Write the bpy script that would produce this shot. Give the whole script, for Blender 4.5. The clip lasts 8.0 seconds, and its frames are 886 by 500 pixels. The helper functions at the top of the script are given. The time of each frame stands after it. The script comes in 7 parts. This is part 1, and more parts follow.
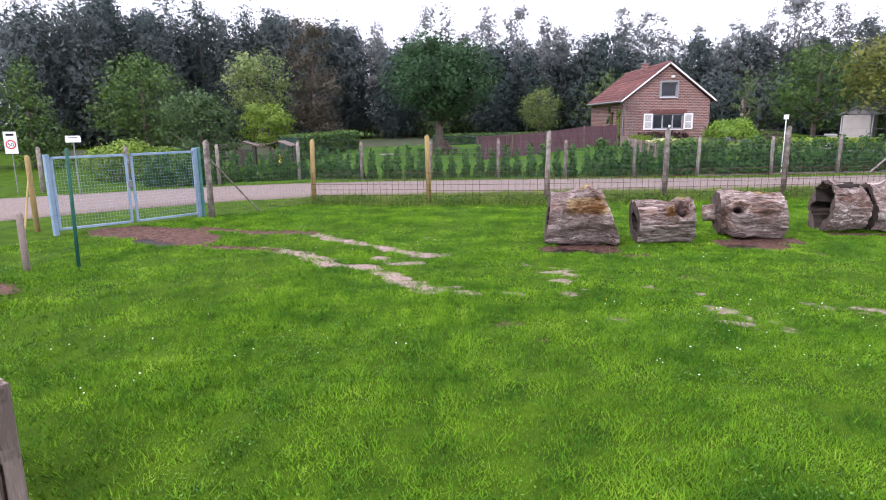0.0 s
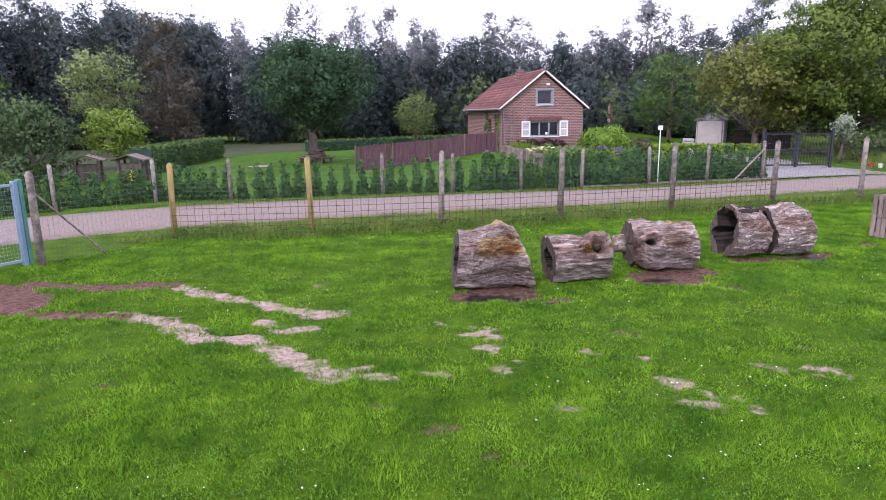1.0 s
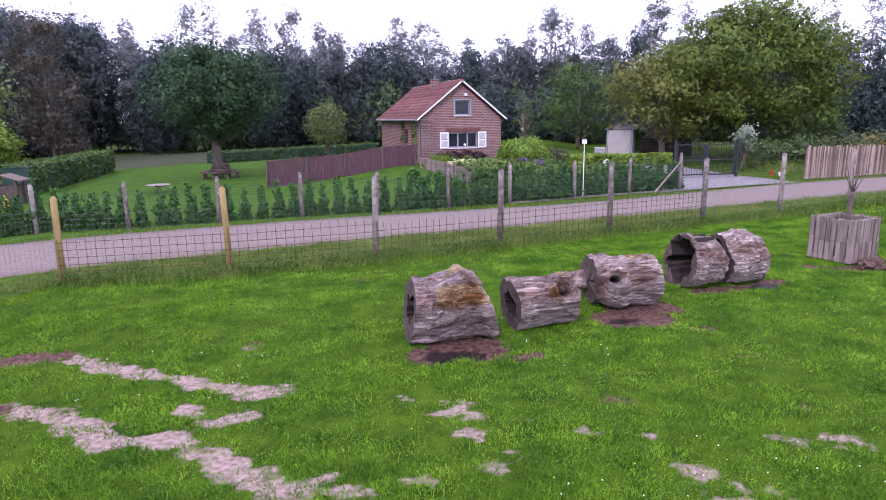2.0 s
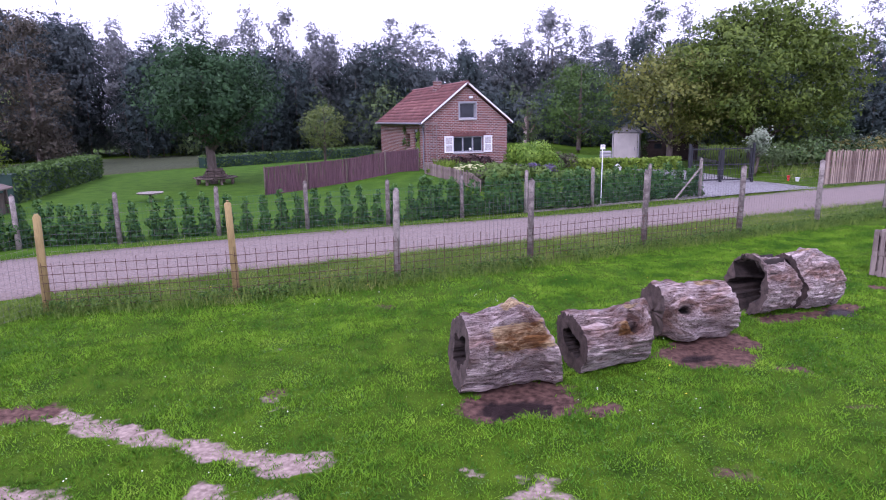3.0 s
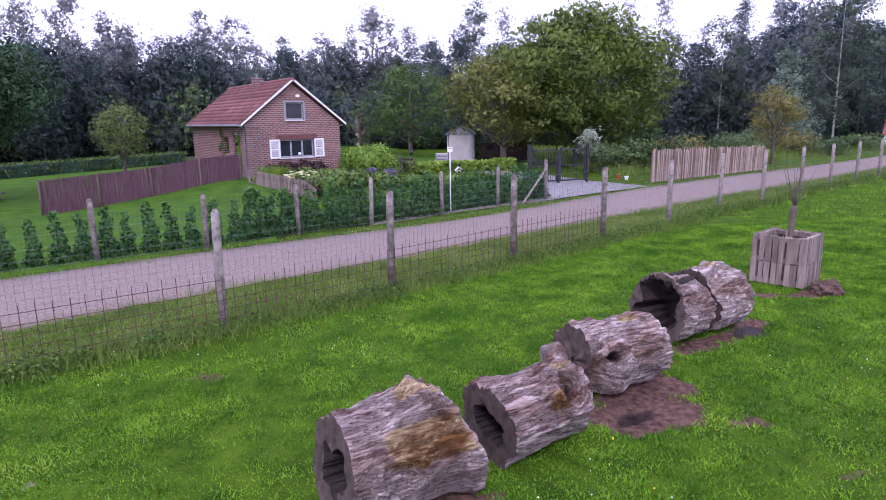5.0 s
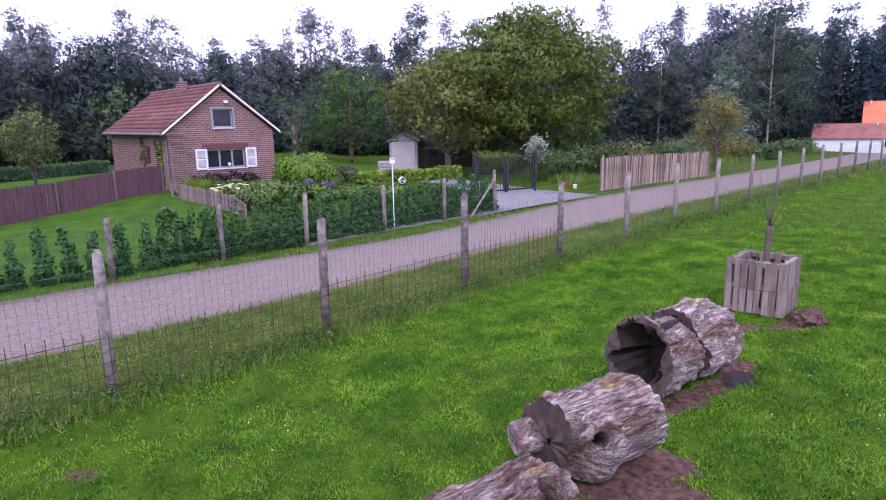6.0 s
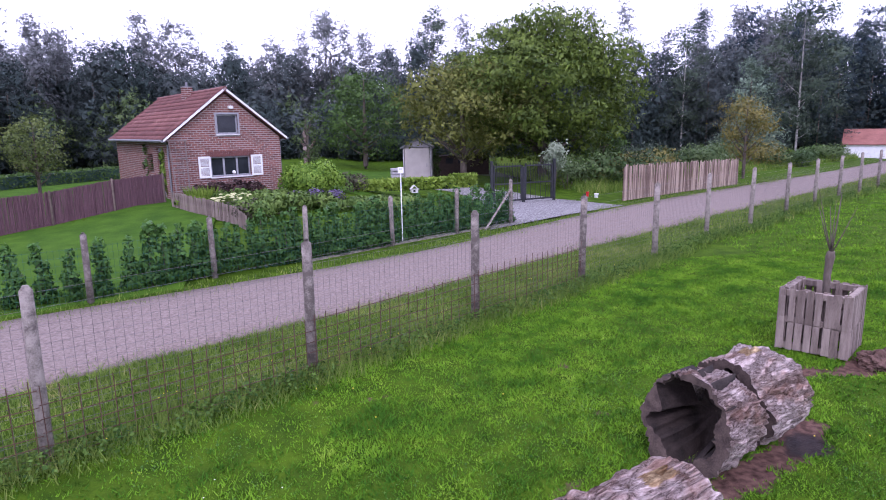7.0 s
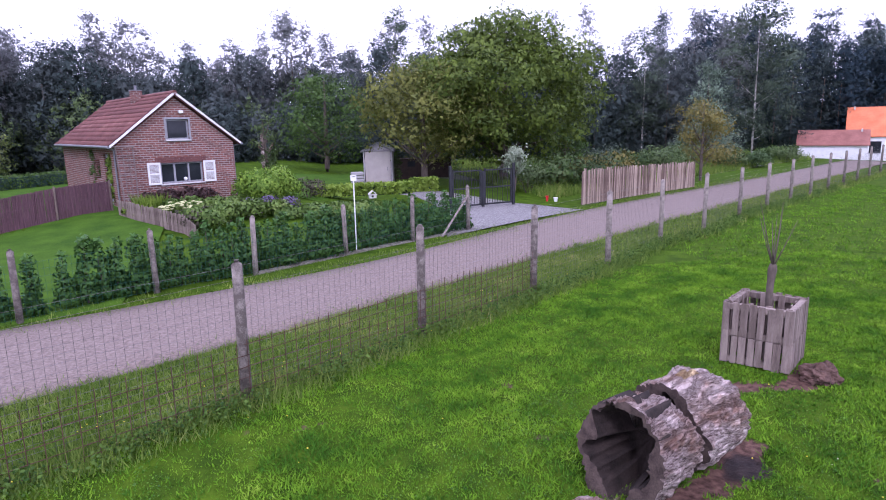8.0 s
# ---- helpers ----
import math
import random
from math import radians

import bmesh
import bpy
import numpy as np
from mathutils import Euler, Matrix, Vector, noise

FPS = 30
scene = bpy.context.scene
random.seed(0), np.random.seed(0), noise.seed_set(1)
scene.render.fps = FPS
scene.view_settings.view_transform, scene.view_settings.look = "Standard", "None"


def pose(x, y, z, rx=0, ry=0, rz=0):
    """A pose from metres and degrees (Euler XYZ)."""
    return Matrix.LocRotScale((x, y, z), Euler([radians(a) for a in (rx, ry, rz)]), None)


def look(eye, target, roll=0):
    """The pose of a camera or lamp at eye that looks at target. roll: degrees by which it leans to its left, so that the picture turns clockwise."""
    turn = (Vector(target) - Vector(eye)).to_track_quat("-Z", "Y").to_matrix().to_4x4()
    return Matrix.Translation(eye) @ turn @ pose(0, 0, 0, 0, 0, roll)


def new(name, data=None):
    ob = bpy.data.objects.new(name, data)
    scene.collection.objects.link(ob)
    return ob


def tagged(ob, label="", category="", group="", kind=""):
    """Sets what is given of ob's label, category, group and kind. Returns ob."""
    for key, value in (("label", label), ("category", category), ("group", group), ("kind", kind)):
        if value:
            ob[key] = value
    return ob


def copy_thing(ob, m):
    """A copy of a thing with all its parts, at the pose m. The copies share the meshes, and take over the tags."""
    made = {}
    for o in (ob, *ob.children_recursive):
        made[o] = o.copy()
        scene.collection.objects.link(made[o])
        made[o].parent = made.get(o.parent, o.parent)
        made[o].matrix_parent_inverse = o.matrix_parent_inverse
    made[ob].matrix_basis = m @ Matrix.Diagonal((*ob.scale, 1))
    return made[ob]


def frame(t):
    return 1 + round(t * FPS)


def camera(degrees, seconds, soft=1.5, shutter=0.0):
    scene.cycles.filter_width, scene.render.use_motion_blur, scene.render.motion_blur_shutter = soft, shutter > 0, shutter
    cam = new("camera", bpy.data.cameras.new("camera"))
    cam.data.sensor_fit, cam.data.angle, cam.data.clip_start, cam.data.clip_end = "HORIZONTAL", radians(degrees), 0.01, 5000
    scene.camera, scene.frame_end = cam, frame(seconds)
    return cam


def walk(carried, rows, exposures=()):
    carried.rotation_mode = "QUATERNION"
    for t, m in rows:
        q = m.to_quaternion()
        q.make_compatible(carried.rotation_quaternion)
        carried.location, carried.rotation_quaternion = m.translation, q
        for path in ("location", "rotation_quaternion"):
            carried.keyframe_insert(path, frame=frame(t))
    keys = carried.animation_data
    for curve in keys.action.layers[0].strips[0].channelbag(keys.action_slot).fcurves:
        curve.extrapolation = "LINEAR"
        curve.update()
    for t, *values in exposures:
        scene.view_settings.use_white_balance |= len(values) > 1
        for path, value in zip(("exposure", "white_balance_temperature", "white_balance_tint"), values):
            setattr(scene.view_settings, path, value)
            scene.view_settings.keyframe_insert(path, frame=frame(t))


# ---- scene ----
cam = camera(70.47, 8.0, 1.0)
PATH = [
    (0, (1.741, -1.077, 2.264), (0.798, 0.637, 1.851), -0.66),
    (0.5, (1.255, -0.461, 2.505), (0.459, 1.325, 2.089), -0.69),
    (1, (0.704, 0.233, 2.747), (0.126, 2.100, 2.325), -0.72),
    (1.5, (0.242, 0.785, 2.988), (-0.104, 2.709, 2.565), -0.75),
    (3, (-1.243, 2.599, 3.246), (-1.504, 4.539, 2.835), -0.83),
    (3.5, (-1.546, 3.194, 3.185), (-1.748, 5.140, 2.772), -0.86),
    (4, (-1.707, 3.795, 3.058), (-1.785, 5.751, 2.645), -0.88),
    (4.5, (-1.793, 4.502, 3.043), (-1.668, 6.456, 2.636), -0.91),
    (5, (-1.776, 5.239, 3.156), (-1.501, 7.178, 2.746), -0.93),
    (6.5, (-1.256, 7.556, 3.337), (-0.785, 9.459, 2.938), -1.01),
    (7, (-0.993, 8.159, 3.357), (-0.600, 10.082, 2.971), -1.03),
    (7.5, (-0.725, 8.430, 3.426), (-0.270, 10.340, 3.045), -1.06),
    (8, (-0.536, 8.368, 3.542), (-0.046, 10.268, 3.154), -1.09),
]
EXPOSURES = [(0, 1.2, 6000, 19), (0.5, 1.17, 5950, 21), (1.5, 1.07, 5700, 32), (3, 0.92, 5400, 40), (5, 0.89, 5400, 38), (8, 0.89, 5400, 36)]
walk(cam, [(t, look(eye, target, roll)) for t, eye, target, roll in PATH], EXPOSURES)

# ---- world and light ----
world = bpy.data.worlds.new("overcast_sky")
scene.world = world
world.use_nodes = True
wn, wl = world.node_tree.nodes, world.node_tree.links
wn.clear()
sky = wn.new("ShaderNodeTexSky")
sky.sky_type, sky.sun_disc = "NISHITA", False
sky.sun_elevation, sky.sun_rotation = radians(48), radians(200)
sky_coord = wn.new("ShaderNodeTexCoord")
cloud_noise = wn.new("ShaderNodeTexNoise")
cloud_noise.inputs["Scale"].default_value = 2.6
cloud_noise.inputs["Detail"].default_value = 6
cloud_ramp = wn.new("ShaderNodeValToRGB")
cloud_ramp.color_ramp.elements[0].position, cloud_ramp.color_ramp.elements[1].position = 0.22, 0.46
cloud_ramp.color_ramp.elements[0].color = (0.55, 0.55, 0.55, 1)
sky_gain = wn.new("ShaderNodeVectorMath")
sky_gain.operation = "SCALE"
sky_gain.inputs["Scale"].default_value = 0.15
cloud_mix = wn.new("ShaderNodeMix")
cloud_mix.data_type = "RGBA"
cloud_mix.inputs["B"].default_value = (1.0, 1.0, 1.06, 1)
sky_out = wn.new("ShaderNodeBackground")
sky_out.inputs["Strength"].default_value = 1.0
world_out = wn.new("ShaderNodeOutputWorld")
wl.new(sky_coord.outputs["Generated"], cloud_noise.inputs["Vector"])
wl.new(cloud_noise.outputs["Fac"], cloud_ramp.inputs["Fac"])
wl.new(sky.outputs["Color"], sky_gain.inputs[0])
wl.new(sky_gain.outputs["Vector"], cloud_mix.inputs["A"])
wl.new(cloud_ramp.outputs["Color"], cloud_mix.inputs["Factor"])
wl.new(cloud_mix.outputs["Result"], sky_out.inputs["Color"])
wl.new(sky_out.outputs["Background"], world_out.inputs["Surface"])

sun_data = bpy.data.lights.new("sun", "SUN")
sun_data.energy, sun_data.angle, sun_data.color = 1.0, radians(14), (1.0, 0.95, 0.88)
sun = new("sun", sun_data)
sun.matrix_world = look((-10, -25, 40), (0, 12, 0))

# ---- materials ----


def mat(name, c1, c2, scale=6.0, rough=0.8, bump=0.25, fine=70.0, metal=0.0, spread=0.25, stretch=(1, 1, 1), translucent=0.0, by_piece=0.0, spec=0.3, object_random=0.0, c3=None):
    """A surface that varies between two colours at two scales, with fine relief."""
    m = bpy.data.materials.new(name)
    m.use_nodes = True
    n, l = m.node_tree.nodes, m.node_tree.links
    bsdf, out = n["Principled BSDF"], n["Material Output"]
    bsdf.inputs["Roughness"].default_value = rough
    bsdf.inputs["Metallic"].default_value = metal
    bsdf.inputs["Specular IOR Level"].default_value = spec
    coord, mapping = n.new("ShaderNodeTexCoord"), n.new("ShaderNodeMapping")
    mapping.inputs["Scale"].default_value = stretch
    l.new(coord.outputs["Object"], mapping.inputs["Vector"])
    big, small = n.new("ShaderNodeTexNoise"), n.new("ShaderNodeTexNoise")
    big.inputs["Scale"].default_value, small.inputs["Scale"].default_value = scale, fine
    big.inputs["Detail"].default_value, small.inputs["Detail"].default_value = 5, 3
    l.new(mapping.outputs["Vector"], big.inputs["Vector"])
    l.new(mapping.outputs["Vector"], small.inputs["Vector"])
    add = n.new("ShaderNodeMath")
    add.operation = "MULTIPLY_ADD"
    add.inputs[1].default_value, add.inputs[2].default_value = 0.45, -0.22
    l.new(small.outputs["Fac"], add.inputs[0])
    total = n.new("ShaderNodeMath")
    l.new(big.outputs["Fac"], total.inputs[0])
    l.new(add.outputs[0], total.inputs[1])
    last = total
    if by_piece:
        geo = n.new("ShaderNodeNewGeometry")
        shift = n.new("ShaderNodeMath")
        shift.operation = "MULTIPLY_ADD"
        shift.inputs[1].default_value = by_piece
        shift.inputs[2].default_value = -by_piece / 2
        l.new(geo.outputs["Random Per Island"], shift.inputs[0])
        more = n.new("ShaderNodeMath")
        l.new(last.outputs[0], more.inputs[0])
        l.new(shift.outputs[0], more.inputs[1])
        last = more
    if object_random:
        info = n.new("ShaderNodeObjectInfo")
        shift = n.new("ShaderNodeMath")
        shift.operation = "MULTIPLY_ADD"
        shift.inputs[1].default_value = object_random
        shift.inputs[2].default_value = -object_random / 2
        l.new(info.outputs["Random"], shift.inputs[0])
        more = n.new("ShaderNodeMath")
        l.new(last.outputs[0], more.inputs[0])
        l.new(shift.outputs[0], more.inputs[1])
        last = more
    ramp = n.new("ShaderNodeValToRGB")
    ramp.color_ramp.elements[0].position, ramp.color_ramp.elements[1].position = 0.5 - spread, 0.5 + spread
    ramp.color_ramp.elements[0].color, ramp.color_ramp.elements[1].color = (*c1, 1), (*c2, 1)
    if c3:
        ramp.color_ramp.elements.new(0.5 + spread * 1.5).color = (*c3, 1)
    l.new(last.outputs[0], ramp.inputs["Fac"])
    l.new(ramp.outputs["Color"], bsdf.inputs["Base Color"])
    if bump:
        b = n.new("ShaderNodeBump")
        b.inputs["Strength"].default_value = bump
        b.inputs["Distance"].default_value = 0.02
        l.new(last.outputs[0], b.inputs["Height"])
        l.new(b.outputs["Normal"], bsdf.inputs["Normal"])
    if translucent:
        tr, mix = n.new("ShaderNodeBsdfTranslucent"), n.new("ShaderNodeMixShader")
        mix.inputs["Fac"].default_value = translucent
        l.new(ramp.outputs["Color"], tr.inputs["Color"])
        l.new(bsdf.outputs["BSDF"], mix.inputs[1])
        l.new(tr.outputs["BSDF"], mix.inputs[2])
        l.new(mix.outputs["Shader"], out.inputs["Surface"])
    return m


def log_mat():
    """Pale grey weathered trunk wood with fine long grain, dark cracks and stains; the mesh's wear layer gives bare
    brown heartwood and near-black knot holes.
    """
    m = mat("weathered_log", (0.32, 0.25, 0.232), (0.7, 0.61, 0.575), scale=3.0, rough=0.9, bump=0, fine=46, spread=0.2, stretch=(0.8, 1.5, 1.5), c3=(0.8, 0.745, 0.71), spec=0.15, object_random=0.16)
    n, l = m.node_tree.nodes, m.node_tree.links
    bsdf, base, coord = n["Principled BSDF"], n["Color Ramp"], n["Texture Coordinate"]

    def streaks(scale, along, across, detail, distortion):
        stretch, t = n.new("ShaderNodeMapping"), n.new("ShaderNodeTexNoise")
        stretch.inputs["Scale"].default_value = (along, across, across)
        t.inputs["Scale"].default_value, t.inputs["Detail"].default_value, t.inputs["Distortion"].default_value = scale, detail, distortion
        t.inputs["Roughness"].default_value = 0.65
        l.new(coord.outputs["Object"], stretch.inputs["Vector"])
        l.new(stretch.outputs["Vector"], t.inputs["Vector"])
        return t.outputs["Fac"]

    def calc(op, a, b, c=None):
        q = n.new("ShaderNodeMath")
        q.operation = op
        for k, v in enumerate((a, b, c)):
            if v is None:
                continue
            if isinstance(v, (int, float)):
                q.inputs[k].default_value = v
            else:
                l.new(v, q.inputs[k])
        return q.outputs[0]

    def ramp(value, lo, hi, c0, c1):
        r = n.new("ShaderNodeValToRGB")
        r.color_ramp.elements[0].position, r.color_ramp.elements[1].position = lo, hi
        r.color_ramp.elements[0].color, r.color_ramp.elements[1].color = (*c0, 1), (*c1, 1)
        l.new(value, r.inputs["Fac"])
        return r.outputs["Color"]

    def times(a, b, amount):
        q = n.new("ShaderNodeMix")
        q.data_type, q.blend_type = "RGBA", "MULTIPLY"
        q.inputs["Factor"].default_value = amount
        l.new(a, q.inputs["A"])
        l.new(b, q.inputs["B"])
        return q.outputs["Result"]

    grain = streaks(6.0, 0.9, 9, 8, 0.6)
    crack = calc("ABSOLUTE", calc("SUBTRACT", streaks(2.0, 0.8, 6.5, 7, 0.9), 0.5), 0)
    stain = streaks(1.6, 1.0, 1.6, 5, 0.3)
    colour = times(base.outputs["Color"], ramp(grain, 0.34, 0.58, (0.62, 0.55, 0.54), (1.18, 1.14, 1.12)), 1.0)
    colour = times(colour, ramp(crack, 0.002, 0.016, (0.2, 0.145, 0.13), (1, 1, 1)), 1.0)
    colour = times(colour, ramp(stain, 0.4, 0.56, (0.44, 0.3, 0.225), (1, 1, 1)), 0.85)
    wear, sep = n.new("ShaderNodeVertexColor"), n.new("ShaderNodeSeparateColor")
    wear.layer_name = "wear"
    l.new(wear.outputs["Color"], sep.inputs["Color"])
    edge = calc("MULTIPLY_ADD", grain, 1.5, -0.75)
    sharp = n.new("ShaderNodeMapRange")
    sharp.inputs["From Min"].default_value, sharp.inputs["From Max"].default_value = 0.38, 0.56
    l.new(calc("ADD", sep.outputs["Red"], edge), sharp.inputs["Value"])
    bare = n.new("ShaderNodeMix")
    bare.data_type = "RGBA"
    l.new(sharp.outputs["Result"], bare.inputs["Factor"])
    l.new(colour, bare.inputs["A"])
    l.new(times(ramp(stain, 0.42, 0.62, (0.17, 0.08, 0.025), (0.72, 0.55, 0.32)), ramp(grain, 0.36, 0.6, (0.45, 0.38, 0.34), (1.1, 1.1, 1.1)), 1.0), bare.inputs["B"])
    # near-black at the bottom of deep knots
    rot = n.new("ShaderNodeMix")
    rot.data_type = "RGBA"
    rot.inputs["B"].default_value = (0.014, 0.01, 0.009, 1)
    l.new(sep.outputs["Green"], rot.inputs["Factor"])
    l.new(bare.outputs["Result"], rot.inputs["A"])
    l.new(rot.outputs["Result"], bsdf.inputs["Base Color"])
    b = n.new("ShaderNodeBump")
    b.inputs["Strength"].default_value, b.inputs["Distance"].default_value = 1.0, 0.05
    height = calc("ADD", calc("MULTIPLY", grain, 0.8), calc("MINIMUM", calc("MULTIPLY", crack, 9), 0.6))
    l.new(height, b.inputs["Height"])
    l.new(b.outputs["Normal"], bsdf.inputs["Normal"])
    return m


def leaf_mat(name, dark, light, tip=None, by_piece=0.3, spec=0.25, lace=0.0):
    """Foliage; with lace each spray is broken up into small leaves, lace of them to the metre."""
    m = mat(name, dark, light, scale=0.9, rough=0.55, bump=0, fine=5, spread=0.3, translucent=0.25, by_piece=by_piece, spec=spec, c3=tip)
    if lace:
        n, l = m.node_tree.nodes, m.node_tree.links
        cells, cut = n.new("ShaderNodeTexVoronoi"), n.new("ShaderNodeMath")
        cells.inputs["Scale"].default_value = lace
        l.new(n["Texture Coordinate"].outputs["Object"], cells.inputs["Vector"])
        cut.operation = "GREATER_THAN"
        cut.inputs[1].default_value = 0.52
        l.new(cells.outputs["Distance"], cut.inputs[0])
        gap, mix = n.new("ShaderNodeBsdfTransparent"), n.new("ShaderNodeMixShader")
        l.new(cut.outputs[0], mix.inputs["Fac"])
        l.new(n["Mix Shader"].outputs["Shader"], mix.inputs[1])
        l.new(gap.outputs["BSDF"], mix.inputs[2])
        l.new(mix.outputs["Shader"], n["Material Output"].inputs["Surface"])
    return m


def brick_mat(name, side):
    """Red-brown bricks in pale mortar on an upright wall; side: the wall runs along local y."""
    m = mat(name, (0.145, 0.054, 0.045), (0.255, 0.098, 0.078), scale=3, rough=0.85, bump=0.3, fine=40)
    n, l = m.node_tree.nodes, m.node_tree.links
    bsdf = n["Principled BSDF"]
    ramp = n["Color Ramp"]
    coord = n["Texture Coordinate"]
    sep, com = n.new("ShaderNodeSeparateXYZ"), n.new("ShaderNodeCombineXYZ")
    l.new(coord.outputs["Object"], sep.inputs["Vector"])
    l.new(sep.outputs["Y" if side else "X"], com.inputs["X"])
    l.new(sep.outputs["Z"], com.inputs["Y"])
    bricks = n.new("ShaderNodeTexBrick")
    bricks.inputs["Scale"].default_value = 1.0
    bricks.inputs["Brick Width"].default_value, bricks.inputs["Row Height"].default_value = 0.24, 0.086
    bricks.inputs["Mortar Size"].default_value = 0.011
    bricks.inputs["Mortar"].default_value = (0.33, 0.29, 0.27, 1)
    bricks.inputs["Color2"].default_value = (0.085, 0.042, 0.04, 1)
    bricks.inputs["Bias"].default_value = -0.35
    l.new(com.outputs["Vector"], bricks.inputs["Vector"])
    l.new(ramp.outputs["Color"], bricks.inputs["Color1"])
    l.new(bricks.outputs["Color"], bsdf.inputs["Base Color"])
    bump = n.new("ShaderNodeBump")
    bump.invert = True
    bump.inputs["Distance"].default_value = 0.012
    bump.inputs["Strength"].default_value = 0.7
    l.new(bricks.outputs["Fac"], bump.inputs["Height"])
    l.new(bump.outputs["Normal"], bsdf.inputs["Normal"])
    return m


def ground_mat():
    """Meadow soil and turf, darkened so gaps between blades read as shadow, with worn sandy tracks, bare mud and wet
    hollows from the mesh's wear layer.
    """
    m = mat("meadow", (0.017, 0.042, 0.003), (0.066, 0.12, 0.005), scale=2.4, rough=0.95, bump=0.9, fine=60, spread=0.24, spec=0.05)
    n, l = m.node_tree.nodes, m.node_tree.links
    bsdf, base = n["Principled BSDF"], n["Color Ramp"]
    wear = n.new("ShaderNodeVertexColor")
    wear.layer_name = "wear"
    sep = n.new("ShaderNodeSeparateColor")
    l.new(wear.outputs["Color"], sep.inputs["Color"])
    coord = n["Texture Coordinate"]

    def speckle(c1, c2, scale):
        t, r = n.new("ShaderNodeTexNoise"), n.new("ShaderNodeValToRGB")
        t.inputs["Scale"].default_value, t.inputs["Detail"].default_value = scale, 6
        r.color_ramp.elements[0].position, r.color_ramp.elements[1].position = 0.3, 0.7
        r.color_ramp.elements[0].color, r.color_ramp.elements[1].color = (*c1, 1), (*c2, 1)
        l.new(coord.outputs["Object"], t.inputs["Vector"])
        l.new(t.outputs["Fac"], r.inputs["Fac"])
        return r.outputs["Color"]

    last = base.outputs["Color"]
    for channel, colour in (("Red", speckle((0.15, 0.108, 0.088), (0.36, 0.275, 0.23), 16)), ("Green", speckle((0.042, 0.024, 0.019), (0.15, 0.086, 0.068), 13)), ("Blue", speckle((0.014, 0.01, 0.01), (0.04, 0.027, 0.025), 9))):
        mix, crumb, edge, crisp = n.new("ShaderNodeMix"), n.new("ShaderNodeTexNoise"), n.new("ShaderNodeMath"), n.new("ShaderNodeMapRange")
        mix.data_type = "RGBA"
        # crumbling edges: the worn places break up into small bare spots
        crumb.inputs["Scale"].default_value, crumb.inputs["Detail"].default_value = 11, 6
        l.new(coord.outputs["Object"], crumb.inputs["Vector"])
        edge.operation = "MULTIPLY_ADD"
        edge.inputs[1].default_value = 0.9
        l.new(crumb.outputs["Fac"], edge.inputs[0])
        l.new(sep.outputs[channel], edge.inputs[2])
        crisp.inputs["From Min"].default_value, crisp.inputs["From Max"].default_value = (0.7, 1.05) if channel == "Red" else (0.78, 1.2)
        l.new(edge.outputs[0], crisp.inputs["Value"])
        l.new(crisp.outputs["Result"], mix.inputs["Factor"])
        l.new(last, mix.inputs["A"])
        l.new(colour, mix.inputs["B"])
        last = mix.outputs["Result"]
    l.new(last, bsdf.inputs["Base Color"])
    rough = n.new("ShaderNodeMapRange")
    rough.inputs["To Min"].default_value, rough.inputs["To Max"].default_value = 0.92, 0.35
    l.new(sep.outputs["Blue"], rough.inputs["Value"])
    l.new(rough.outputs["Result"], bsdf.inputs["Roughness"])
    return m


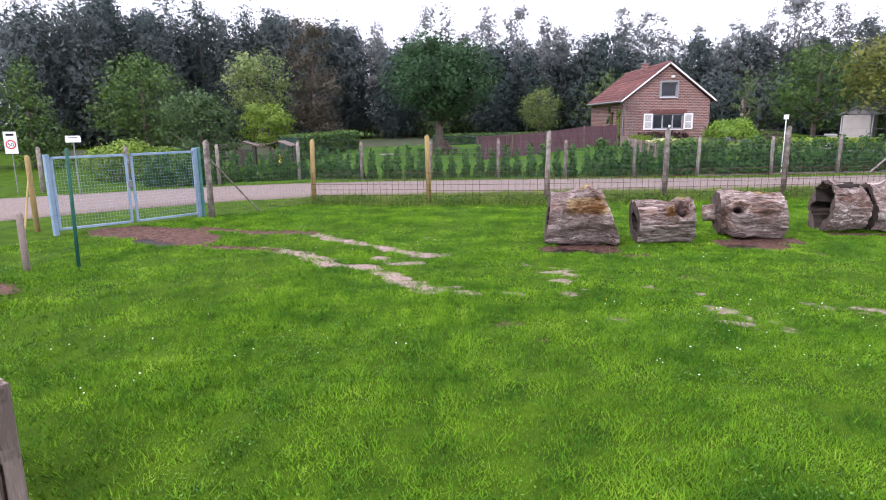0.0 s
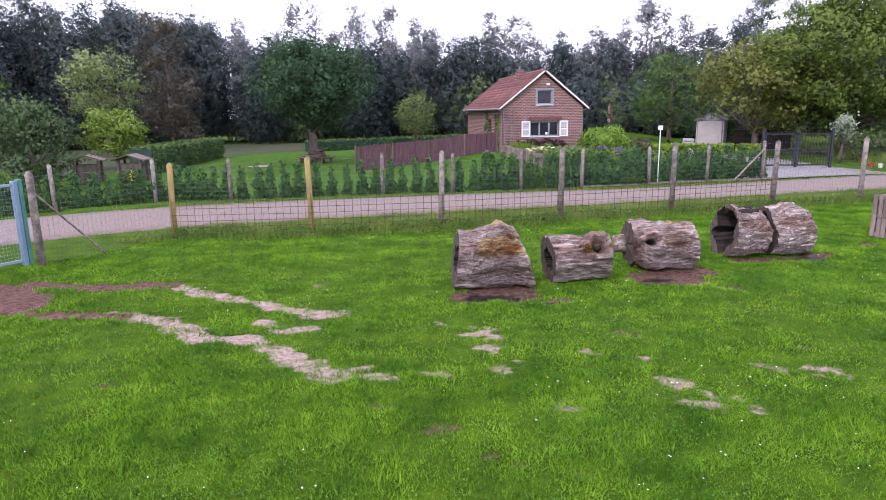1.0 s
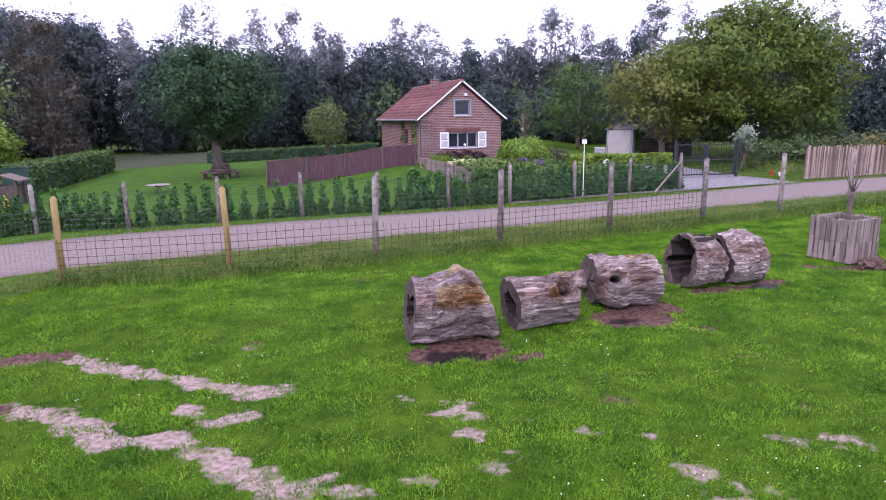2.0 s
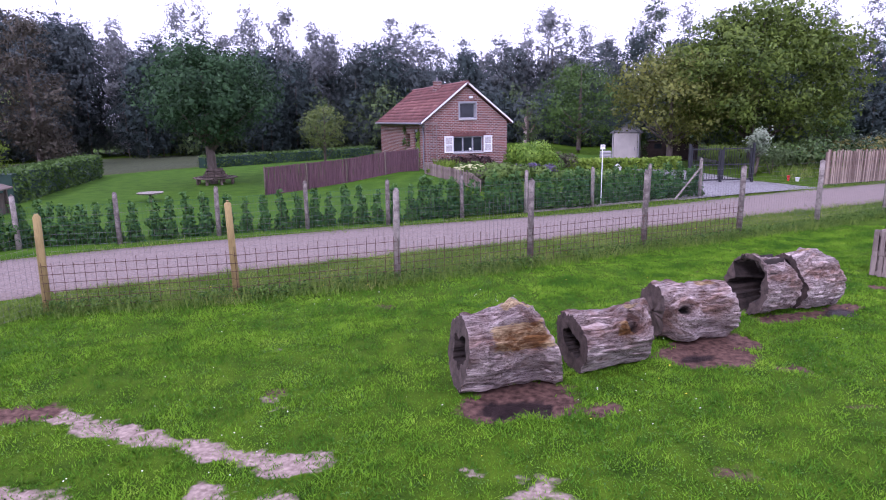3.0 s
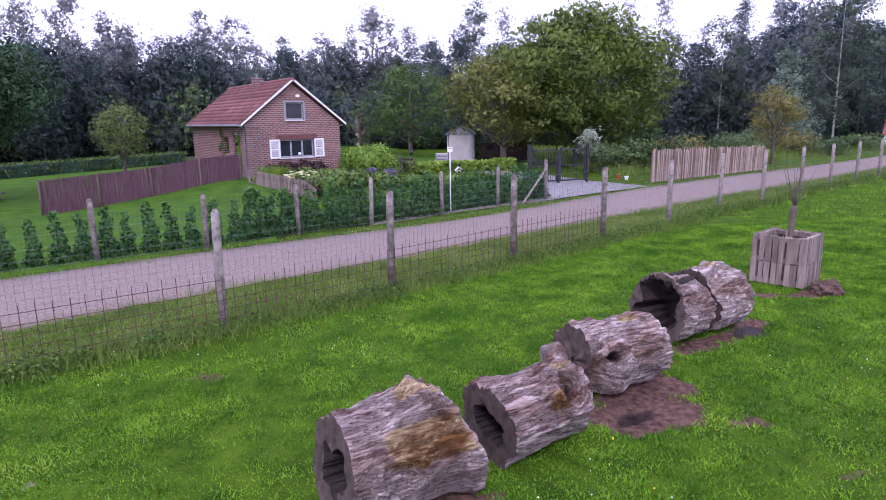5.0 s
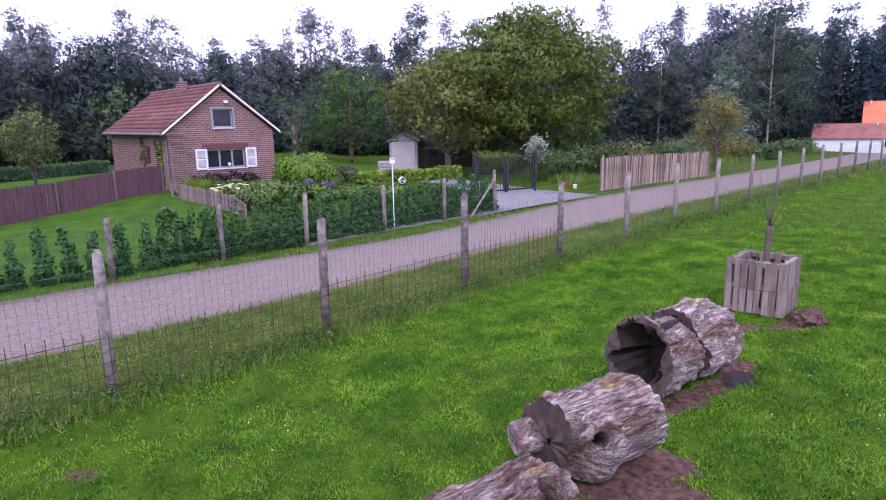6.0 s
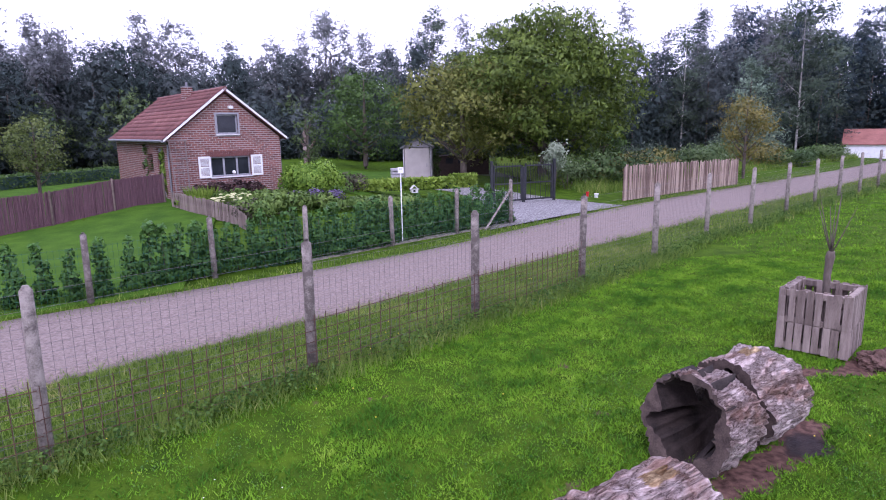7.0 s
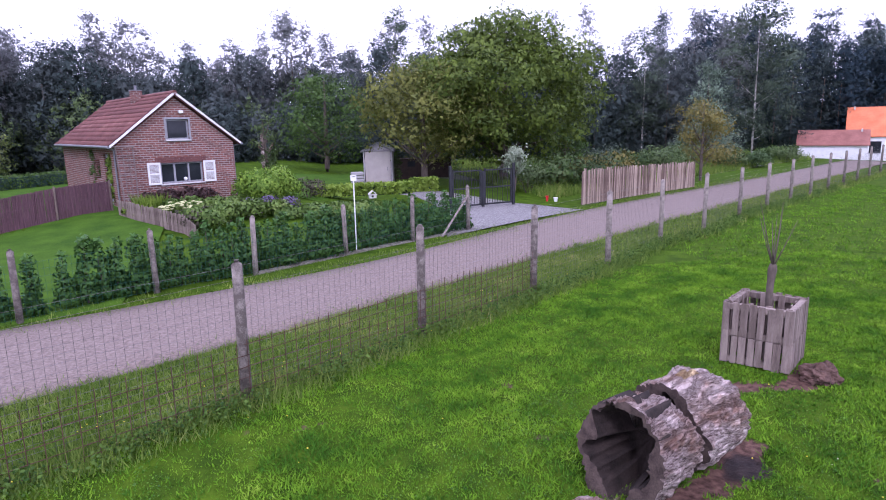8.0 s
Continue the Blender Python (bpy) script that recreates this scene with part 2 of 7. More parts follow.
M = {
    "ground": ground_mat(),
    "road": mat("worn_asphalt", (0.12, 0.092, 0.08), (0.245, 0.192, 0.168), scale=17, rough=0.92, bump=0.6, fine=75, spread=0.22),
    "edge_gravel": mat("earthy_gravel", (0.055, 0.05, 0.036), (0.2, 0.185, 0.15), scale=12, rough=0.95, bump=0.8, fine=30, spread=0.2),
    "lawn": mat("mown_lawn", (0.026, 0.066, 0.007), (0.062, 0.126, 0.011), scale=1.5, rough=0.9, bump=0.6, fine=24, spread=0.25, spec=0.05),
    "gravel": mat("grey_gravel", (0.075, 0.07, 0.068), (0.3, 0.285, 0.28), scale=14, rough=0.9, bump=1.0, fine=30, spread=0.17),
    "grass": mat("grass_blades", (0.043, 0.13, 0.008), (0.168, 0.335, 0.014), scale=1.3, rough=0.7, bump=0, fine=5, spread=0.17, translucent=0.3, by_piece=0.22, spec=0.08, c3=(0.25, 0.4, 0.035)),
    "weed": mat("broad_weed_leaves", (0.03, 0.1, 0.008), (0.12, 0.25, 0.015), scale=2, rough=0.5, bump=0, fine=6, spread=0.3, translucent=0.2, by_piece=0.6, spec=0.3),
    "tall_grass": mat("verge_grass", (0.07, 0.135, 0.016), (0.2, 0.275, 0.05), scale=0.8, rough=0.65, bump=0, fine=3, spread=0.3, translucent=0.3, by_piece=0.6, spec=0.1, c3=(0.34, 0.32, 0.12)),
    "fence_weed": mat("dark_fence_weeds", (0.03, 0.075, 0.012), (0.11, 0.19, 0.03), scale=2, rough=0.6, bump=0, fine=6, spread=0.3, translucent=0.2, by_piece=0.6, spec=0.15),
    "petal": mat("white_clover", (0.7, 0.72, 0.6), (0.85, 0.85, 0.78), rough=0.6, bump=0),
    "bark": mat("bark", (0.06, 0.045, 0.035), (0.15, 0.12, 0.1), scale=7, rough=0.9, bump=0.8, fine=40, stretch=(1, 1, 0.3)),
    "birch_bark": mat("birch_bark", (0.12, 0.11, 0.1), (0.5, 0.48, 0.44), scale=4, rough=0.8, bump=0.3, fine=30, stretch=(1, 1, 2)),
    "log_bark": log_mat(),
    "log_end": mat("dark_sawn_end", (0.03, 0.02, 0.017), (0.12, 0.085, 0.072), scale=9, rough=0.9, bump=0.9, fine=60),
    # very dark brown lining of the hollowed log ends
    "log_core": mat("dark_core", (0.012, 0.009, 0.008), (0.05, 0.036, 0.03), scale=8, rough=0.95, bump=0.9, fine=50),
    "concrete": mat("post_concrete", (0.1, 0.083, 0.072), (0.29, 0.25, 0.22), scale=9, rough=0.9, bump=0.8, fine=55, spread=0.17, object_random=0.2),
    "stake": mat("impregnated_pole", (0.19, 0.135, 0.052), (0.39, 0.285, 0.115), scale=4, rough=0.8, bump=0.3, fine=40, stretch=(2, 2, 0.3)),
    "grey_wood": mat("weathered_board", (0.115, 0.085, 0.072), (0.285, 0.225, 0.195), scale=5, rough=0.85, bump=0.4, fine=50, stretch=(3, 3, 0.4), object_random=0.35),
    "bench_wood": mat("dark_bench_wood", (0.06, 0.042, 0.034), (0.16, 0.12, 0.1), scale=5, rough=0.85, bump=0.4, fine=50, object_random=0.3),
    "pale_wood": mat("split_chestnut", (0.13, 0.088, 0.07), (0.37, 0.285, 0.225), scale=5, rough=0.85, bump=0.4, fine=50, stretch=(3, 3, 0.4), object_random=0.75),
    "trellis_wood": mat("trellis_wood", (0.12, 0.09, 0.085), (0.26, 0.21, 0.2), scale=6, rough=0.85, bump=0.3, fine=50),
    "cream_flower": mat("cream_flower_heads", (0.36, 0.37, 0.16), (0.56, 0.55, 0.3), scale=9, rough=0.8, bump=0.2),
    "reed": mat("brushwood_screen", (0.068, 0.033, 0.042), (0.2, 0.108, 0.126), scale=5, rough=0.9, bump=0.9, fine=55, stretch=(6, 6, 0.35), spread=0.3),
    "rust": mat("rusty_wire", (0.06, 0.028, 0.022), (0.14, 0.075, 0.055), scale=8, rough=0.8, bump=0.1, metal=0.2),
    "wire": mat("galvanised_wire", (0.11, 0.1, 0.1), (0.22, 0.2, 0.2), scale=4, rough=0.5, bump=0, metal=0.7),
    "green_wire": mat("green_coated_wire", (0.012, 0.07, 0.05), (0.03, 0.12, 0.09), scale=4, rough=0.5, bump=0),
    "blue_steel": mat("pale_blue_gate_paint", (0.17, 0.25, 0.34), (0.28, 0.36, 0.46), scale=4, rough=0.5, bump=0.1, metal=0.2),
    "teal_steel": mat("teal_post_paint", (0.05, 0.17, 0.15), (0.1, 0.26, 0.23), scale=4, rough=0.5, bump=0.1),
    "dark_steel": mat("dark_gate_paint", (0.012, 0.013, 0.016), (0.035, 0.036, 0.04), scale=4, rough=0.5, bump=0.1),
    "white": mat("white_paint", (0.66, 0.65, 0.66), (0.8, 0.79, 0.8), scale=3, rough=0.55, bump=0.06),
    "offwhite": mat("dull_white_paint", (0.47, 0.45, 0.45), (0.62, 0.6, 0.59), scale=3, rough=0.6, bump=0.1),
    "shed_door": mat("dull_door_paint", (0.36, 0.325, 0.295), (0.46, 0.42, 0.385), scale=3, rough=0.65, bump=0.1),
    # brown brick with the shade of the overhanging trees painted into it
    "shaded_brick": mat("brown_brick_painted_shade", (0.02, 0.013, 0.012), (0.05, 0.032, 0.027), scale=5, rough=0.9, bump=0.4),
    "red": mat("red_paint", (0.5, 0.02, 0.025), (0.6, 0.04, 0.04), rough=0.5, bump=0),
    "black": mat("black_paint", (0.012, 0.012, 0.014), (0.03, 0.03, 0.03), rough=0.5, bump=0),
    "yellow": mat("yellow_plastic", (0.7, 0.55, 0.02), (0.8, 0.66, 0.05), rough=0.4, bump=0),
    "brick": brick_mat("brick_gable", False),
    "brick_side": brick_mat("brick_side", True),
    "soldier": mat("dark_red_lintel", (0.10, 0.04, 0.04), (0.17, 0.07, 0.06), scale=4, rough=0.8, bump=0.3),
    "tile": mat("red_clay_tile", (0.1, 0.038, 0.036), (0.21, 0.088, 0.078), scale=1.6, rough=0.7, bump=0.4, fine=30, object_random=0.25, c3=(0.33, 0.2, 0.165)),
    "orange_tile": mat("orange_tile", (0.55, 0.14, 0.06), (0.72, 0.22, 0.1), scale=1, rough=0.7, bump=0.3, fine=8),
    "old_tile": mat("faded_red_tile", (0.19, 0.075, 0.06), (0.31, 0.135, 0.11), scale=1, rough=0.8, bump=0.3, fine=8),
    "window_glass": mat("window_pane", (0.012, 0.014, 0.018), (0.03, 0.033, 0.04), scale=2, rough=0.06, bump=0, spec=0.3),
    "grey_frame": mat("grey_window_paint", (0.23, 0.23, 0.25), (0.33, 0.33, 0.35), rough=0.5, bump=0.05),
    "lead": mat("grey_zinc", (0.16, 0.16, 0.18), (0.27, 0.27, 0.29), rough=0.5, bump=0.1, metal=0.4),
    "shed": mat("grey_shed_panel", (0.3, 0.28, 0.29), (0.42, 0.4, 0.41), rough=0.7, bump=0.2),
    "slate": mat("grey_shingle", (0.1, 0.1, 0.11), (0.2, 0.195, 0.2), scale=5, rough=0.8, bump=0.4),
    "leaf_dark": leaf_mat("leaf_dark", (0.03, 0.062, 0.018), (0.09, 0.15, 0.05), lace=8),
    "leaf_mid": leaf_mat("leaf_mid", (0.032, 0.07, 0.014), (0.115, 0.195, 0.044), lace=8),
    "leaf_olive": leaf_mat("leaf_olive", (0.046, 0.085, 0.026), (0.156, 0.215, 0.078), (0.221, 0.221, 0.078), lace=8),
    "leaf_walnut": leaf_mat("leaf_walnut", (0.02, 0.048, 0.009), (0.19, 0.26, 0.034), (0.36, 0.36, 0.055), 0.24, lace=6.5),
    "leaf_lime": leaf_mat("leaf_lime", (0.085, 0.16, 0.016), (0.26, 0.36, 0.05)),
    "leaf_fresh": leaf_mat("leaf_fresh", (0.075, 0.17, 0.014), (0.28, 0.42, 0.05), (0.4, 0.5, 0.09), 0.4),
    "leaf_pale": leaf_mat("leaf_pale", (0.085, 0.135, 0.035), (0.29, 0.36, 0.13), (0.45, 0.47, 0.25), lace=8),
    "leaf_rust": leaf_mat("leaf_rust", (0.045, 0.045, 0.03), (0.135, 0.112, 0.078), lace=7.5),
    "leaf_autumn": leaf_mat("leaf_autumn", (0.09, 0.1, 0.02), (0.27, 0.22, 0.06), lace=9),
    "leaf_birch": leaf_mat("leaf_birch", (0.037, 0.06, 0.04), (0.11, 0.148, 0.095), lace=7),
    "leaf_grey": leaf_mat("leaf_grey", (0.12, 0.18, 0.09), (0.42, 0.46, 0.34)),
    # dark green of the hedge filler, standing for shade between inner leaves
    "hedge_shade": leaf_mat("hedge_shade", (0.015, 0.036, 0.032), (0.045, 0.085, 0.065)),
    "leaf_laurel": leaf_mat("leaf_laurel", (0.028, 0.08, 0.018), (0.085, 0.19, 0.035), (0.2, 0.36, 0.06)),
    # far wood leaves: aerial haze painted in as a greyer, bluer colour
    "hazy_top": leaf_mat("hazy_top", (0.12, 0.128, 0.125), (0.23, 0.24, 0.24), None, 0.2, 0.1, lace=7),
    "hazy_birch": leaf_mat("hazy_birch", (0.06, 0.076, 0.074), (0.112, 0.134, 0.13), None, 0.1, 0.1, lace=7.5),
    "hazy_dark": leaf_mat("hazy_dark", (0.037, 0.055, 0.052), (0.072, 0.097, 0.091), None, 0.1, 0.1, lace=7.5),
    "hazy_pine": leaf_mat("hazy_pine", (0.02, 0.038, 0.05), (0.042, 0.066, 0.082), None, 0.1, 0.1, lace=7.5),
    "leaf_chestnut": leaf_mat("leaf_chestnut", (0.01, 0.032, 0.012), (0.062, 0.128, 0.047), None, 0.3, 0.2, lace=7.5),
    "leaf_bed": leaf_mat("leaf_bed", (0.05, 0.11, 0.02), (0.2, 0.29, 0.06), (0.4, 0.42, 0.2)),
    "soil": mat("brown_soil", (0.045, 0.026, 0.021), (0.145, 0.085, 0.066), scale=6, rough=0.95, bump=1.0, fine=24),
    # leaf litter, its colour darkened to stand for the shade under trees
    "litter": mat("litter_painted_shade", (0.02, 0.026, 0.01), (0.055, 0.066, 0.024), scale=4, rough=0.95, bump=0.8, fine=25),
    "leaf_conifer": leaf_mat("leaf_conifer", (0.1, 0.15, 0.11), (0.25, 0.325, 0.225), None, 0.3, 0.1, lace=7.5),
    "leaf_young": leaf_mat("leaf_young", (0.07, 0.105, 0.025), (0.2, 0.245, 0.07), lace=9),
    "leaf_yellow": leaf_mat("leaf_yellow", (0.069, 0.088, 0.018), (0.237, 0.250, 0.050), (0.425, 0.362, 0.075), lace=7.5),
    "leaf_purple": leaf_mat("leaf_purple", (0.035, 0.018, 0.022), (0.10, 0.06, 0.05)),
    "flower_violet": mat("violet_flowers", (0.07, 0.055, 0.1), (0.16, 0.12, 0.22), rough=0.7, bump=0),
}

# ---- building tools ----


def empty(name, x=0.0, y=0.0, z=0.0, rz=0.0):
    ob = new(name)
    ob.matrix_world = pose(x, y, z + float(land(x, y)), 0, 0, rz)
    return ob


def part(name, bm, material, parent, label=""):
    """Links a bmesh as one mesh object under a thing or a part."""
    me = bpy.data.meshes.new(name)
    bm.to_mesh(me)
    bm.free()
    me.materials.append(M[material])
    ob = new(name, me)
    ob.parent = parent
    if label:
        ob["label"] = label
    return ob


def mesh_part(name, me, parent, matrix=None, label=""):
    ob = new(name, me)
    ob.parent = parent
    if matrix is not None:
        ob.matrix_local = matrix
    if label:
        ob["label"] = label
    return ob


def np_mesh(name, verts, corners, material, smooth=False):
    """A mesh from an array of points and an array of equal faces (three or four corners)."""
    me = bpy.data.meshes.new(name)
    verts, corners = np.asarray(verts, np.float32).reshape(-1, 3), np.asarray(corners, np.int32)
    k = corners.shape[1]
    me.vertices.add(len(verts))
    me.vertices.foreach_set("co", verts.ravel())
    me.loops.add(corners.size)
    me.loops.foreach_set("vertex_index", corners.ravel())
    me.polygons.add(len(corners))
    me.polygons.foreach_set("loop_start", np.arange(0, corners.size, k, dtype=np.int32))
    if smooth:
        me.polygons.foreach_set("use_smooth", np.ones(len(corners), bool))
    me.update(calc_edges=True)
    me.materials.append(M[material])
    return me


def box(bm, x0, y0, z0, x1, y1, z1, bevel=0.0, m=None):
    vs = bmesh.ops.create_cube(bm, size=1.0)["verts"]
    mm = Matrix.Translation(((x0 + x1) / 2, (y0 + y1) / 2, (z0 + z1) / 2)) @ Matrix.Diagonal((abs(x1 - x0), abs(y1 - y0), abs(z1 - z0), 1))
    bmesh.ops.transform(bm, matrix=(m @ mm) if m is not None else mm, verts=vs)
    if bevel:
        es = list({e for v in vs for e in v.link_edges})
        bmesh.ops.bevel(bm, geom=es, offset=bevel, segments=1, affect="EDGES", profile=0.5)
    return bm


def rod(bm, a, b, r0, r1=None, sides=8):
    """A tapered rod from a to b, closed at the ends."""
    a, b = Vector(a), Vector(b)
    r1 = r0 if r1 is None else r1
    q = (b - a).to_track_quat("Z", "Y").to_matrix()
    rings = []
    for p, r in ((a, r0), (b, r1)):
        rings.append([bm.verts.new(p + q @ Vector((r * math.cos(k * math.tau / sides), r * math.sin(k * math.tau / sides), 0))) for k in range(sides)])
    for k in range(sides):
        bm.faces.new((rings[0][k], rings[0][(k + 1) % sides], rings[1][(k + 1) % sides], rings[1][k]))
    bm.faces.new(rings[0][::-1])
    bm.faces.new(rings[1])
    return bm


def limb(bm, points, radii, sides=8):
    """A bent, tapered branch through the points."""
    rings = []
    for i, p in enumerate(points):
        d = (points[min(i + 1, len(points) - 1)] - points[max(i - 1, 0)]).normalized()
        q = d.to_track_quat("Z", "Y").to_matrix()
        rings.append([bm.verts.new(p + q @ Vector((radii[i] * math.cos(k * math.tau / sides), radii[i] * math.sin(k * math.tau / sides), 0))) for k in range(sides)])
    for a, b in zip(rings, rings[1:]):
        for k in range(sides):
            bm.faces.new((a[k], a[(k + 1) % sides], b[(k + 1) % sides], b[k])).smooth = True
    bm.faces.new(rings[-1])
    bm.faces.new(rings[0][::-1])


def wires(segments, r, sides=3):
    """Thin straight wires as points and four-cornered faces. segments: array n x 2 x 3."""
    seg = np.asarray(segments, float)
    d = seg[:, 1] - seg[:, 0]
    d /= np.linalg.norm(d, axis=1, keepdims=True) + 1e-9
    ref = np.where(np.abs(d[:, 2:3]) > 0.9, [[1.0, 0, 0]], [[0, 0, 1.0]])
    u = np.cross(d, ref)
    u /= np.linalg.norm(u, axis=1, keepdims=True)
    v = np.cross(d, u)
    ang = np.arange(sides) * math.tau / sides
    ring = r * (u[:, None] * np.cos(ang)[None, :, None] + v[:, None] * np.sin(ang)[None, :, None])
    verts = np.concatenate([seg[:, :1] + ring, seg[:, 1:] + ring], 1)
    k = np.arange(sides)
    face = np.stack([k, (k + 1) % sides, sides + (k + 1) % sides, sides + k], 1)
    corners = (np.arange(len(seg))[:, None, None] * 2 * sides + face[None]).reshape(-1, 4)
    return verts.reshape(-1, 3), corners


def leaves(rng, lobes, n, size, fill=0.3, droop=0.0, clump=0):
    """Leaf sprays over and in rounded lobes (x, y, z, radius across, radius up): n x 4 x 3 corner points."""
    lob = np.array(lobes, float)
    w = lob[:, 3] ** 2
    pick = rng.choice(len(lob), n, p=w / w.sum())
    d = rng.normal(size=(n, 3))
    d /= np.linalg.norm(d, axis=1, keepdims=True)
    d[:, 2] = np.where((d[:, 2] < -0.3) & (rng.random(n) < 0.6), -d[:, 2], d[:, 2])
    rad = 1.0 - fill * np.abs(rng.normal(size=n)) + 0.06 * rng.normal(size=n)
    if clump:
        # sprays gather round twig ends
        k = max(8, n // clump)
        twig = rng.integers(0, k, n)
        pick, d, rad = pick[twig], d[twig], rad[twig]
    c = lob[pick, :3] + d * rad[:, None] * np.stack([lob[pick, 3], lob[pick, 3], lob[pick, 4]], 1)
    if clump:
        c = c + rng.normal(size=(n, 3)) * np.array([1.35, 1.35, 0.8]) * size
    mid = (lob[:, :3] * w[:, None]).sum(0) / w.sum()
    out = c - mid
    out /= np.linalg.norm(out, axis=1, keepdims=True) + 1e-6
    out = 0.4 * out + 1.0 * d + 0.2 * rng.normal(size=(n, 3))
    nor = d * 0.8 + rng.normal(size=(n, 3)) * 0.7
    nor[:, 2] += 0.35 - droop
    nor /= np.linalg.norm(nor, axis=1, keepdims=True)
    u = np.cross(nor, rng.normal(size=(n, 3)))
    u /= np.linalg.norm(u, axis=1, keepdims=True)
    v = np.cross(nor, u)
    s = size * (0.55 + 0.9 * rng.random(n))[:, None]
    q = np.stack([c - u * s * 0.5, c - v * s * 0.32 + u * s * 0.05, c + u * s * 0.55, c + v * s * 0.3], 1)
    return q, out


def foliage(name, q, out, material, facing=None):
    """Leaf sprays (n x 3 or 4 corners) that shade together as a rounded mass, out being the way out of it."""
    k = q.shape[1]
    out = out / (np.linalg.norm(out, axis=1, keepdims=True) + 1e-6)
    away = (np.cross(q[:, 1] - q[:, 0], q[:, 2] - q[:, 0]) * (out if facing is None else facing)).sum(1) < 0
    q = np.where(away[:, None, None], q[:, ::-1], q)
    me = np_mesh(name, q.reshape(-1, 3), np.arange(len(q) * k).reshape(-1, k), material, True)
    me.normals_split_custom_set_from_vertices(np.repeat(out, k, axis=0).astype(np.float32))
    return me


def quads(name, q, material):
    return np_mesh(name, q.reshape(-1, 3), np.arange(len(q) * 4).reshape(-1, 4), material)


def line_at(points, s):
    """Points at the distances s along a polyline, with the unit direction there."""
    p = np.array(points, float)
    seg = np.linalg.norm(np.diff(p, axis=0), axis=1)
    cum = np.r_[0, np.cumsum(seg)]
    s = np.clip(np.asarray(s, float), 0, cum[-1] - 1e-6)
    out = np.stack([np.interp(s, cum, p[:, k]) for k in range(p.shape[1])], -1)
    i = np.clip(np.searchsorted(cum, s, side="right") - 1, 0, len(seg) - 1)
    return out, (np.diff(p, axis=0) / seg[:, None])[i], cum[-1]


def smooth_line(points, n=3):
    """Rounds the corners of a polyline."""
    p = np.array(points, float)
    for _ in range(n):
        a, b = p[:-1] * 0.75 + p[1:] * 0.25, p[:-1] * 0.25 + p[1:] * 0.75
        p = np.concatenate([p[:1], np.stack([a, b], 1).reshape(-1, p.shape[1]), p[-1:]])
    return p

# ---- plan ----
ROAD_NEAR = smooth_line([(-32, -16), (-22, -4), (-15.2, 5.0), (-13.9, 7.5), (-13.3, 9.6), (-12.2, 11.7), (-10.5, 13.3), (-7.9, 15.0), (-4.9, 17.0), (-2.5, 18.4), (0.2, 20.0), (4.0, 22.5), (9.0, 25.7), (19.0, 31.8), (35.0, 41.4), (52.0, 51.8), (76, 66), (120, 92)])
ROAD_FAR = smooth_line([(-36, -12), (-25.5, 0), (-20.3, 6.8), (-17.7, 10.9), (-15.5, 14.0), (-13.4, 16.3), (-10.05, 18.5), (-6.4, 20.65), (-3.1, 22.2), (0.32, 23.85), (2.92, 25.45), (6.2, 28.0), (11.8, 32.0), (21.0, 37.2), (35.4, 45.3), (52.0, 55.6), (76, 69.6), (120, 95)])
NEAR_POSTS = [(-9.61, 12.23, 1.74), (-6.6, 13.35, 1.84), (-3.84, 14.83, 1.9), (-1.14, 16.55, 1.93), (1.66, 18.41, 1.95), (4.51, 20.34, 1.93), (7.22, 22.08, 1.95), (10.25, 24.42, 1.9), (12.45, 25.4, 1.95), (15.81, 27.85, 1.9)]
for _ in range(17):
    # the same spacing on along the straight lane
    NEAR_POSTS.append((NEAR_POSTS[-1][0] + 2.54, NEAR_POSTS[-1][1] + 1.5, 1.9))


def dist_to_line(x, y, points):
    """Distance of each place from a polyline."""
    p = np.array(points, float)
    best = np.full(np.shape(x), 1e9)
    for a, b in zip(p, p[1:]):
        d = b - a
        t = np.clip(((x - a[0]) * d[0] + (y - a[1]) * d[1]) / (d @ d), 0, 1)
        best = np.minimum(best, np.hypot(x - a[0] - t * d[0], y - a[1] - t * d[1]))
    return best


def ripple(x, y, scale, seed=0.0):
    """Smooth uneven values between about -1 and 1."""
    s = np.zeros(np.shape(x))
    for k, (a, b, c) in enumerate(((1.0, 0.35, 0.3), (-0.6, 0.9, 1.7), (0.45, -1.2, 2.9), (1.9, 1.1, 4.1), (-1.7, 2.0, 0.8), (2.6, -2.3, 5.3))):
        s += np.sin(scale * (a * x + b * y) + c + seed * (k + 1)) / (1 + 0.35 * k)
    return s / 2.6


def step01(v, lo, hi):
    t = np.clip((v - lo) / (hi - lo), 0, 1)
    return t * t * (3 - 2 * t)


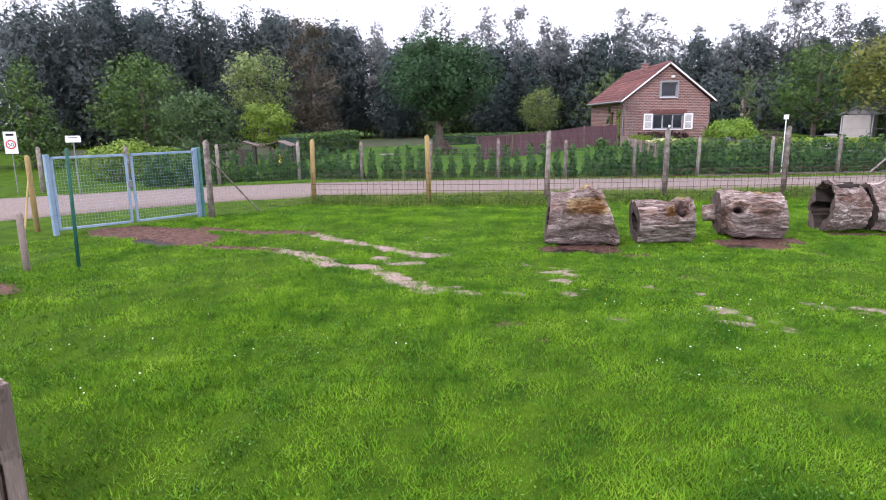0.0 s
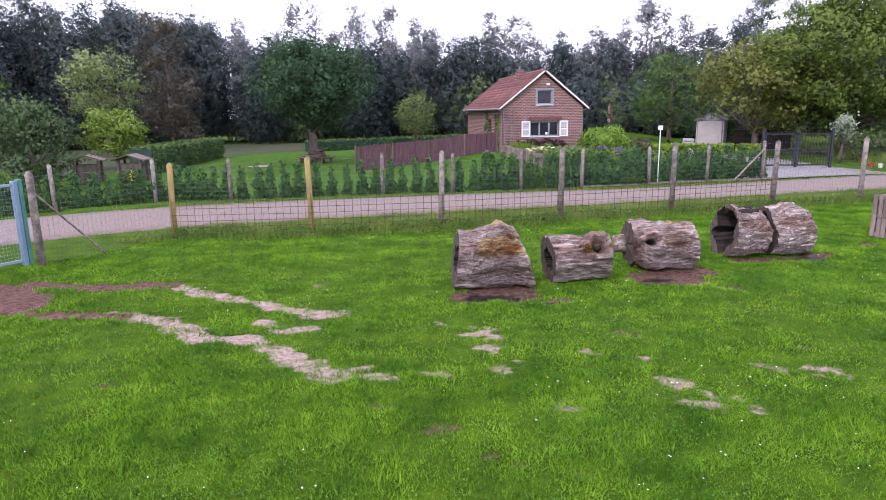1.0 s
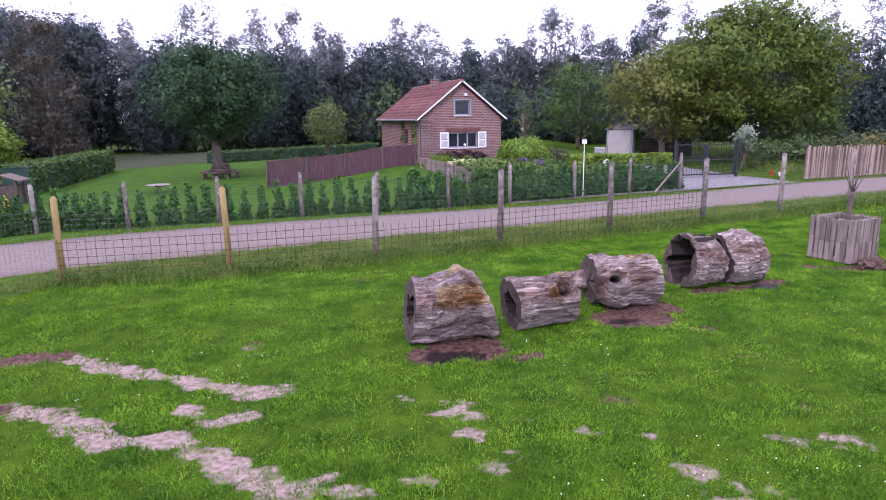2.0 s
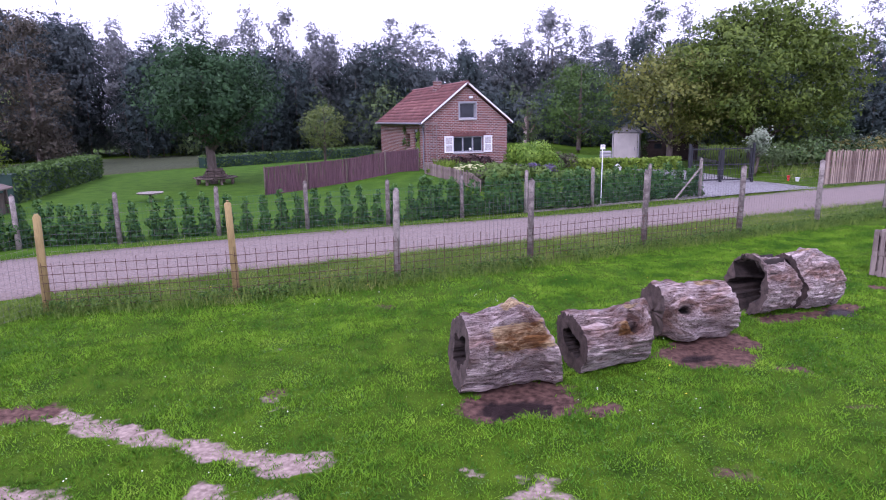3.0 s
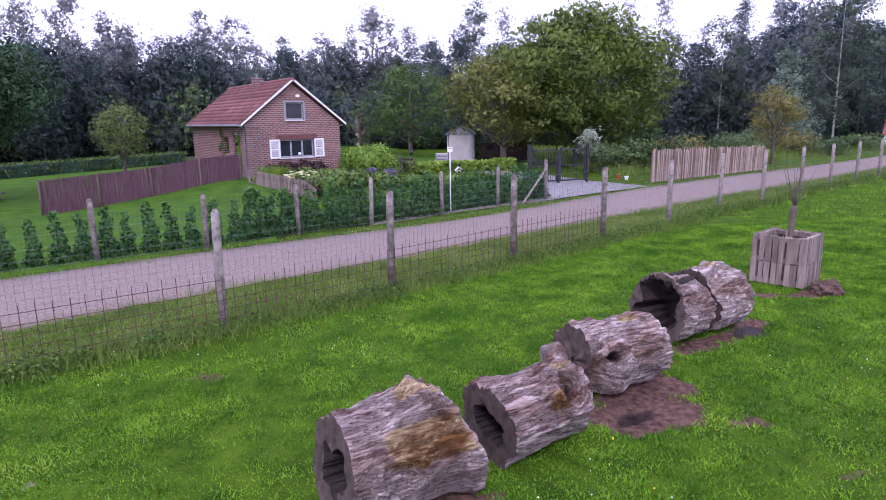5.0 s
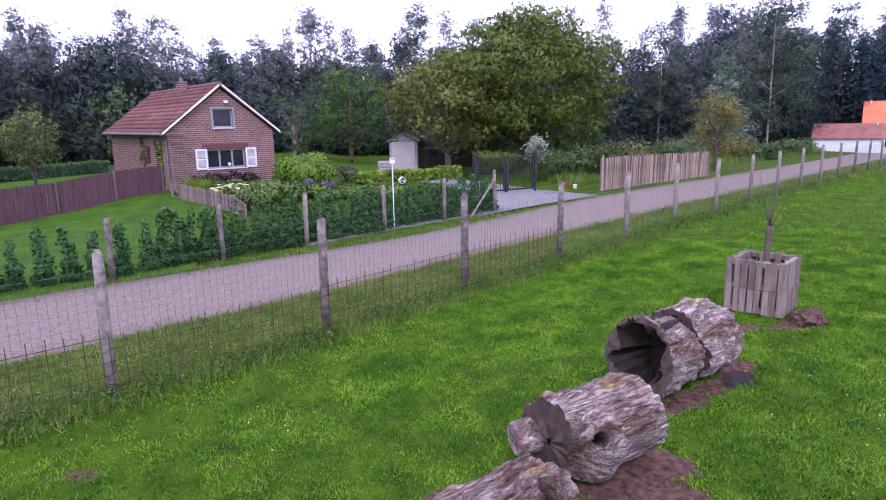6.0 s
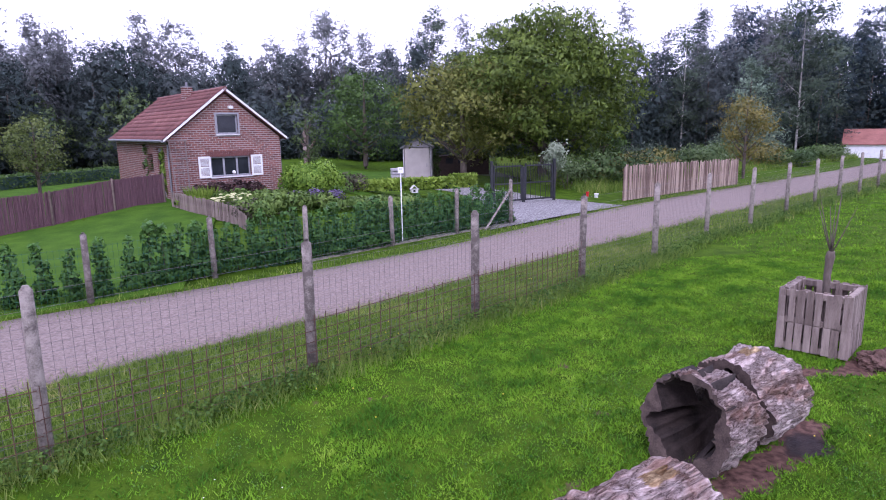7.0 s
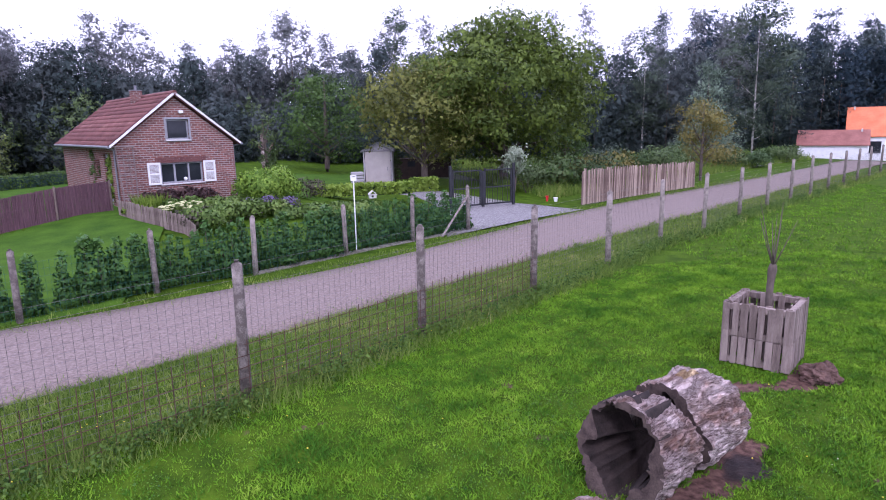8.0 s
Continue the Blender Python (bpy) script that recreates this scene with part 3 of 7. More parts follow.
SAND = [
    ([(-6.83, 8.68), (-5.99, 8.37), (-5.1, 8.21), (-4.34, 8.03), (-3.59, 7.83), (-3.23, 7.89)], 0.15),
    ([(-6.43, 7.07), (-5.48, 7.03), (-4.41, 6.53), (-3.81, 6.66), (-2.95, 6.23), (-2.51, 5.97)], 0.17),
    ([(-4.11, 7.4), (-3.7, 7.05), (-3.32, 7.31)], 0.12),
    ([(-2.32, 5.91), (-2.06, 6.2)], 0.14),
    ([(-1.84, 5.99), (-1.53, 5.97)], 0.11, 0.8),
    ([(-0.82, 6.42), (-0.24, 6.82)], 0.06, 0.6),
    ([(0.35, 7.12), (0.77, 7.24)], 0.05, 0.5),
    ([(1.14, 6.25), (1.92, 6.36)], 0.08, 0.65),
    ([(2.24, 7.32), (2.66, 7.35)], 0.05, 0.4),
    ([(-1.23, 7.82), (-0.86, 7.86)], 0.04, 0.4),
    ([(-4.84, 10.74), (-4.75, 10.84)], 0.03, 0.5),
    ([(-4.21, 9.23), (-4.13, 9.29)], 0.03, 0.5),
]
for a, b in (((-1.94, 7.92), (-1.57, 7.86)), ((-1.4, 7.57), (-1.14, 7.5)), ((-1.07, 7.63), (-0.8, 7.56)), ((-0.27, 7.47), (0.05, 7.42)), ((0.21, 7.32), (0.75, 7.29)), ((0.66, 7.37), (0.9, 7.31)), ((-0.77, 6.54), (-0.42, 6.51)), ((-0.48, 6.81), (-0.19, 6.77)), ((-1.38, 6.24), (-1.09, 6.22)), ((-1.98, 5.97), (-1.53, 5.98)), ((1.15, 6.3), (1.5, 6.28)), ((1.56, 6.5), (1.79, 6.45)), ((1.85, 6.24), (2.05, 6.19)), ((0.04, 5.89), (0.29, 5.87)), ((0.47, 5.91), (0.66, 5.87)), ((2.04, 7.48), (2.32, 7.41)), ((2.6, 7.52), (2.89, 7.44)), ((3.61, 7.81), (3.91, 7.72)), ((-4.3, 9.22), (-4.05, 9.09)), ((0.99, 6.79), (1.21, 6.74)), ((-1.05, 7.15), (-0.79, 7.1))):
    SAND.append(([a, b], 0.06 + 0.02 * math.sin(a[0] * 9), 0.75))
MUD = [
    ([(-10.5, 7.1), (-9.09, 7.28), (-8.38, 7.05)], 0.68), ([(-9.12, 8.02), (-7.64, 8.17), (-6.72, 8.67)], 0.22), ([(-8.29, 6.75), (-7.15, 6.84), (-6.22, 7.06)], 0.18),
    # mud before the first log, drawn on to paint the shadow under it too
    ([(-1.68, 9.25), (-0.85, 9.45)], 0.31), ([(-1.5, 9.65), (-0.95, 9.85)], 0.32), ([(-0.52, 9.3), (-0.25, 9.42)], 0.12),
    ([(0.85, 11.1), (1.6, 11.2)], 0.36), ([(1.2, 11.55), (1.85, 11.8)], 0.32), ([(2.05, 10.85), (2.3, 10.75)], 0.08),
    ([(2.6, 12.85), (3.5, 13.25)], 0.22), ([(3.7, 13.3), (4.2, 13.7)], 0.27), ([(-3.92, 13.01), (-3.68, 13.07)], 0.14),
    ([(6.35, 15.05), (6.8, 15.2)], 0.25), ([(5.35, 15.05), (6.25, 14.9)], 0.19), ([(-9.02, 3.15), (-7.75, 3.17)], 0.41),
]
spot_rng = random.Random(23)
for _ in range(44):
    sx, sy, sl = spot_rng.uniform(-5, 8), spot_rng.uniform(4, 17), spot_rng.uniform(0.05, 0.35)
    MUD.append(([(sx, sy), (sx + sl, sy + spot_rng.uniform(-0.08, 0.08))], spot_rng.uniform(0.02, 0.06), spot_rng.uniform(0.5, 0.85)))
WET = [
    ([(-1.5, 9.28), (-1.1, 9.3)], 0.2), ([(0.98, 11.1), (1.23, 11.2)], 0.13), ([(3.86, 13.32), (4.02, 13.42)], 0.25),
    ([(-9.3, 6.63), (-8.48, 6.52)], 0.18), ([(-8.63, 3.07), (-7.87, 3.16)], 0.23),
]


def wear_at(x, y):
    """How sandy, muddy and wet the ground is."""
    x, y = np.asarray(x, float), np.asarray(y, float)
    edge = 0.07 * ripple(x, y, 3.1) + 0.075 * ripple(x, y, 9.7, 1.3) + 0.05 * ripple(x, y, 21.0, 0.7)
    out = []
    for spots, soft in ((SAND, 0.055), (MUD, 0.1), (WET, 0.09)):
        v = np.zeros(x.shape)
        for line, width, *strength in spots:
            p = np.array(line)
            near = (x > p[:, 0].min() - 2) & (x < p[:, 0].max() + 2) & (y > p[:, 1].min() - 2) & (y < p[:, 1].max() + 2)
            if near.any():
                d = dist_to_line(x[near], y[near], line) + edge[near]
                v[near] = np.maximum(v[near], (strength or [1.0])[0] * (1 - step01(d, width - soft, width + soft)))
        out.append(v)
    thin = np.clip(ripple(x, y, 1.9, 2.2) * 1.6 - 0.95, 0, 1) * (y > 5.5) * (y < 9.5) * (x > -2.5) * (x < 6) * 0.3
    out[0] = np.maximum(out[0] * np.clip(0.85 + 0.5 * ripple(x, y, 7.3, 0.4), 0, 1), thin)
    return out


def land(x, y):
    """The gentle rise of the garden towards the house, and the fall of the land towards the farm."""
    return 0.65 * step01(y, 25.5, 34.5) * (1 - step01(x, -1, 5)) * step01(x, -14, -8) - 1.2 * step01(x, 44, 64)


def ground_height(x, y):
    return 0.018 * ripple(x, y, 0.9) + 0.008 * ripple(x, y, 3.3, 2.0) + land(x, y)


# ---- ground and road ----


def build_ground():
    xs = np.unique(np.r_[np.arange(-12, 7.01, 0.085), np.linspace(7, 40, 55), np.linspace(-40, -12, 40), -60, -100, -200, -400, -900, 50, 65, 100, 200, 400, 900])
    ys = np.unique(np.r_[np.arange(3, 16.01, 0.085), np.linspace(16, 45, 60), np.linspace(-12, 3, 25), -30, -100, -300, -900, 60, 90, 150, 300, 900])
    gx, gy = np.meshgrid(xs, ys, indexing="ij")
    near = np.clip(1 - np.hypot(gx, gy - 12) / 60, 0, 1)
    gz = (ground_height(gx, gy) - land(gx, gy)) * near + land(gx, gy)
    sand, mud, wet = wear_at(gx, gy)
    gz -= 0.02 * mud + 0.03 * wet
    nx, ny = gx.shape
    i = np.arange(nx * ny).reshape(nx, ny)
    corners = np.stack([i[:-1, :-1], i[1:, :-1], i[1:, 1:], i[:-1, 1:]], -1).reshape(-1, 4)
    me = np_mesh("ground", np.stack([gx, gy, gz], -1), corners, "ground", True)
    layer = me.color_attributes.new("wear", "FLOAT_COLOR", "POINT")
    layer.data.foreach_set("color", np.stack([sand, mud, wet, np.ones_like(wet)], -1).astype(np.float32).ravel())
    tagged(new("ground", me), "grazed green meadow with worn sandy tracks and muddy hollows", "ground", kind="structure")


def strip(name, left, right, z, material, label, category, n=160, cross=7):
    a = line_at(left, np.linspace(0, 1, n) * line_at(left, [0])[2])[0]
    b = line_at(right, np.linspace(0, 1, n) * line_at(right, [0])[2])[0]
    t = np.r_[-0.004, np.linspace(0, 1, cross), 1.004]
    cross += 2
    p = a[:, None] * (1 - t)[None, :, None] + b[:, None] * t[None, :, None]
    crown = 0.045 * np.clip(1 - (2 * t - 1) ** 2, 0, 1)
    wobble = 0.05 * ripple(p[..., 0], p[..., 1], 2.3) * (np.abs(2 * t - 1) > 0.9)[None]
    p = p + wobble[..., None]
    zz = np.broadcast_to(z + crown[None], p.shape[:2]) + 0.0
    zz[:, 0] = zz[:, -1] = -0.03
    zz = zz + land(p[..., 0], p[..., 1])
    i = np.arange(n * cross).reshape(n, cross)
    corners = np.stack([i[:-1, :-1], i[1:, :-1], i[1:, 1:], i[:-1, 1:]], -1).reshape(-1, 4)
    me = np_mesh(name, np.concatenate([p, zz[..., None]], -1), corners, material, True)
    return tagged(new(name, me), label, category, kind="structure")


build_ground()
strip("road", ROAD_FAR, ROAD_NEAR, 0.035, "road", "worn pinkish grey asphalt lane between two fences", "road")
lawn_edge = [tuple(p + np.array([-0.18, 0.42])) for p in ROAD_FAR[::6] if -17.5 < p[0] < -3.0 and p[1] > 13]
strip("lawn", [(-23.0, 23.5), (-25.5, 32), (-28, 38.5), (-24.5, 46), (-15.5, 59), (-9, 52), (-5, 44)], lawn_edge, 0.03, "lawn", "smooth mown green lawn of the garden", "lawn", 60, 9)
strip("lawn", [(-2.26, 38.72), (-1.12, 49.42), (7.24, 61.6)], [(0.99, 35.5), (4.43, 45.74), (7.07, 54.02)], 0.025, "lawn", "mown green lawn beside the house", "lawn", 30, 5)
# two dark sheets paint the shade under the trees, over leaf litter
strip("litter_shade", [(7.99, 53.44), (7.31, 65.97), (8.14, 70.31)], [(11.97, 46.44), (23.97, 51.98), (30.2, 61.11)], 0.015, "litter", "leaf litter with painted tree shade under the walnut tree", "ground", 30, 5)
strip("litter_shade", [(-50, 24), (-47, 45), (-36, 62), (-14, 72)], [(-24.6, 24), (-28.4, 38.5), (-24.9, 46.4), (-15.7, 59.8)], 0.012, "litter", "leaf litter with painted shade under the wood behind the hedge", "ground", 40, 7)
strip("driveway", [(4.6, 27.7), (6.3, 33.6), (6.2, 40.0), (3.6, 46.5)], [(11.6, 32.0), (9.9, 35.3), (8.6, 40.0), (6.6, 46.0)], 0.016, "gravel", "grey gravel driveway before the dark gate", "driveway", 40, 5)


def blades(rng, n, x0, x1, y0, y1, low, high, width, keep, lean=0.5):
    """Single blades of grass over a rectangle, where keep(x, y) lets them stand."""
    x, y = rng.uniform(x0, x1, n), rng.uniform(y0, y1, n)
    k = keep(x, y)
    x, y = x[k], y[k]
    n = len(x)
    a = rng.uniform(0, math.tau, n)
    tuft = np.clip(0.9 + 0.3 * ripple(x, y, 2.7, 0.9) + 0.4 * ripple(x, y, 13.0, 0.3), 0.55, 1.6)
    h = rng.uniform(low, high, n) * tuft
    w = width * rng.uniform(0.7, 1.3, n)
    lx, ly = rng.normal(0, lean, n) * h, rng.normal(0, lean, n) * h
    z = ground_height(x, y) - 0.012
    base = np.stack([x, y, z], 1)
    side = np.stack([np.cos(a) * w, np.sin(a) * w, np.zeros(n)], 1)
    tip = base + np.stack([lx, ly, h], 1)
    return np.stack([base - side, base + side, tip], 1)


def in_field(x, y):
    """On the meadow's side of the near fence."""
    p = np.array([(-12.5, 3), (-11.0, 6.9), (-10.2, 9.2)] + [q[:2] for q in NEAR_POSTS])
    order = np.argsort(p[:, 0])
    return y < np.interp(x, p[order, 0], p[order, 1]) + 0.1


def turf(x, y):
    sand, mud, wet = wear_at(x, y)
    bare = np.maximum(sand, np.maximum(mud, wet))
    thin = 0.72 + 0.28 * np.clip(0.6 + ripple(x, y, 1.4, 3.0), 0, 1)
    pick = np.abs(np.sin(x * 917.3 + y * 533.7))
    return in_field(x, y) & (bare < 0.45 + 0.5 * (np.abs(np.sin(x * 311.1 + y * 947.3)) > 0.8)) & (pick < thin)


def build_grass():
    rng = np.random.default_rng(5)
    t = [
        blades(rng, 560000, -6.5, 7.5, 0, 6.5, 0.025, 0.07, 0.0056, lambda x, y: turf(x, y) & (np.abs(np.sin(x * 713.9 + y * 389.1)) < np.minimum(np.minimum(x + 6.5, 7.5 - x) / 2.2, y / 1.8)), 0.6),
        blades(rng, 400000, -12, 9, 6.5, 13.5, 0.022, 0.062, 0.0088, turf, 0.65),
        blades(rng, 270000, -12, 14, 13.5, 22, 0.025, 0.07, 0.0115, turf, 0.65),
        blades(rng, 50000, -9, 15, -6, 13, 0.03, 0.08, 0.011, turf, 0.6),
        blades(rng, 60000, -11, -6, 0, 6.5, 0.022, 0.062, 0.0088, turf, 0.65),
        blades(rng, 170000, -1, 11, 13, 21, 0.025, 0.07, 0.0115, turf, 0.65),
        blades(rng, 90000, 10, 30, 14, 36, 0.035, 0.09, 0.018, turf, 0.6),
    ]
    v = np.concatenate(t)
    up = rng.normal(size=(len(v), 3)) * 0.35 + np.array([0, -0.2, 1.0])
    ob = new("meadow_grass", foliage("meadow_grass", v, up, "grass", np.array([0.0, -1.0, 0.5])))
    tagged(ob, "short grazed bright green grass of the meadow", "grass", kind="stuff")

    # low broad-leaved weeds in patches
    n = 150000
    wx, wy = rng.uniform(-11, 8, n), rng.uniform(0, 16, n)
    k = turf(wx, wy) & (ripple(wx, wy, 1.7, 2.6) + 0.6 * ripple(wx, wy, 6.0, 1.1) > 0.05)
    wx, wy = wx[k], wy[k]
    c = np.stack([wx, wy, ground_height(wx, wy) + rng.uniform(0.012, 0.055, len(wx))], 1)
    nor = rng.normal(size=c.shape) * 0.6 + np.array([0, 0, 1.0])
    nor /= np.linalg.norm(nor, axis=1, keepdims=True)
    u = np.cross(nor, rng.normal(size=c.shape))
    u /= np.linalg.norm(u, axis=1, keepdims=True)
    w = np.cross(nor, u)
    s = rng.uniform(0.006, 0.015, len(wx))[:, None]
    tagged(new("meadow_weeds", quads("meadow_weeds", np.stack([c - u * s, c - w * s * 0.6, c + u * s, c + w * s * 0.6], 1), "weed")), "low broad-leaved weeds and clover in the grass", "weeds", kind="stuff")

    def verge(x, y):
        d = dist_to_line(x, y, [p[:2] for p in NEAR_POSTS])
        return (d < 0.15 + 0.42 * np.abs(np.sin(x * 431.7 + y * 77.1)) ** 1.5)

    def verge_far(x, y):
        return dist_to_line(x, y, ROAD_FAR[40:]) < 0.25 + 0.6 * np.abs(np.sin(x * 331.7 + y * 57.1))

    def verge_near(x, y):
        d = dist_to_line(x, y, ROAD_NEAR)
        return (d < 0.5 * np.abs(np.sin(x * 531.7 + y * 87.1))) & in_field(x, y - 3.6)

    def between(x, y):
        road = np.interp(x, ROAD_NEAR[:, 0], ROAD_NEAR[:, 1])
        return ~in_field(x, y) & (y < road + 0.12 * ripple(x, y, 5.0)) & (x > -10.6)
    v = np.concatenate([
        blades(rng, 400000, -10.6, 8, 11.5, 26, 0.04, 0.14, 0.008, between, 0.5),
        blades(rng, 170000, 8, 34, 22.5, 42, 0.05, 0.18, 0.016, between, 0.5),
        blades(rng, 240000, -10.5, 8, 11, 23.5, 0.1, 0.3, 0.007, verge, 0.35),
        blades(rng, 140000, 8, 40, 22, 43, 0.12, 0.34, 0.016, verge, 0.35),
        blades(rng, 130000, -10.5, 30, 12.5, 39, 0.05, 0.16, 0.01, verge_near, 0.4),
        blades(rng, 330000, -17, 30, 14, 42, 0.05, 0.13, 0.011, verge_far, 0.4)])
    up = rng.normal(size=(len(v), 3)) * 0.45 + np.array([0, -0.35, 0.9])
    ob = new("verge_grass", foliage("verge_grass", v, up, "tall_grass", np.array([0.0, -1.0, 0.5])))
    tagged(ob, "long seeding grass along the fence and lane", "grass", kind="stuff")
    # weeds at the foot of the fence
    n = 26000
    line = [p[:2] for p in NEAR_POSTS[:15]]
    s = rng.uniform(0, line_at(line, [0])[2], n)
    p = line_at(line, s)[0] + rng.normal(0, 0.17, (n, 2)) + np.array([0.06, -0.12])
    k = ripple(p[:, 0], p[:, 1], 2.2, 5.0) > -0.15
    p = p[k]
    c = np.concatenate([p, rng.uniform(0.03, 0.24, (len(p), 1))], 1)
    nor = rng.normal(size=c.shape) * 0.7 + np.array([0, 0, 0.8])
    nor /= np.linalg.norm(nor, axis=1, keepdims=True)
    u = np.cross(nor, rng.normal(size=c.shape))
    u /= np.linalg.norm(u, axis=1, keepdims=True)
    w = np.cross(nor, u)
    sz = rng.uniform(0.014, 0.036, len(p))[:, None]
    tagged(new("fence_weeds", quads("fence_weeds", np.stack([c - u * sz, c - w * sz * 0.6, c + u * sz, c + w * sz * 0.6], 1), "fence_weed")), "leafy weeds growing at the foot of the fence", "weeds", kind="stuff")
    # white clover heads
    n = 900
    cx, cy = rng.uniform(-6, 8, n), rng.uniform(1, 14, n)
    k = (ripple(cx, cy, 1.1, 4.0) > 0.25) & turf(cx, cy)
    cx, cy = cx[k], cy[k]
    c = np.stack([cx, cy, rng.uniform(0.05, 0.09, len(cx))], 1)
    r = rng.uniform(0.006, 0.011, len(cx))[:, None]
    tips = [c + r * np.array(d) for d in ((1, 0, 0), (0, 1, 0), (-1, 0, 0), (0, -1, 0), (0, 0, 0.8), (0, 0, -0.8))]
    v = np.stack(tips, 1)
    face = np.array([(0, 1, 4), (1, 2, 4), (2, 3, 4), (3, 0, 4), (1, 0, 5), (2, 1, 5), (3, 2, 5), (0, 3, 5)])
    corners = (np.arange(len(c))[:, None, None] * 6 + face[None]).reshape(-1, 3)
    tagged(new("clover_flowers", np_mesh("clover_flowers", v.reshape(-1, 3), corners, "petal")), "small white clover heads scattered in the grass", "flowers", kind="stuff")
    # yellow flowers in the verge and the grass
    n = 130
    (p, _, _) = line_at([q[:2] for q in NEAR_POSTS[:9]], rng.uniform(0, 20, n))
    p = p + rng.normal(0, 0.3, (n, 2)) + np.array([-0.1, 0.35])
    p = np.concatenate([p, np.stack([rng.uniform(-3, 7, 40), rng.uniform(5, 16, 40)], 1)])
    c = np.concatenate([p, rng.uniform(0.07, 0.2, (len(p), 1))], 1)
    c[n:, 2] = 0.06
    r = rng.uniform(0.007, 0.013, len(c))[:, None]
    v = np.stack([c + r * np.array(d) for d in ((1, 0, 0), (0, 1, 0), (-1, 0, 0), (0, -1, 0), (0, 0, 0.8), (0, 0, -0.8))], 1)
    corners = (np.arange(len(c))[:, None, None] * 6 + face[None]).reshape(-1, 3)
    tagged(new("yellow_flowers", np_mesh("yellow_flowers", v.reshape(-1, 3), corners, "yellow")), "small yellow flowers along the fence and in the grass", "flowers", kind="stuff")


build_grass()

# ---- logs ----


def hollow_log(name, a, b, ra, rb, hole, label, seed, bare=(), shape=None, tilt_a=0.0, tilt_b=0.0, sink=0.03, bore=0.5, teeth=0.1, knots=()):
    """A short weathered trunk section lying on the grass, from a to b, its end at a hollowed out."""
    a, b = Vector((*a, 0)), Vector((*b, 0))
    length = (b - a).length
    thing = empty(name, a.x, a.y, 0, math.degrees(math.atan2(b.y - a.y, b.x - a.x)))
    nl, na = 64, 112
    u = np.linspace(0, 1, nl)[:, None] * np.ones((1, na))
    th = np.linspace(0, math.tau, na, endpoint=False)[None, :] * np.ones((nl, 1))
    r = ra + (rb - ra) * u
    rough = np.zeros((nl, na))
    for i in range(nl):
        for j in range(na):
            p = Vector((u[i, j] * 2.2 + seed * 7, math.cos(th[i, j]) * 1.6, math.sin(th[i, j]) * 1.6))
            warp = 0.5 * noise.noise(p * 1.3)
            ridge = abs(noise.noise(Vector((p.x * 0.9 + warp, p.y * 4 + warp, p.z * 4 + warp))))
            fine = abs(noise.noise(Vector((p.x * 1.6, p.y * 10 + 2 * warp, p.z * 10))))
            rough[i, j] = 0.14 * noise.noise(p) + 0.07 * noise.noise(p * 2.7) - 0.15 * max(0, 0.22 - ridge) / 0.22 * 0.55 - 0.03 * max(0, 0.25 - fine) / 0.25 + 0.02 * noise.noise(p * 6.5)
    r = r * (1 + rough)
    if shape:
        r = r * shape(u, th)
    darkened = np.zeros((nl, na))
    for ku, kt, wide, rim, deep in knots:
        d = np.hypot((u - ku) * length, np.angle(np.exp(1j * (th - radians(kt)))) * (ra + rb) / 2) / wide
        d = d * (1 + 0.15 * np.sin(7 * th + 11 * u))
        r = r * (1 + rim * np.exp(-((d - 0.9) / 0.35) ** 2) - deep * np.exp(-(d / 0.5) ** 4) + 0.03 * np.cos(d * 16) * (d < 1.3))
        # deep knots get the near-black colour at their middle
        if deep > 0.3:
            darkened = np.maximum(darkened, 1 - step01(d, 0.32, 0.55))
    x = u * length + np.where(u < 0.5, (1 - 2 * u), 0) * tilt_a * np.sin(th) * ra + np.where(u > 0.5, (2 * u - 1), 0) * tilt_b * np.sin(th) * rb
    y, z = -r * np.cos(th), r * np.sin(th)
    low = -min(z[0].min(), z[-1].min()) - sink
    z = z + low
    pts = np.stack([x, y, z], -1)
    i = np.arange(nl * na).reshape(nl, na)
    nxt = np.roll(i, -1, axis=1)
    corners = np.stack([i[:-1], i[1:], nxt[1:], nxt[:-1]], -1).reshape(-1, 4)
    me = np_mesh("bark", pts, corners, "log_bark", True)
    mask = np.zeros((nl, na))
    for u0, u1, t0, t1 in bare:
        tt = np.degrees(th)
        d = np.maximum(np.abs(u - (u0 + u1) / 2) / (u1 - u0), np.abs(tt - (t0 + t1) / 2) / (t1 - t0))
        mask = np.maximum(mask, 1 - step01(d, 0.3, 0.75))
    layer = me.color_attributes.new("wear", "FLOAT_COLOR", "POINT")
    layer.data.foreach_set("color", np.stack([mask, darkened, mask * 0, mask * 0 + 1], -1).astype(np.float32).ravel())
    mesh_part("bark", me, thing)
    rng = np.random.default_rng(int(seed * 10) + 3)
    for end, at in ((0, hole), (nl - 1, hole * 0.0)):
        ring = pts[end]
        mid = ring.mean(0)
        jag = 1 + teeth * np.convolve(np.r_[rng.normal(size=na), np.zeros(14)], np.hanning(17)[1:-1] / 2.6, "valid") + 0.18 * np.sin(th[0] * 2 + seed) + 0.1 * np.sin(th[0] * 5 + 2 * seed)
        inside = -1 if end else 1
        if at > 0:
            inner = mid + (ring - mid) * (at * np.clip(jag, 0.6, 1.5))[:, None]
            inner[:, 0] += 0.01 * inside
            deep = mid + (inner - mid) * np.clip(0.8 + 0.2 * np.sin(th[0] * 13 + seed + np.sin(3 * th[0])) + 0.05 * rng.normal(size=na), 0.3, 1.05)[:, None] + np.array([bore * length, 0, 0]) * inside
            v = np.concatenate([ring, inner])
            k = np.arange(na)
            k2 = (k + 1) % na
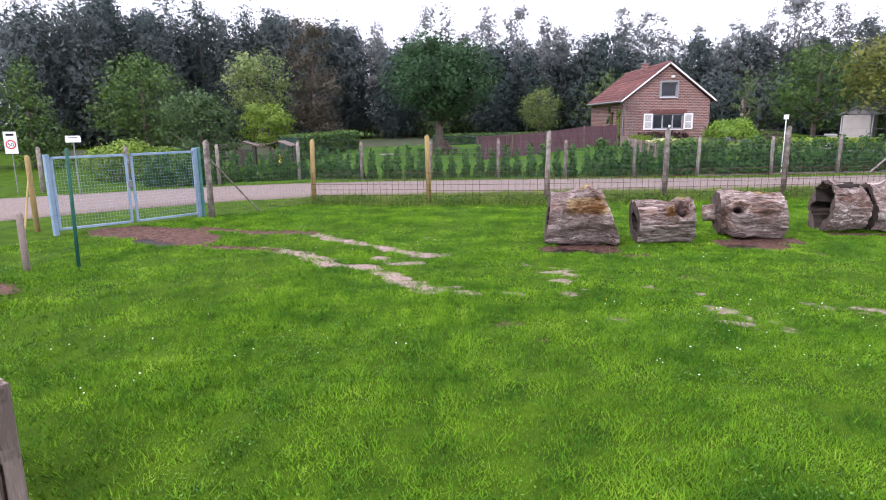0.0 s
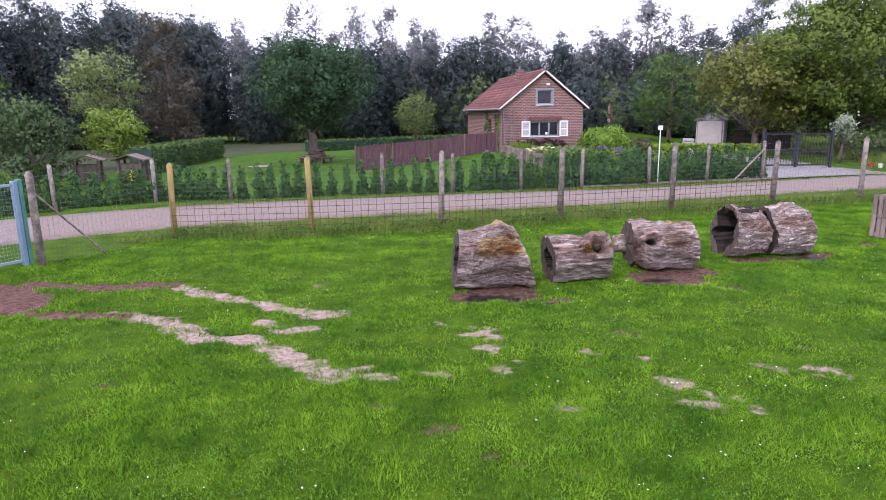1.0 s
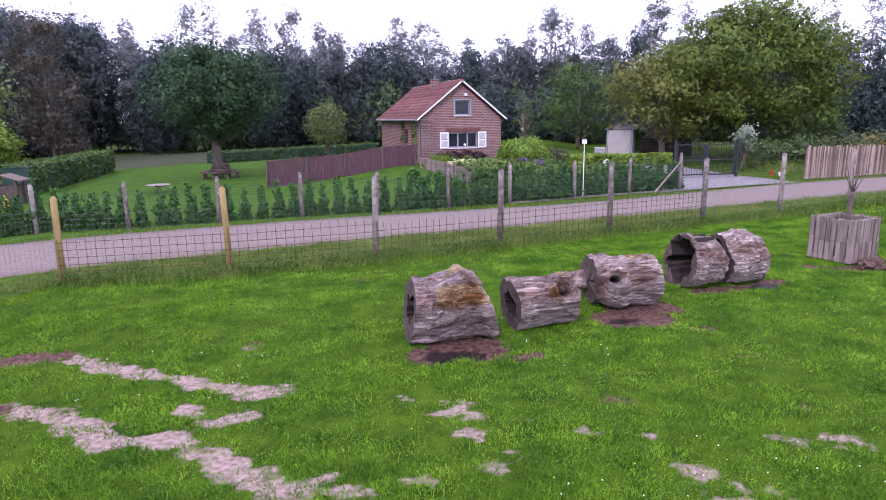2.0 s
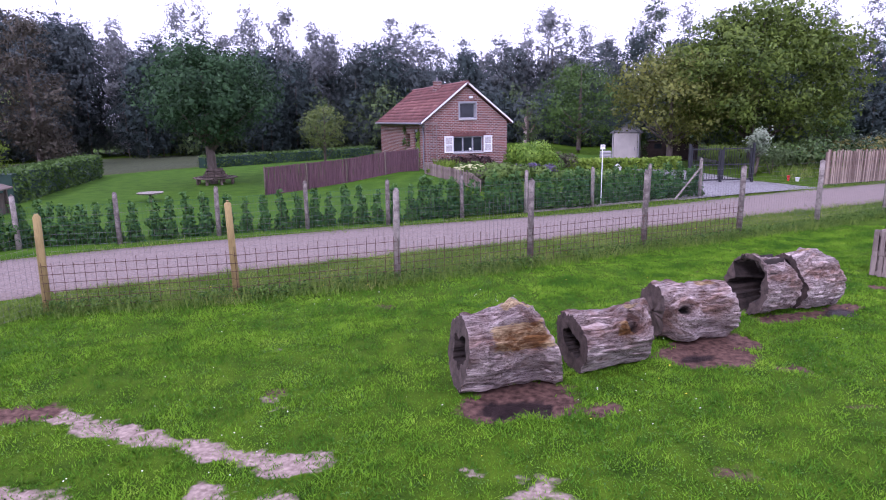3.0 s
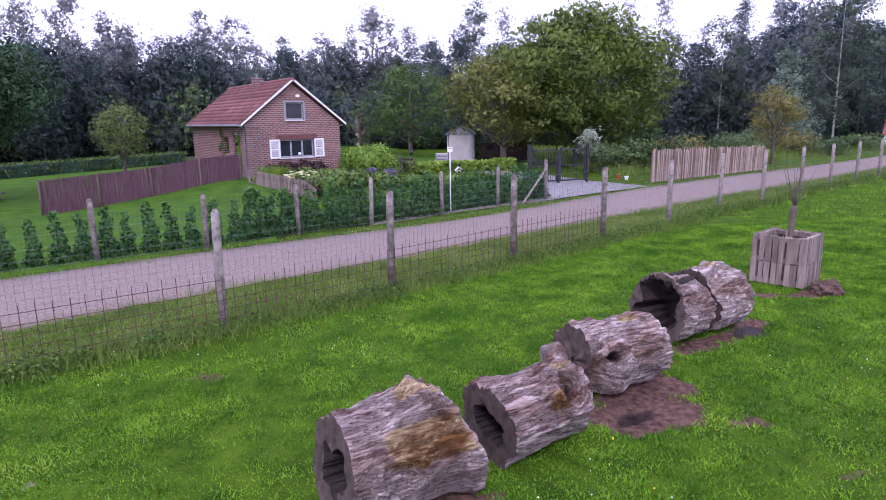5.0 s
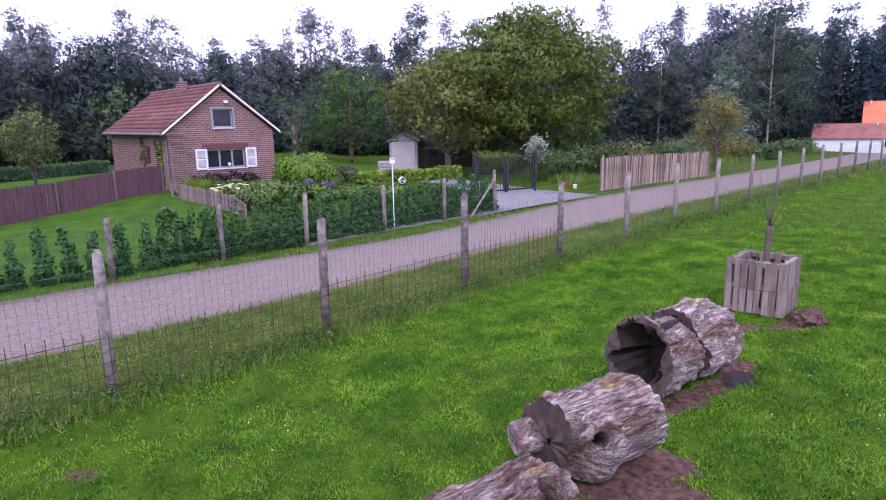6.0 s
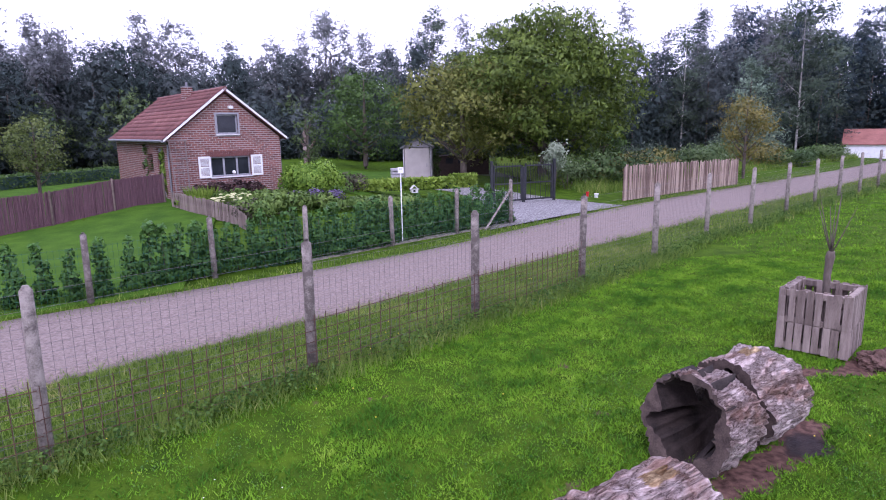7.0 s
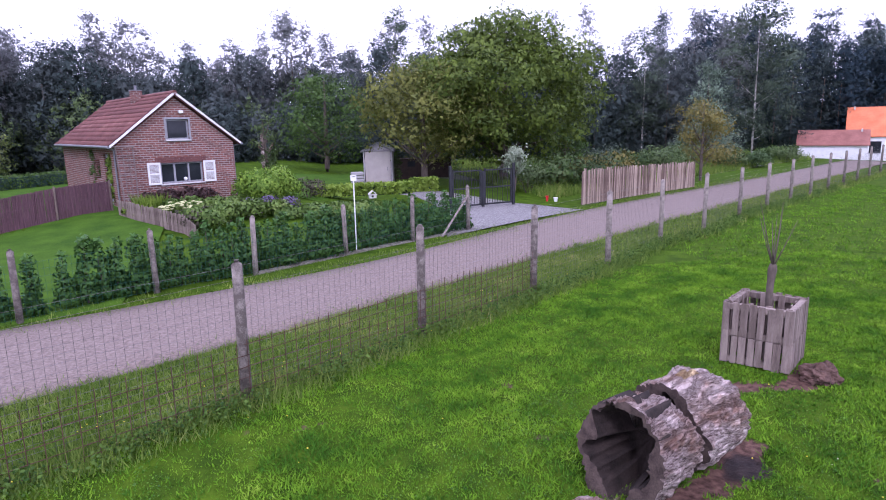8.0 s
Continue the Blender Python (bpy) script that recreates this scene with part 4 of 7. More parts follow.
            f = np.stack([k, k2, na + k2, na + k], 1)
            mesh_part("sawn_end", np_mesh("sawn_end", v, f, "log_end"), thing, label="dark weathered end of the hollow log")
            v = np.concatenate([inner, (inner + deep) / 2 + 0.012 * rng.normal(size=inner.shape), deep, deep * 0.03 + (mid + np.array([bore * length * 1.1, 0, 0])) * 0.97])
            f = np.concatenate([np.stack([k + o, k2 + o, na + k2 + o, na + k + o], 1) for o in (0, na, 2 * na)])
            mesh_part("hollow", np_mesh("hollow", v, f, "log_core"), thing, label="dark hollow inside the log")
        else:
            rings = [ring]
            for s, dx in ((0.75, 0.004), (0.45, -0.01), (0.1, -0.02)):
                q = mid + (ring - mid) * s
                q[:, 0] += inside * (dx + 0.01 * np.sin(th[0] * 7))
                rings.append(q)
            v = np.concatenate(rings)
            k = np.arange(na)
            k2 = (k + 1) % na
            f = np.concatenate([np.stack([k + o, k2 + o, na + k2 + o, na + k + o], 1) for o in (0, na, 2 * na)])
            bm_me = np_mesh("sawn_end", v, f, "log_end")
            mesh_part("sawn_end", bm_me, thing, label="cracked grey sawn end")
    return tagged(thing, label, "log", "row of logs in the meadow")


def bump_at(u, th, u0, t0, w, tw, amount):
    d = np.angle(np.exp(1j * (th - radians(t0))))
    return amount * np.exp(-((u - u0) / w) ** 2 - (d / radians(tw)) ** 2)


hollow_log("log", (-2.04, 9.76), (-1.01, 10.19), 0.449, 0.544, 0.5, "short weathered grey log with bare brown heartwood patch", 1.0,
           bare=((0.3, 0.95, 16, 50), (0.5, 0.95, 76, 100)), shape=lambda u, th: 1 + bump_at(u, th, 0.62, 85, 0.22, 35, 0.06) + bump_at(u, th, 0.72, 98, 0.2, 14, 0.12) - bump_at(u, th, 0.2, 100, 0.16, 30, 0.06) - bump_at(u, th, 0.68, -38, 0.32, 30, 0.34),
           knots=((0.33, 8, 0.21, 0.14, 0.12), (0.78, 62, 0.1, 0.07, 0.05)), tilt_a=0.1, tilt_b=-0.34)
hollow_log("log", (-0.65, 10.5), (0.24, 10.93), 0.412, 0.387, 0.46, "small hollow grey log with a knot hole and pale scar", 2.3,
           bare=((0.5, 0.78, 22, 42), (0.72, 0.92, 70, 92)), shape=lambda u, th: 1 + bump_at(u, th, 1.0, 95, 0.12, 40, 0.1) - bump_at(u, th, 0.62, 90, 0.2, 50, 0.07) - bump_at(u, th, 0.7, -40, 0.3, 30, 0.2),
           knots=((0.8, 42, 0.23, 0.26, 0.8),), tilt_a=-0.05, tilt_b=-0.1)
knotty = hollow_log("log", (0.66, 11.64), (1.69, 12.06), 0.457, 0.423, 0.0, "grey knotty log with a raised slanting end", 3.7,
           bare=((0.55, 0.85, 84, 104),), shape=lambda u, th: 1 + bump_at(u, th, 0.1, 105, 0.16, 40, 0.12) + bump_at(u, th, 0.2, 12, 0.14, 35, 0.14) - bump_at(u, th, 0.0, -15, 0.17, 70, 0.72) - bump_at(u, th, 0.4, 95, 0.14, 40, 0.08) - bump_at(u, th, 0.65, -25, 0.35, 35, 0.36),
           knots=((0.24, 24, 0.17, 0.12, 0.5), (0.42, 100, 0.06, 0.03, 0.5)), tilt_a=-0.08, tilt_b=-0.12)
stub_bm = bmesh.new()
limb(stub_bm, [Vector((0.18, 0.27, 0.45)), Vector((0.0, 0.32, 0.41)), Vector((-0.18, 0.38, 0.39))], [0.18, 0.17, 0.15], 18)
for v in stub_bm.verts:
    v.co += v.normal * 0.03 * noise.noise(v.co * 9)
part("stub", stub_bm, "log_bark", knotty, "short grey branch stub")
hollow_log("log", (2.37, 13.17), (3.0, 13.47), 0.486, 0.44, 0.8, "large hollow grey log with a jagged rotten opening", 4.9,
           shape=lambda u, th: 1 + bump_at(u, th, 0.1, 120, 0.2, 40, 0.1) + bump_at(u, th, 0.05, 20, 0.25, 30, 0.08) - bump_at(u, th, 0.6, 70, 0.2, 40, 0.07) + bump_at(u, th, 0.85, 30, 0.15, 28, 0.08) - bump_at(u, th, 1.0, 70, 0.14, 40, 0.12), knots=((0.45, 100, 0.13, 0.08, 0.55),), bore=0.75, teeth=0.16, tilt_a=0.12)
hollow_log("log", (3.13, 13.56), (3.86, 13.83), 0.51, 0.46, 0.6, "stout pale grey log butted against the hollow one", 6.1,
           bare=((0.3, 0.5, 80, 100),), shape=lambda u, th: 1 + bump_at(u, th, 0.55, 80, 0.25, 50, 0.1) + bump_at(u, th, 0.75, 15, 0.2, 35, 0.08) - bump_at(u, th, 0.05, 40, 0.14, 35, 0.2) - bump_at(u, th, 0.3, 10, 0.12, 20, 0.1), teeth=0.12, tilt_a=-0.05, tilt_b=-0.15)

# ---- pallet planter with a pollard ----


def pallet_side(parent, a, b, h, seed, slats=8):
    """One pallet on edge between two ground points: upright boards on three stringers, back boards behind."""
    rng = random.Random(seed)
    a, b = Vector(a), Vector(b)
    d = (b - a).normalized()
    width = (b - a).length
    m0 = Matrix.Translation((a.x, a.y, 0)) @ Matrix.Rotation(math.atan2(d.y, d.x), 4, "Z")
    gap = width / slats
    for k in range(slats):
        w = gap * rng.uniform(0.7, 0.88)
        x = gap * (k + 0.5) + rng.uniform(-0.01, 0.01)
        for z0, z1 in ((0.015 + rng.uniform(0, 0.02), h * 0.46), (h * 0.475, h - rng.uniform(0.0, 0.025))):
            bm = bmesh.new()
            box(bm, x - w / 2, 0, z0, x + w / 2, 0.018, z1, 0.003, m0 @ Matrix.Rotation(rng.uniform(-0.012, 0.012), 4, "Y"))
            part("board", bm, "grey_wood", parent)
    for z in (0.03, h / 2 - 0.045, h - 0.12):
        bm = bmesh.new()
        box(bm, 0, 0.019, z, width, 0.1, z + 0.09, 0.004, m0)
        part("stringer", bm, "grey_wood", parent)
    for k in range(4):
        x = width * (0.1 + 0.27 * k)
        bm = bmesh.new()
        box(bm, x - 0.045, 0.101, 0.02, x + 0.045, 0.118, h - 0.01, 0.003, m0)
        part("board", bm, "grey_wood", parent)


def planter(corners, h, label, seed):
    thing = empty("pallet_planter", corners[0][0], corners[0][1], 0)
    o = Vector((corners[0][0], corners[0][1]))
    c = [Vector(p) - o for p in corners]
    for k in range(4):
        pallet_side(thing, c[k], c[(k + 1) % 4], h, seed + k)
    return tagged(thing, label, "planter", "tree guards of pallets")


planter([(5.66, 15.95), (6.2, 15.18), (6.98, 15.72), (6.44, 16.48)], 0.95, "tree guard of four grey wooden pallets on edge", 3)
planter([(-1.95, 0.62), (-2.8, 0.75), (-2.93, -0.1), (-2.08, -0.23)], 0.86, "weathered wooden pallet guard at the meadow's edge", 9)


def pollard():
    thing = empty("pollard_tree", 6.38, 15.85, 0)
    bm = bmesh.new()
    limb(bm, [Vector((0, 0, -0.05)), Vector((0.01, 0, 0.5)), Vector((0.0, 0.01, 1.1)), Vector((0.02, 0.01, 1.38)), Vector((0.02, 0, 1.46))], [0.07, 0.055, 0.05, 0.065, 0.05], 10)
    part("trunk", bm, "bark", thing)
    for dx, dy, hh in ((-0.22, 0.1, 0.95), (-0.1, -0.1, 0.8), (0.1, 0.02, 0.95), (0.2, 0.12, 0.85), (0.0, 0.1, 0.7), (-0.3, 0.0, 0.75), (0.27, -0.1, 0.7)):
        bm = bmesh.new()
        limb(bm, [Vector((0.02, 0, 1.42)), Vector((0.02 + dx * 0.45, dy * 0.4, 1.42 + hh * 0.4)), Vector((0.02 + dx, dy, 1.42 + hh))], [0.012, 0.008, 0.003], 5)
        part("shoot", bm, "bark", thing)
    tagged(thing, "young pollarded tree with thin upright shoots", "tree")


pollard()

# soil heap beside the planter
heap = bmesh.new()
bmesh.ops.create_icosphere(heap, subdivisions=5, radius=0.24)
for v in heap.verts:
    v.co *= 1 + 0.35 * noise.noise(v.co * 7) + 0.22 * noise.noise(v.co * 17) + 0.1 * noise.noise(v.co * 40)
    v.co.z *= 0.8
heap_me = bpy.data.meshes.new("soil_heap")
heap.to_mesh(heap_me)
heap.free()
M["soil"] = mat("dug_soil", (0.045, 0.026, 0.021), (0.145, 0.085, 0.066), scale=9, rough=0.95, bump=0.9, fine=60)
heap_me.materials.append(M["soil"])
heap_ob = new("soil_mound", heap_me)
heap_ob.matrix_world = pose(6.55, 15.0, 0.03)
tagged(heap_ob, "small brown heap of dug soil beside the pallets", "soil")

# ---- fences ----


def round_post(bm, h, r, lean=(0, 0), square=False):
    sides = 8 if square else 12
    limb(bm, [Vector((0, 0, -0.2)), Vector((lean[0] * 0.5, lean[1] * 0.5, h * 0.5)), Vector((lean[0], lean[1], h - r * 0.8)), Vector((lean[0], lean[1], h))], [r * 1.06, r, r * 0.95, r * 0.45], sides)


def near_fence():
    fence = empty("wire_fence", 0, 0, 0)
    rng = random.Random(2)
    for k, (x, y, h) in enumerate(NEAR_POSTS):
        bm = bmesh.new()
        round_post(bm, h, 0.066 if k < 3 else 0.072 if k < 7 else 0.066, (rng.uniform(-0.03, 0.03), rng.uniform(-0.03, 0.03)))
        ob = part("post", bm, "stake" if k < 2 else "concrete", fence, "yellowish impregnated round wooden post" if k < 2 else "grey weathered concrete post")
        ob.location = (x, y, float(land(x, y)))
    ends = [(-10.1, 9.05, 1.8)] + NEAR_POSTS
    for k, ((x0, y0, h0), (x1, y1, h1)) in enumerate(zip(ends, ends[1:])):
        a, b = np.array([x0, y0 + 0.07, float(land(x0, y0))]), np.array([x1, y1 + 0.07, float(land(x1, y1))])
        span = np.linalg.norm(b - a)
        seg = []
        top = min(h0, h1) * 0.82
        for z in np.arange(0.06, top + 0.001, 0.1):
            mid = (a + b) / 2 + np.array([0, 0, -0.012])
            for p, q in ((a, mid), (mid, b)):
                seg.append((p + [0, 0, z], q + [0, 0, z]))
        for s in np.arange(0.05, span, 0.1):
            p = a + (b - a) * s / span
            seg.append((p + [0, 0, 0.04], p + [0, 0, top]))
        v, f = wires(seg, 0.002)
        mesh_part("wire_mesh", np_mesh("wire_mesh", v, f, "wire"), fence, label="fine grey wire netting")
        seg = [(a + [0, 0, h0 * zz], b + [0, 0, h1 * zz]) for zz in (0.86, 0.95)]
        v, f = wires(seg, 0.0022)
        mesh_part("strand_wire", np_mesh("strand_wire", v, f, "wire"), fence)
        if 0 < k < 6:
            seg = []
            step = 0.17 if k % 2 else 0.19
            hgt = 0.8 + 0.05 * (k % 3)
            off = np.array([0.03, -0.16, 0])
            for z in np.arange(0.08, hgt + 0.01, 0.15):
                seg.append((a + off + [0, 0, z], b + off + [0, 0, z + 0.03 * rng.uniform(-1, 1)]))
            for s in np.arange(0.03, span - 0.02, step):
                p = a + (b - a) * s / span + off
                seg.append((p + [0, 0, 0.03], p + [0.01 * rng.uniform(-1, 1), 0, hgt + rng.uniform(0.02, 0.09)]))
            v, f = wires(seg, 0.0052, 4)
            mesh_part("mesh_panel", np_mesh("mesh_panel", v, f, "rust"), fence, label="rusty welded reinforcement mesh")
    tagged(fence, "meadow fence of concrete and wooden posts with wire netting", "fence")


near_fence()


def field_gate():
    """Two leaves in pale blue steel, closed, between posts."""
    a, m, b = Vector((-11.3, 6.2, 0)), Vector((-10.8, 7.62, 0)), Vector((-10.45, 9.1, 0))
    gate = empty("field_gate", a.x, a.y, 0)
    h = 1.58
    for p in (a, b):
        bm = bmesh.new()
        box(bm, -0.045, -0.045, -0.1, 0.045, 0.045, h + 0.05, 0.006)
        part("gate_post", bm, "blue_steel", gate).location = p - a
    for p, q in ((a, m), (m, b)):
        d = q - p
        n = d.length
        rot = Matrix.Translation(p - a) @ Matrix.Rotation(math.atan2(d.y, d.x), 4, "Z")
        leaf = empty("leaf")
        leaf.parent = gate
        leaf.matrix_local = rot
        for x0, z0, x1, z1 in ((0.06, 0.08, 0.11, h), (n - 0.06, 0.08, n - 0.01, h), (0.06, h - 0.05, n - 0.01, h), (0.06, 0.08, n - 0.01, 0.13)):
            bm = bmesh.new()
            box(bm, x0, -0.025, z0, x1, 0.025, z1, 0.004)
            part("frame_tube", bm, "blue_steel", leaf)
        seg = [((x, 0, 0.13), (x, 0, h - 0.05)) for x in np.arange(0.15, n - 0.06, 0.06)] + [((0.1, 0.006, z), (n - 0.05, 0.006, z)) for z in np.arange(0.19, h - 0.06, 0.07)]
        v, f = wires(np.array(seg), 0.002)
        mesh_part("infill_mesh", np_mesh("infill_mesh", v, f, "blue_steel"), leaf)
    bm = bmesh.new()
    box(bm, -0.05, 0.055, -0.1, 0.05, 0.135, h + 0.07, 0.006)
    hinge = part("hinge_post", bm, "teal_steel", gate, "blue-green painted hinge post")
    hinge.location = b - a
    for z in (0.3, 1.25):
        bm = bmesh.new()
        rod(bm, (-0.01, 0.05, z), (-0.01, 0.05, z + 0.09), 0.02, 0.02, 8)
        part("hinge", bm, "lead", hinge)
    bm = bmesh.new()
    box(bm, -0.04, -0.05, 0.85, 0.04, 0.05, 1.0, 0.005)
    part("latch", bm, "lead", gate).location = m - a
    tagged(gate, "closed double field gate of pale blue steel with mesh", "gate")


field_gate()


def single_post(name, x, y, h, r, material, label, lean=(0, 0), brace=None):
    thing = empty(name, x, y, 0)
    bm = bmesh.new()
    round_post(bm, h, r, lean)
    part("post", bm, material, thing)
    if brace:
        bm = bmesh.new()
        rod(bm, (0, 0, h * 0.8), (brace[0], brace[1], 0.02), 0.02, 0.02)
        part("brace", bm, material, thing)
    return tagged(thing, label, "post")


single_post("gate_side_post", -10.02, 9.08, 1.82, 0.07, "concrete", "grey braced post beside the field gate", brace=(0.35, 1.2))
single_post("boundary_post", -12.1, 6.27, 1.6, 0.055, "stake", "yellowish braced wooden post near the field gate", brace=(0.9, -0.75))
single_post("short_stake", -8.5, 4.12, 0.93, 0.05, "grey_wood", "short weathered wooden stake in the grass")


def green_fence():
    fence = empty("green_fence", -7.15, 2.95, 0)
    for x, y, h in ((-7.15, 2.95, 1.93), (-7.45, 2.8, 1.8), (-7.95, 4.6, 1.88)):
        bm = bmesh.new()
        round_post(bm, h, 0.028, (0.06, 0.02))
        part("post", bm, "green_wire", fence, "slim green steel post").location = (x + 7.15, y - 2.95, 0)
    a, b = np.array([-0.3, -0.15, 0]), np.array([-4.0, -2.6, 0])
    seg = [(a + [0, 0, z], b + [0, 0, z]) for z in np.arange(0.1, 1.8, 0.1)] + [(a + (b - a) * s + [0, 0, 0.05], a + (b - a) * s + [0, 0, 1.8]) for s in np.linspace(0, 1, 40)]
    v, f = wires(seg, 0.002)
    mesh_part("wire_mesh", np_mesh("wire_mesh", v, f, "green_wire"), fence)
    a, b = np.array([0.0, 0, 0]), np.array([-0.8, 1.65, 0])
    seg = [(a + [0, 0, z], b + [0, 0, z]) for z in (0.35, 0.9, 1.4)]
    v, f = wires(seg, 0.002)
    mesh_part("strand_wire", np_mesh("strand_wire", v, f, "green_wire"), fence)
    tagged(fence, "green steel posts with green wire at the meadow's corner", "fence")


green_fence()

FAR_LINE = [(-19.6, 10.6), (-18.0, 12.6), (-16.2, 14.9), (-14.42, 17.13), (-12.16, 18.02), (-9.98, 19.33), (-7.79, 20.63), (-5.51, 21.55), (-3.35, 23.16), (-1.26, 24.26), (1.16, 25.96), (3.38, 27.33), (5.64, 28.78)]


def far_fence():
    fence = empty("garden_fence", 0, 0, 0)
    for k, (x, y) in enumerate(FAR_LINE):
        bm = bmesh.new()
        round_post(bm, (1.48, 1.44, 1.46)[k % 3] + (0.1 if k == 12 else 0), 0.068, (0.02 * math.sin(k * 3), 0.02 * math.cos(k * 5)), True)
        part("post", bm, "concrete", fence, "grey concrete post").location = (x, y, 0)
    bm = bmesh.new()
    rod(bm, (5.61, 28.73, 1.2), (4.44, 27.78, 0.0), 0.045, 0.045, 4)
    part("brace", bm, "concrete", fence, "slanting concrete brace")
    for (x0, y0), (x1, y1) in zip(FAR_LINE, FAR_LINE[1:]):
        a, b = np.array([x0, y0 - 0.06, 0]), np.array([x1, y1 - 0.06, 0])
        n = np.linalg.norm(b - a)
        seg = [(a + [0, 0, z], b + [0, 0, z]) for z in np.arange(0.08, 1.2, 0.15)] + [(a + (b - a) * s / n + [0, 0, 0.05], a + (b - a) * s / n + [0, 0, 1.15]) for s in np.arange(0.05, n, 0.1)]
        v, f = wires(seg, 0.0026)
        mesh_part("wire_mesh", np_mesh("wire_mesh", v, f, "green_wire"), fence, label="green coated wire netting")
    tagged(fence, "garden fence of concrete posts with green wire", "fence")


far_fence()


def shrub(name, x, y, lobes, n, size, material, label, seed, category="shrub", group="", fill=0.25, stem=0.03, grow=1.0):
    """A bush: stems and a crown of small leaves."""
    rng = np.random.default_rng(seed)
    thing = empty(name, x, y, 0)
    lobes, size = [tuple(v * grow for v in l) for l in lobes], size * grow
    bm = bmesh.new()
    for l in lobes[:6]:
        top = Vector((l[0], l[1], l[2]))
        limb(bm, [Vector((l[0] * 0.15, l[1] * 0.15, -0.03)), top * 0.5 + Vector((0, 0, 0.03)), top], [stem, stem * 0.7, stem * 0.35], 5)
    part("stem", bm, "bark", thing)
    mesh_part("crown", foliage("crown", *leaves(rng, lobes, n, size, fill), material), thing)
    return tagged(thing, label, category, group)


def laurels():
    """A row of young cherry laurels behind the far fence, each a narrow leafy column."""
    proto = []
    for k in range(5):
        rng = random.Random(k)
        lobes = [(rng.uniform(-0.05, 0.05), rng.uniform(-0.05, 0.05), 0.14 + 0.18 * i, 0.25 - 0.03 * i + rng.uniform(-0.03, 0.03), 0.18) for i in range(6)]
        proto.append(lobes)
    line = [(x + 0.12, y + 0.4) for x, y in FAR_LINE[1:]]
    total = line_at(line, [0])[2]
    s, made, k = 0.2, {}, 0
    rng = random.Random(8)
    while s < total:
        (p,), _, _ = line_at(line, [s])
        dense = p[0] > -4.8
        key = k % 5
        m = Matrix.LocRotScale((p[0] + rng.uniform(-0.06, 0.06), p[1] + rng.uniform(-0.08, 0.08), float(land(p[0], p[1]))), Euler((0, 0, rng.uniform(0, 6))), Vector((1, 1, 1)) * (rng.uniform(0.85, 1.12) * (1.12 if dense else 1)))
        if key not in made:
            made[key] = shrub("laurel_bush", 0, 0, proto[key], 820, 0.08, "leaf_laurel", "young upright cherry laurel behind the garden fence", 20 + key, "shrub", "laurel row", 0.35, 0.012)
            made[key].matrix_basis = m
        else:
            copy_thing(made[key], m).scale = m.to_scale()
        k += 1
        s += rng.uniform(0.26, 0.34) if dense else rng.uniform(0.24, 0.32) if p[0] < -13 else rng.uniform(0.42, 0.58)


laurels()
strip("gravel_edge", [(x - 0.1, y + 0.22) for x, y in FAR_LINE[9:]], [(x + 0.02, y - 0.04) for x, y in FAR_LINE[9:]], 0.012, "edge_gravel", "narrow grey gravel strip under the garden fence", "gravel", 40, 3)


def brushwood_screen():
    """Screen panels of dark brushwood between slim posts, stepping towards the house."""
    pts = [(-12.5, 28.7, 1.27), (-9.5, 31.0, 1.47), (-8.0, 32.5, 1.7), (-6.65, 34.15, 1.75)]
    fence = empty("brushwood_screen", 0, 0, 0)
    rng = np.random.default_rng(4)
    for (x0, y0, h0), (x1, y1, h1) in zip(pts, pts[1:]):
        n = int(math.hypot(x1 - x0, y1 - y0) / 0.013)
        s = (np.arange(n) + rng.uniform(-0.4, 0.4, n)) / n
        a = np.stack([x0 + (x1 - x0) * s, y0 + (y1 - y0) * s + rng.uniform(-0.018, 0.018, n), 0.02 + 0 * s], 1)
        b = a.copy()
        b[:, 0] += rng.normal(0, 0.015, n)
        b[:, 2] = h0 + (h1 - h0) * s + rng.normal(0, 0.012, n)
        a[:, 2] = land(a[:, 0], a[:, 1]) - 0.02
        v, f = wires(np.stack([a, b], 1), 0.013, 4)
        mesh_part("brushwood_panel", np_mesh("brushwood_panel", v, f, "reed"), fence, label="dark reddish brown brushwood panel")["kind"] = "stuff"
        for zz in (0.3, 0.7, 0.97):
            bm = bmesh.new()
            rod(bm, (x0, y0 - 0.025, h0 * zz), (x1, y1 - 0.025, h1 * zz), 0.008, 0.008, 5)
            part("rail", bm, "reed", fence)
    for x, y, h in pts + [(-11.0, 29.85, 1.37)]:
        bm = bmesh.new()
        round_post(bm, h + 0.06, 0.04)
        part("post", bm, "bench_wood", fence, "slim brown post").location = (x, y - 0.07, 0.0)
    tagged(fence, "dark brushwood privacy screen beside the brick house", "fence")


brushwood_screen()


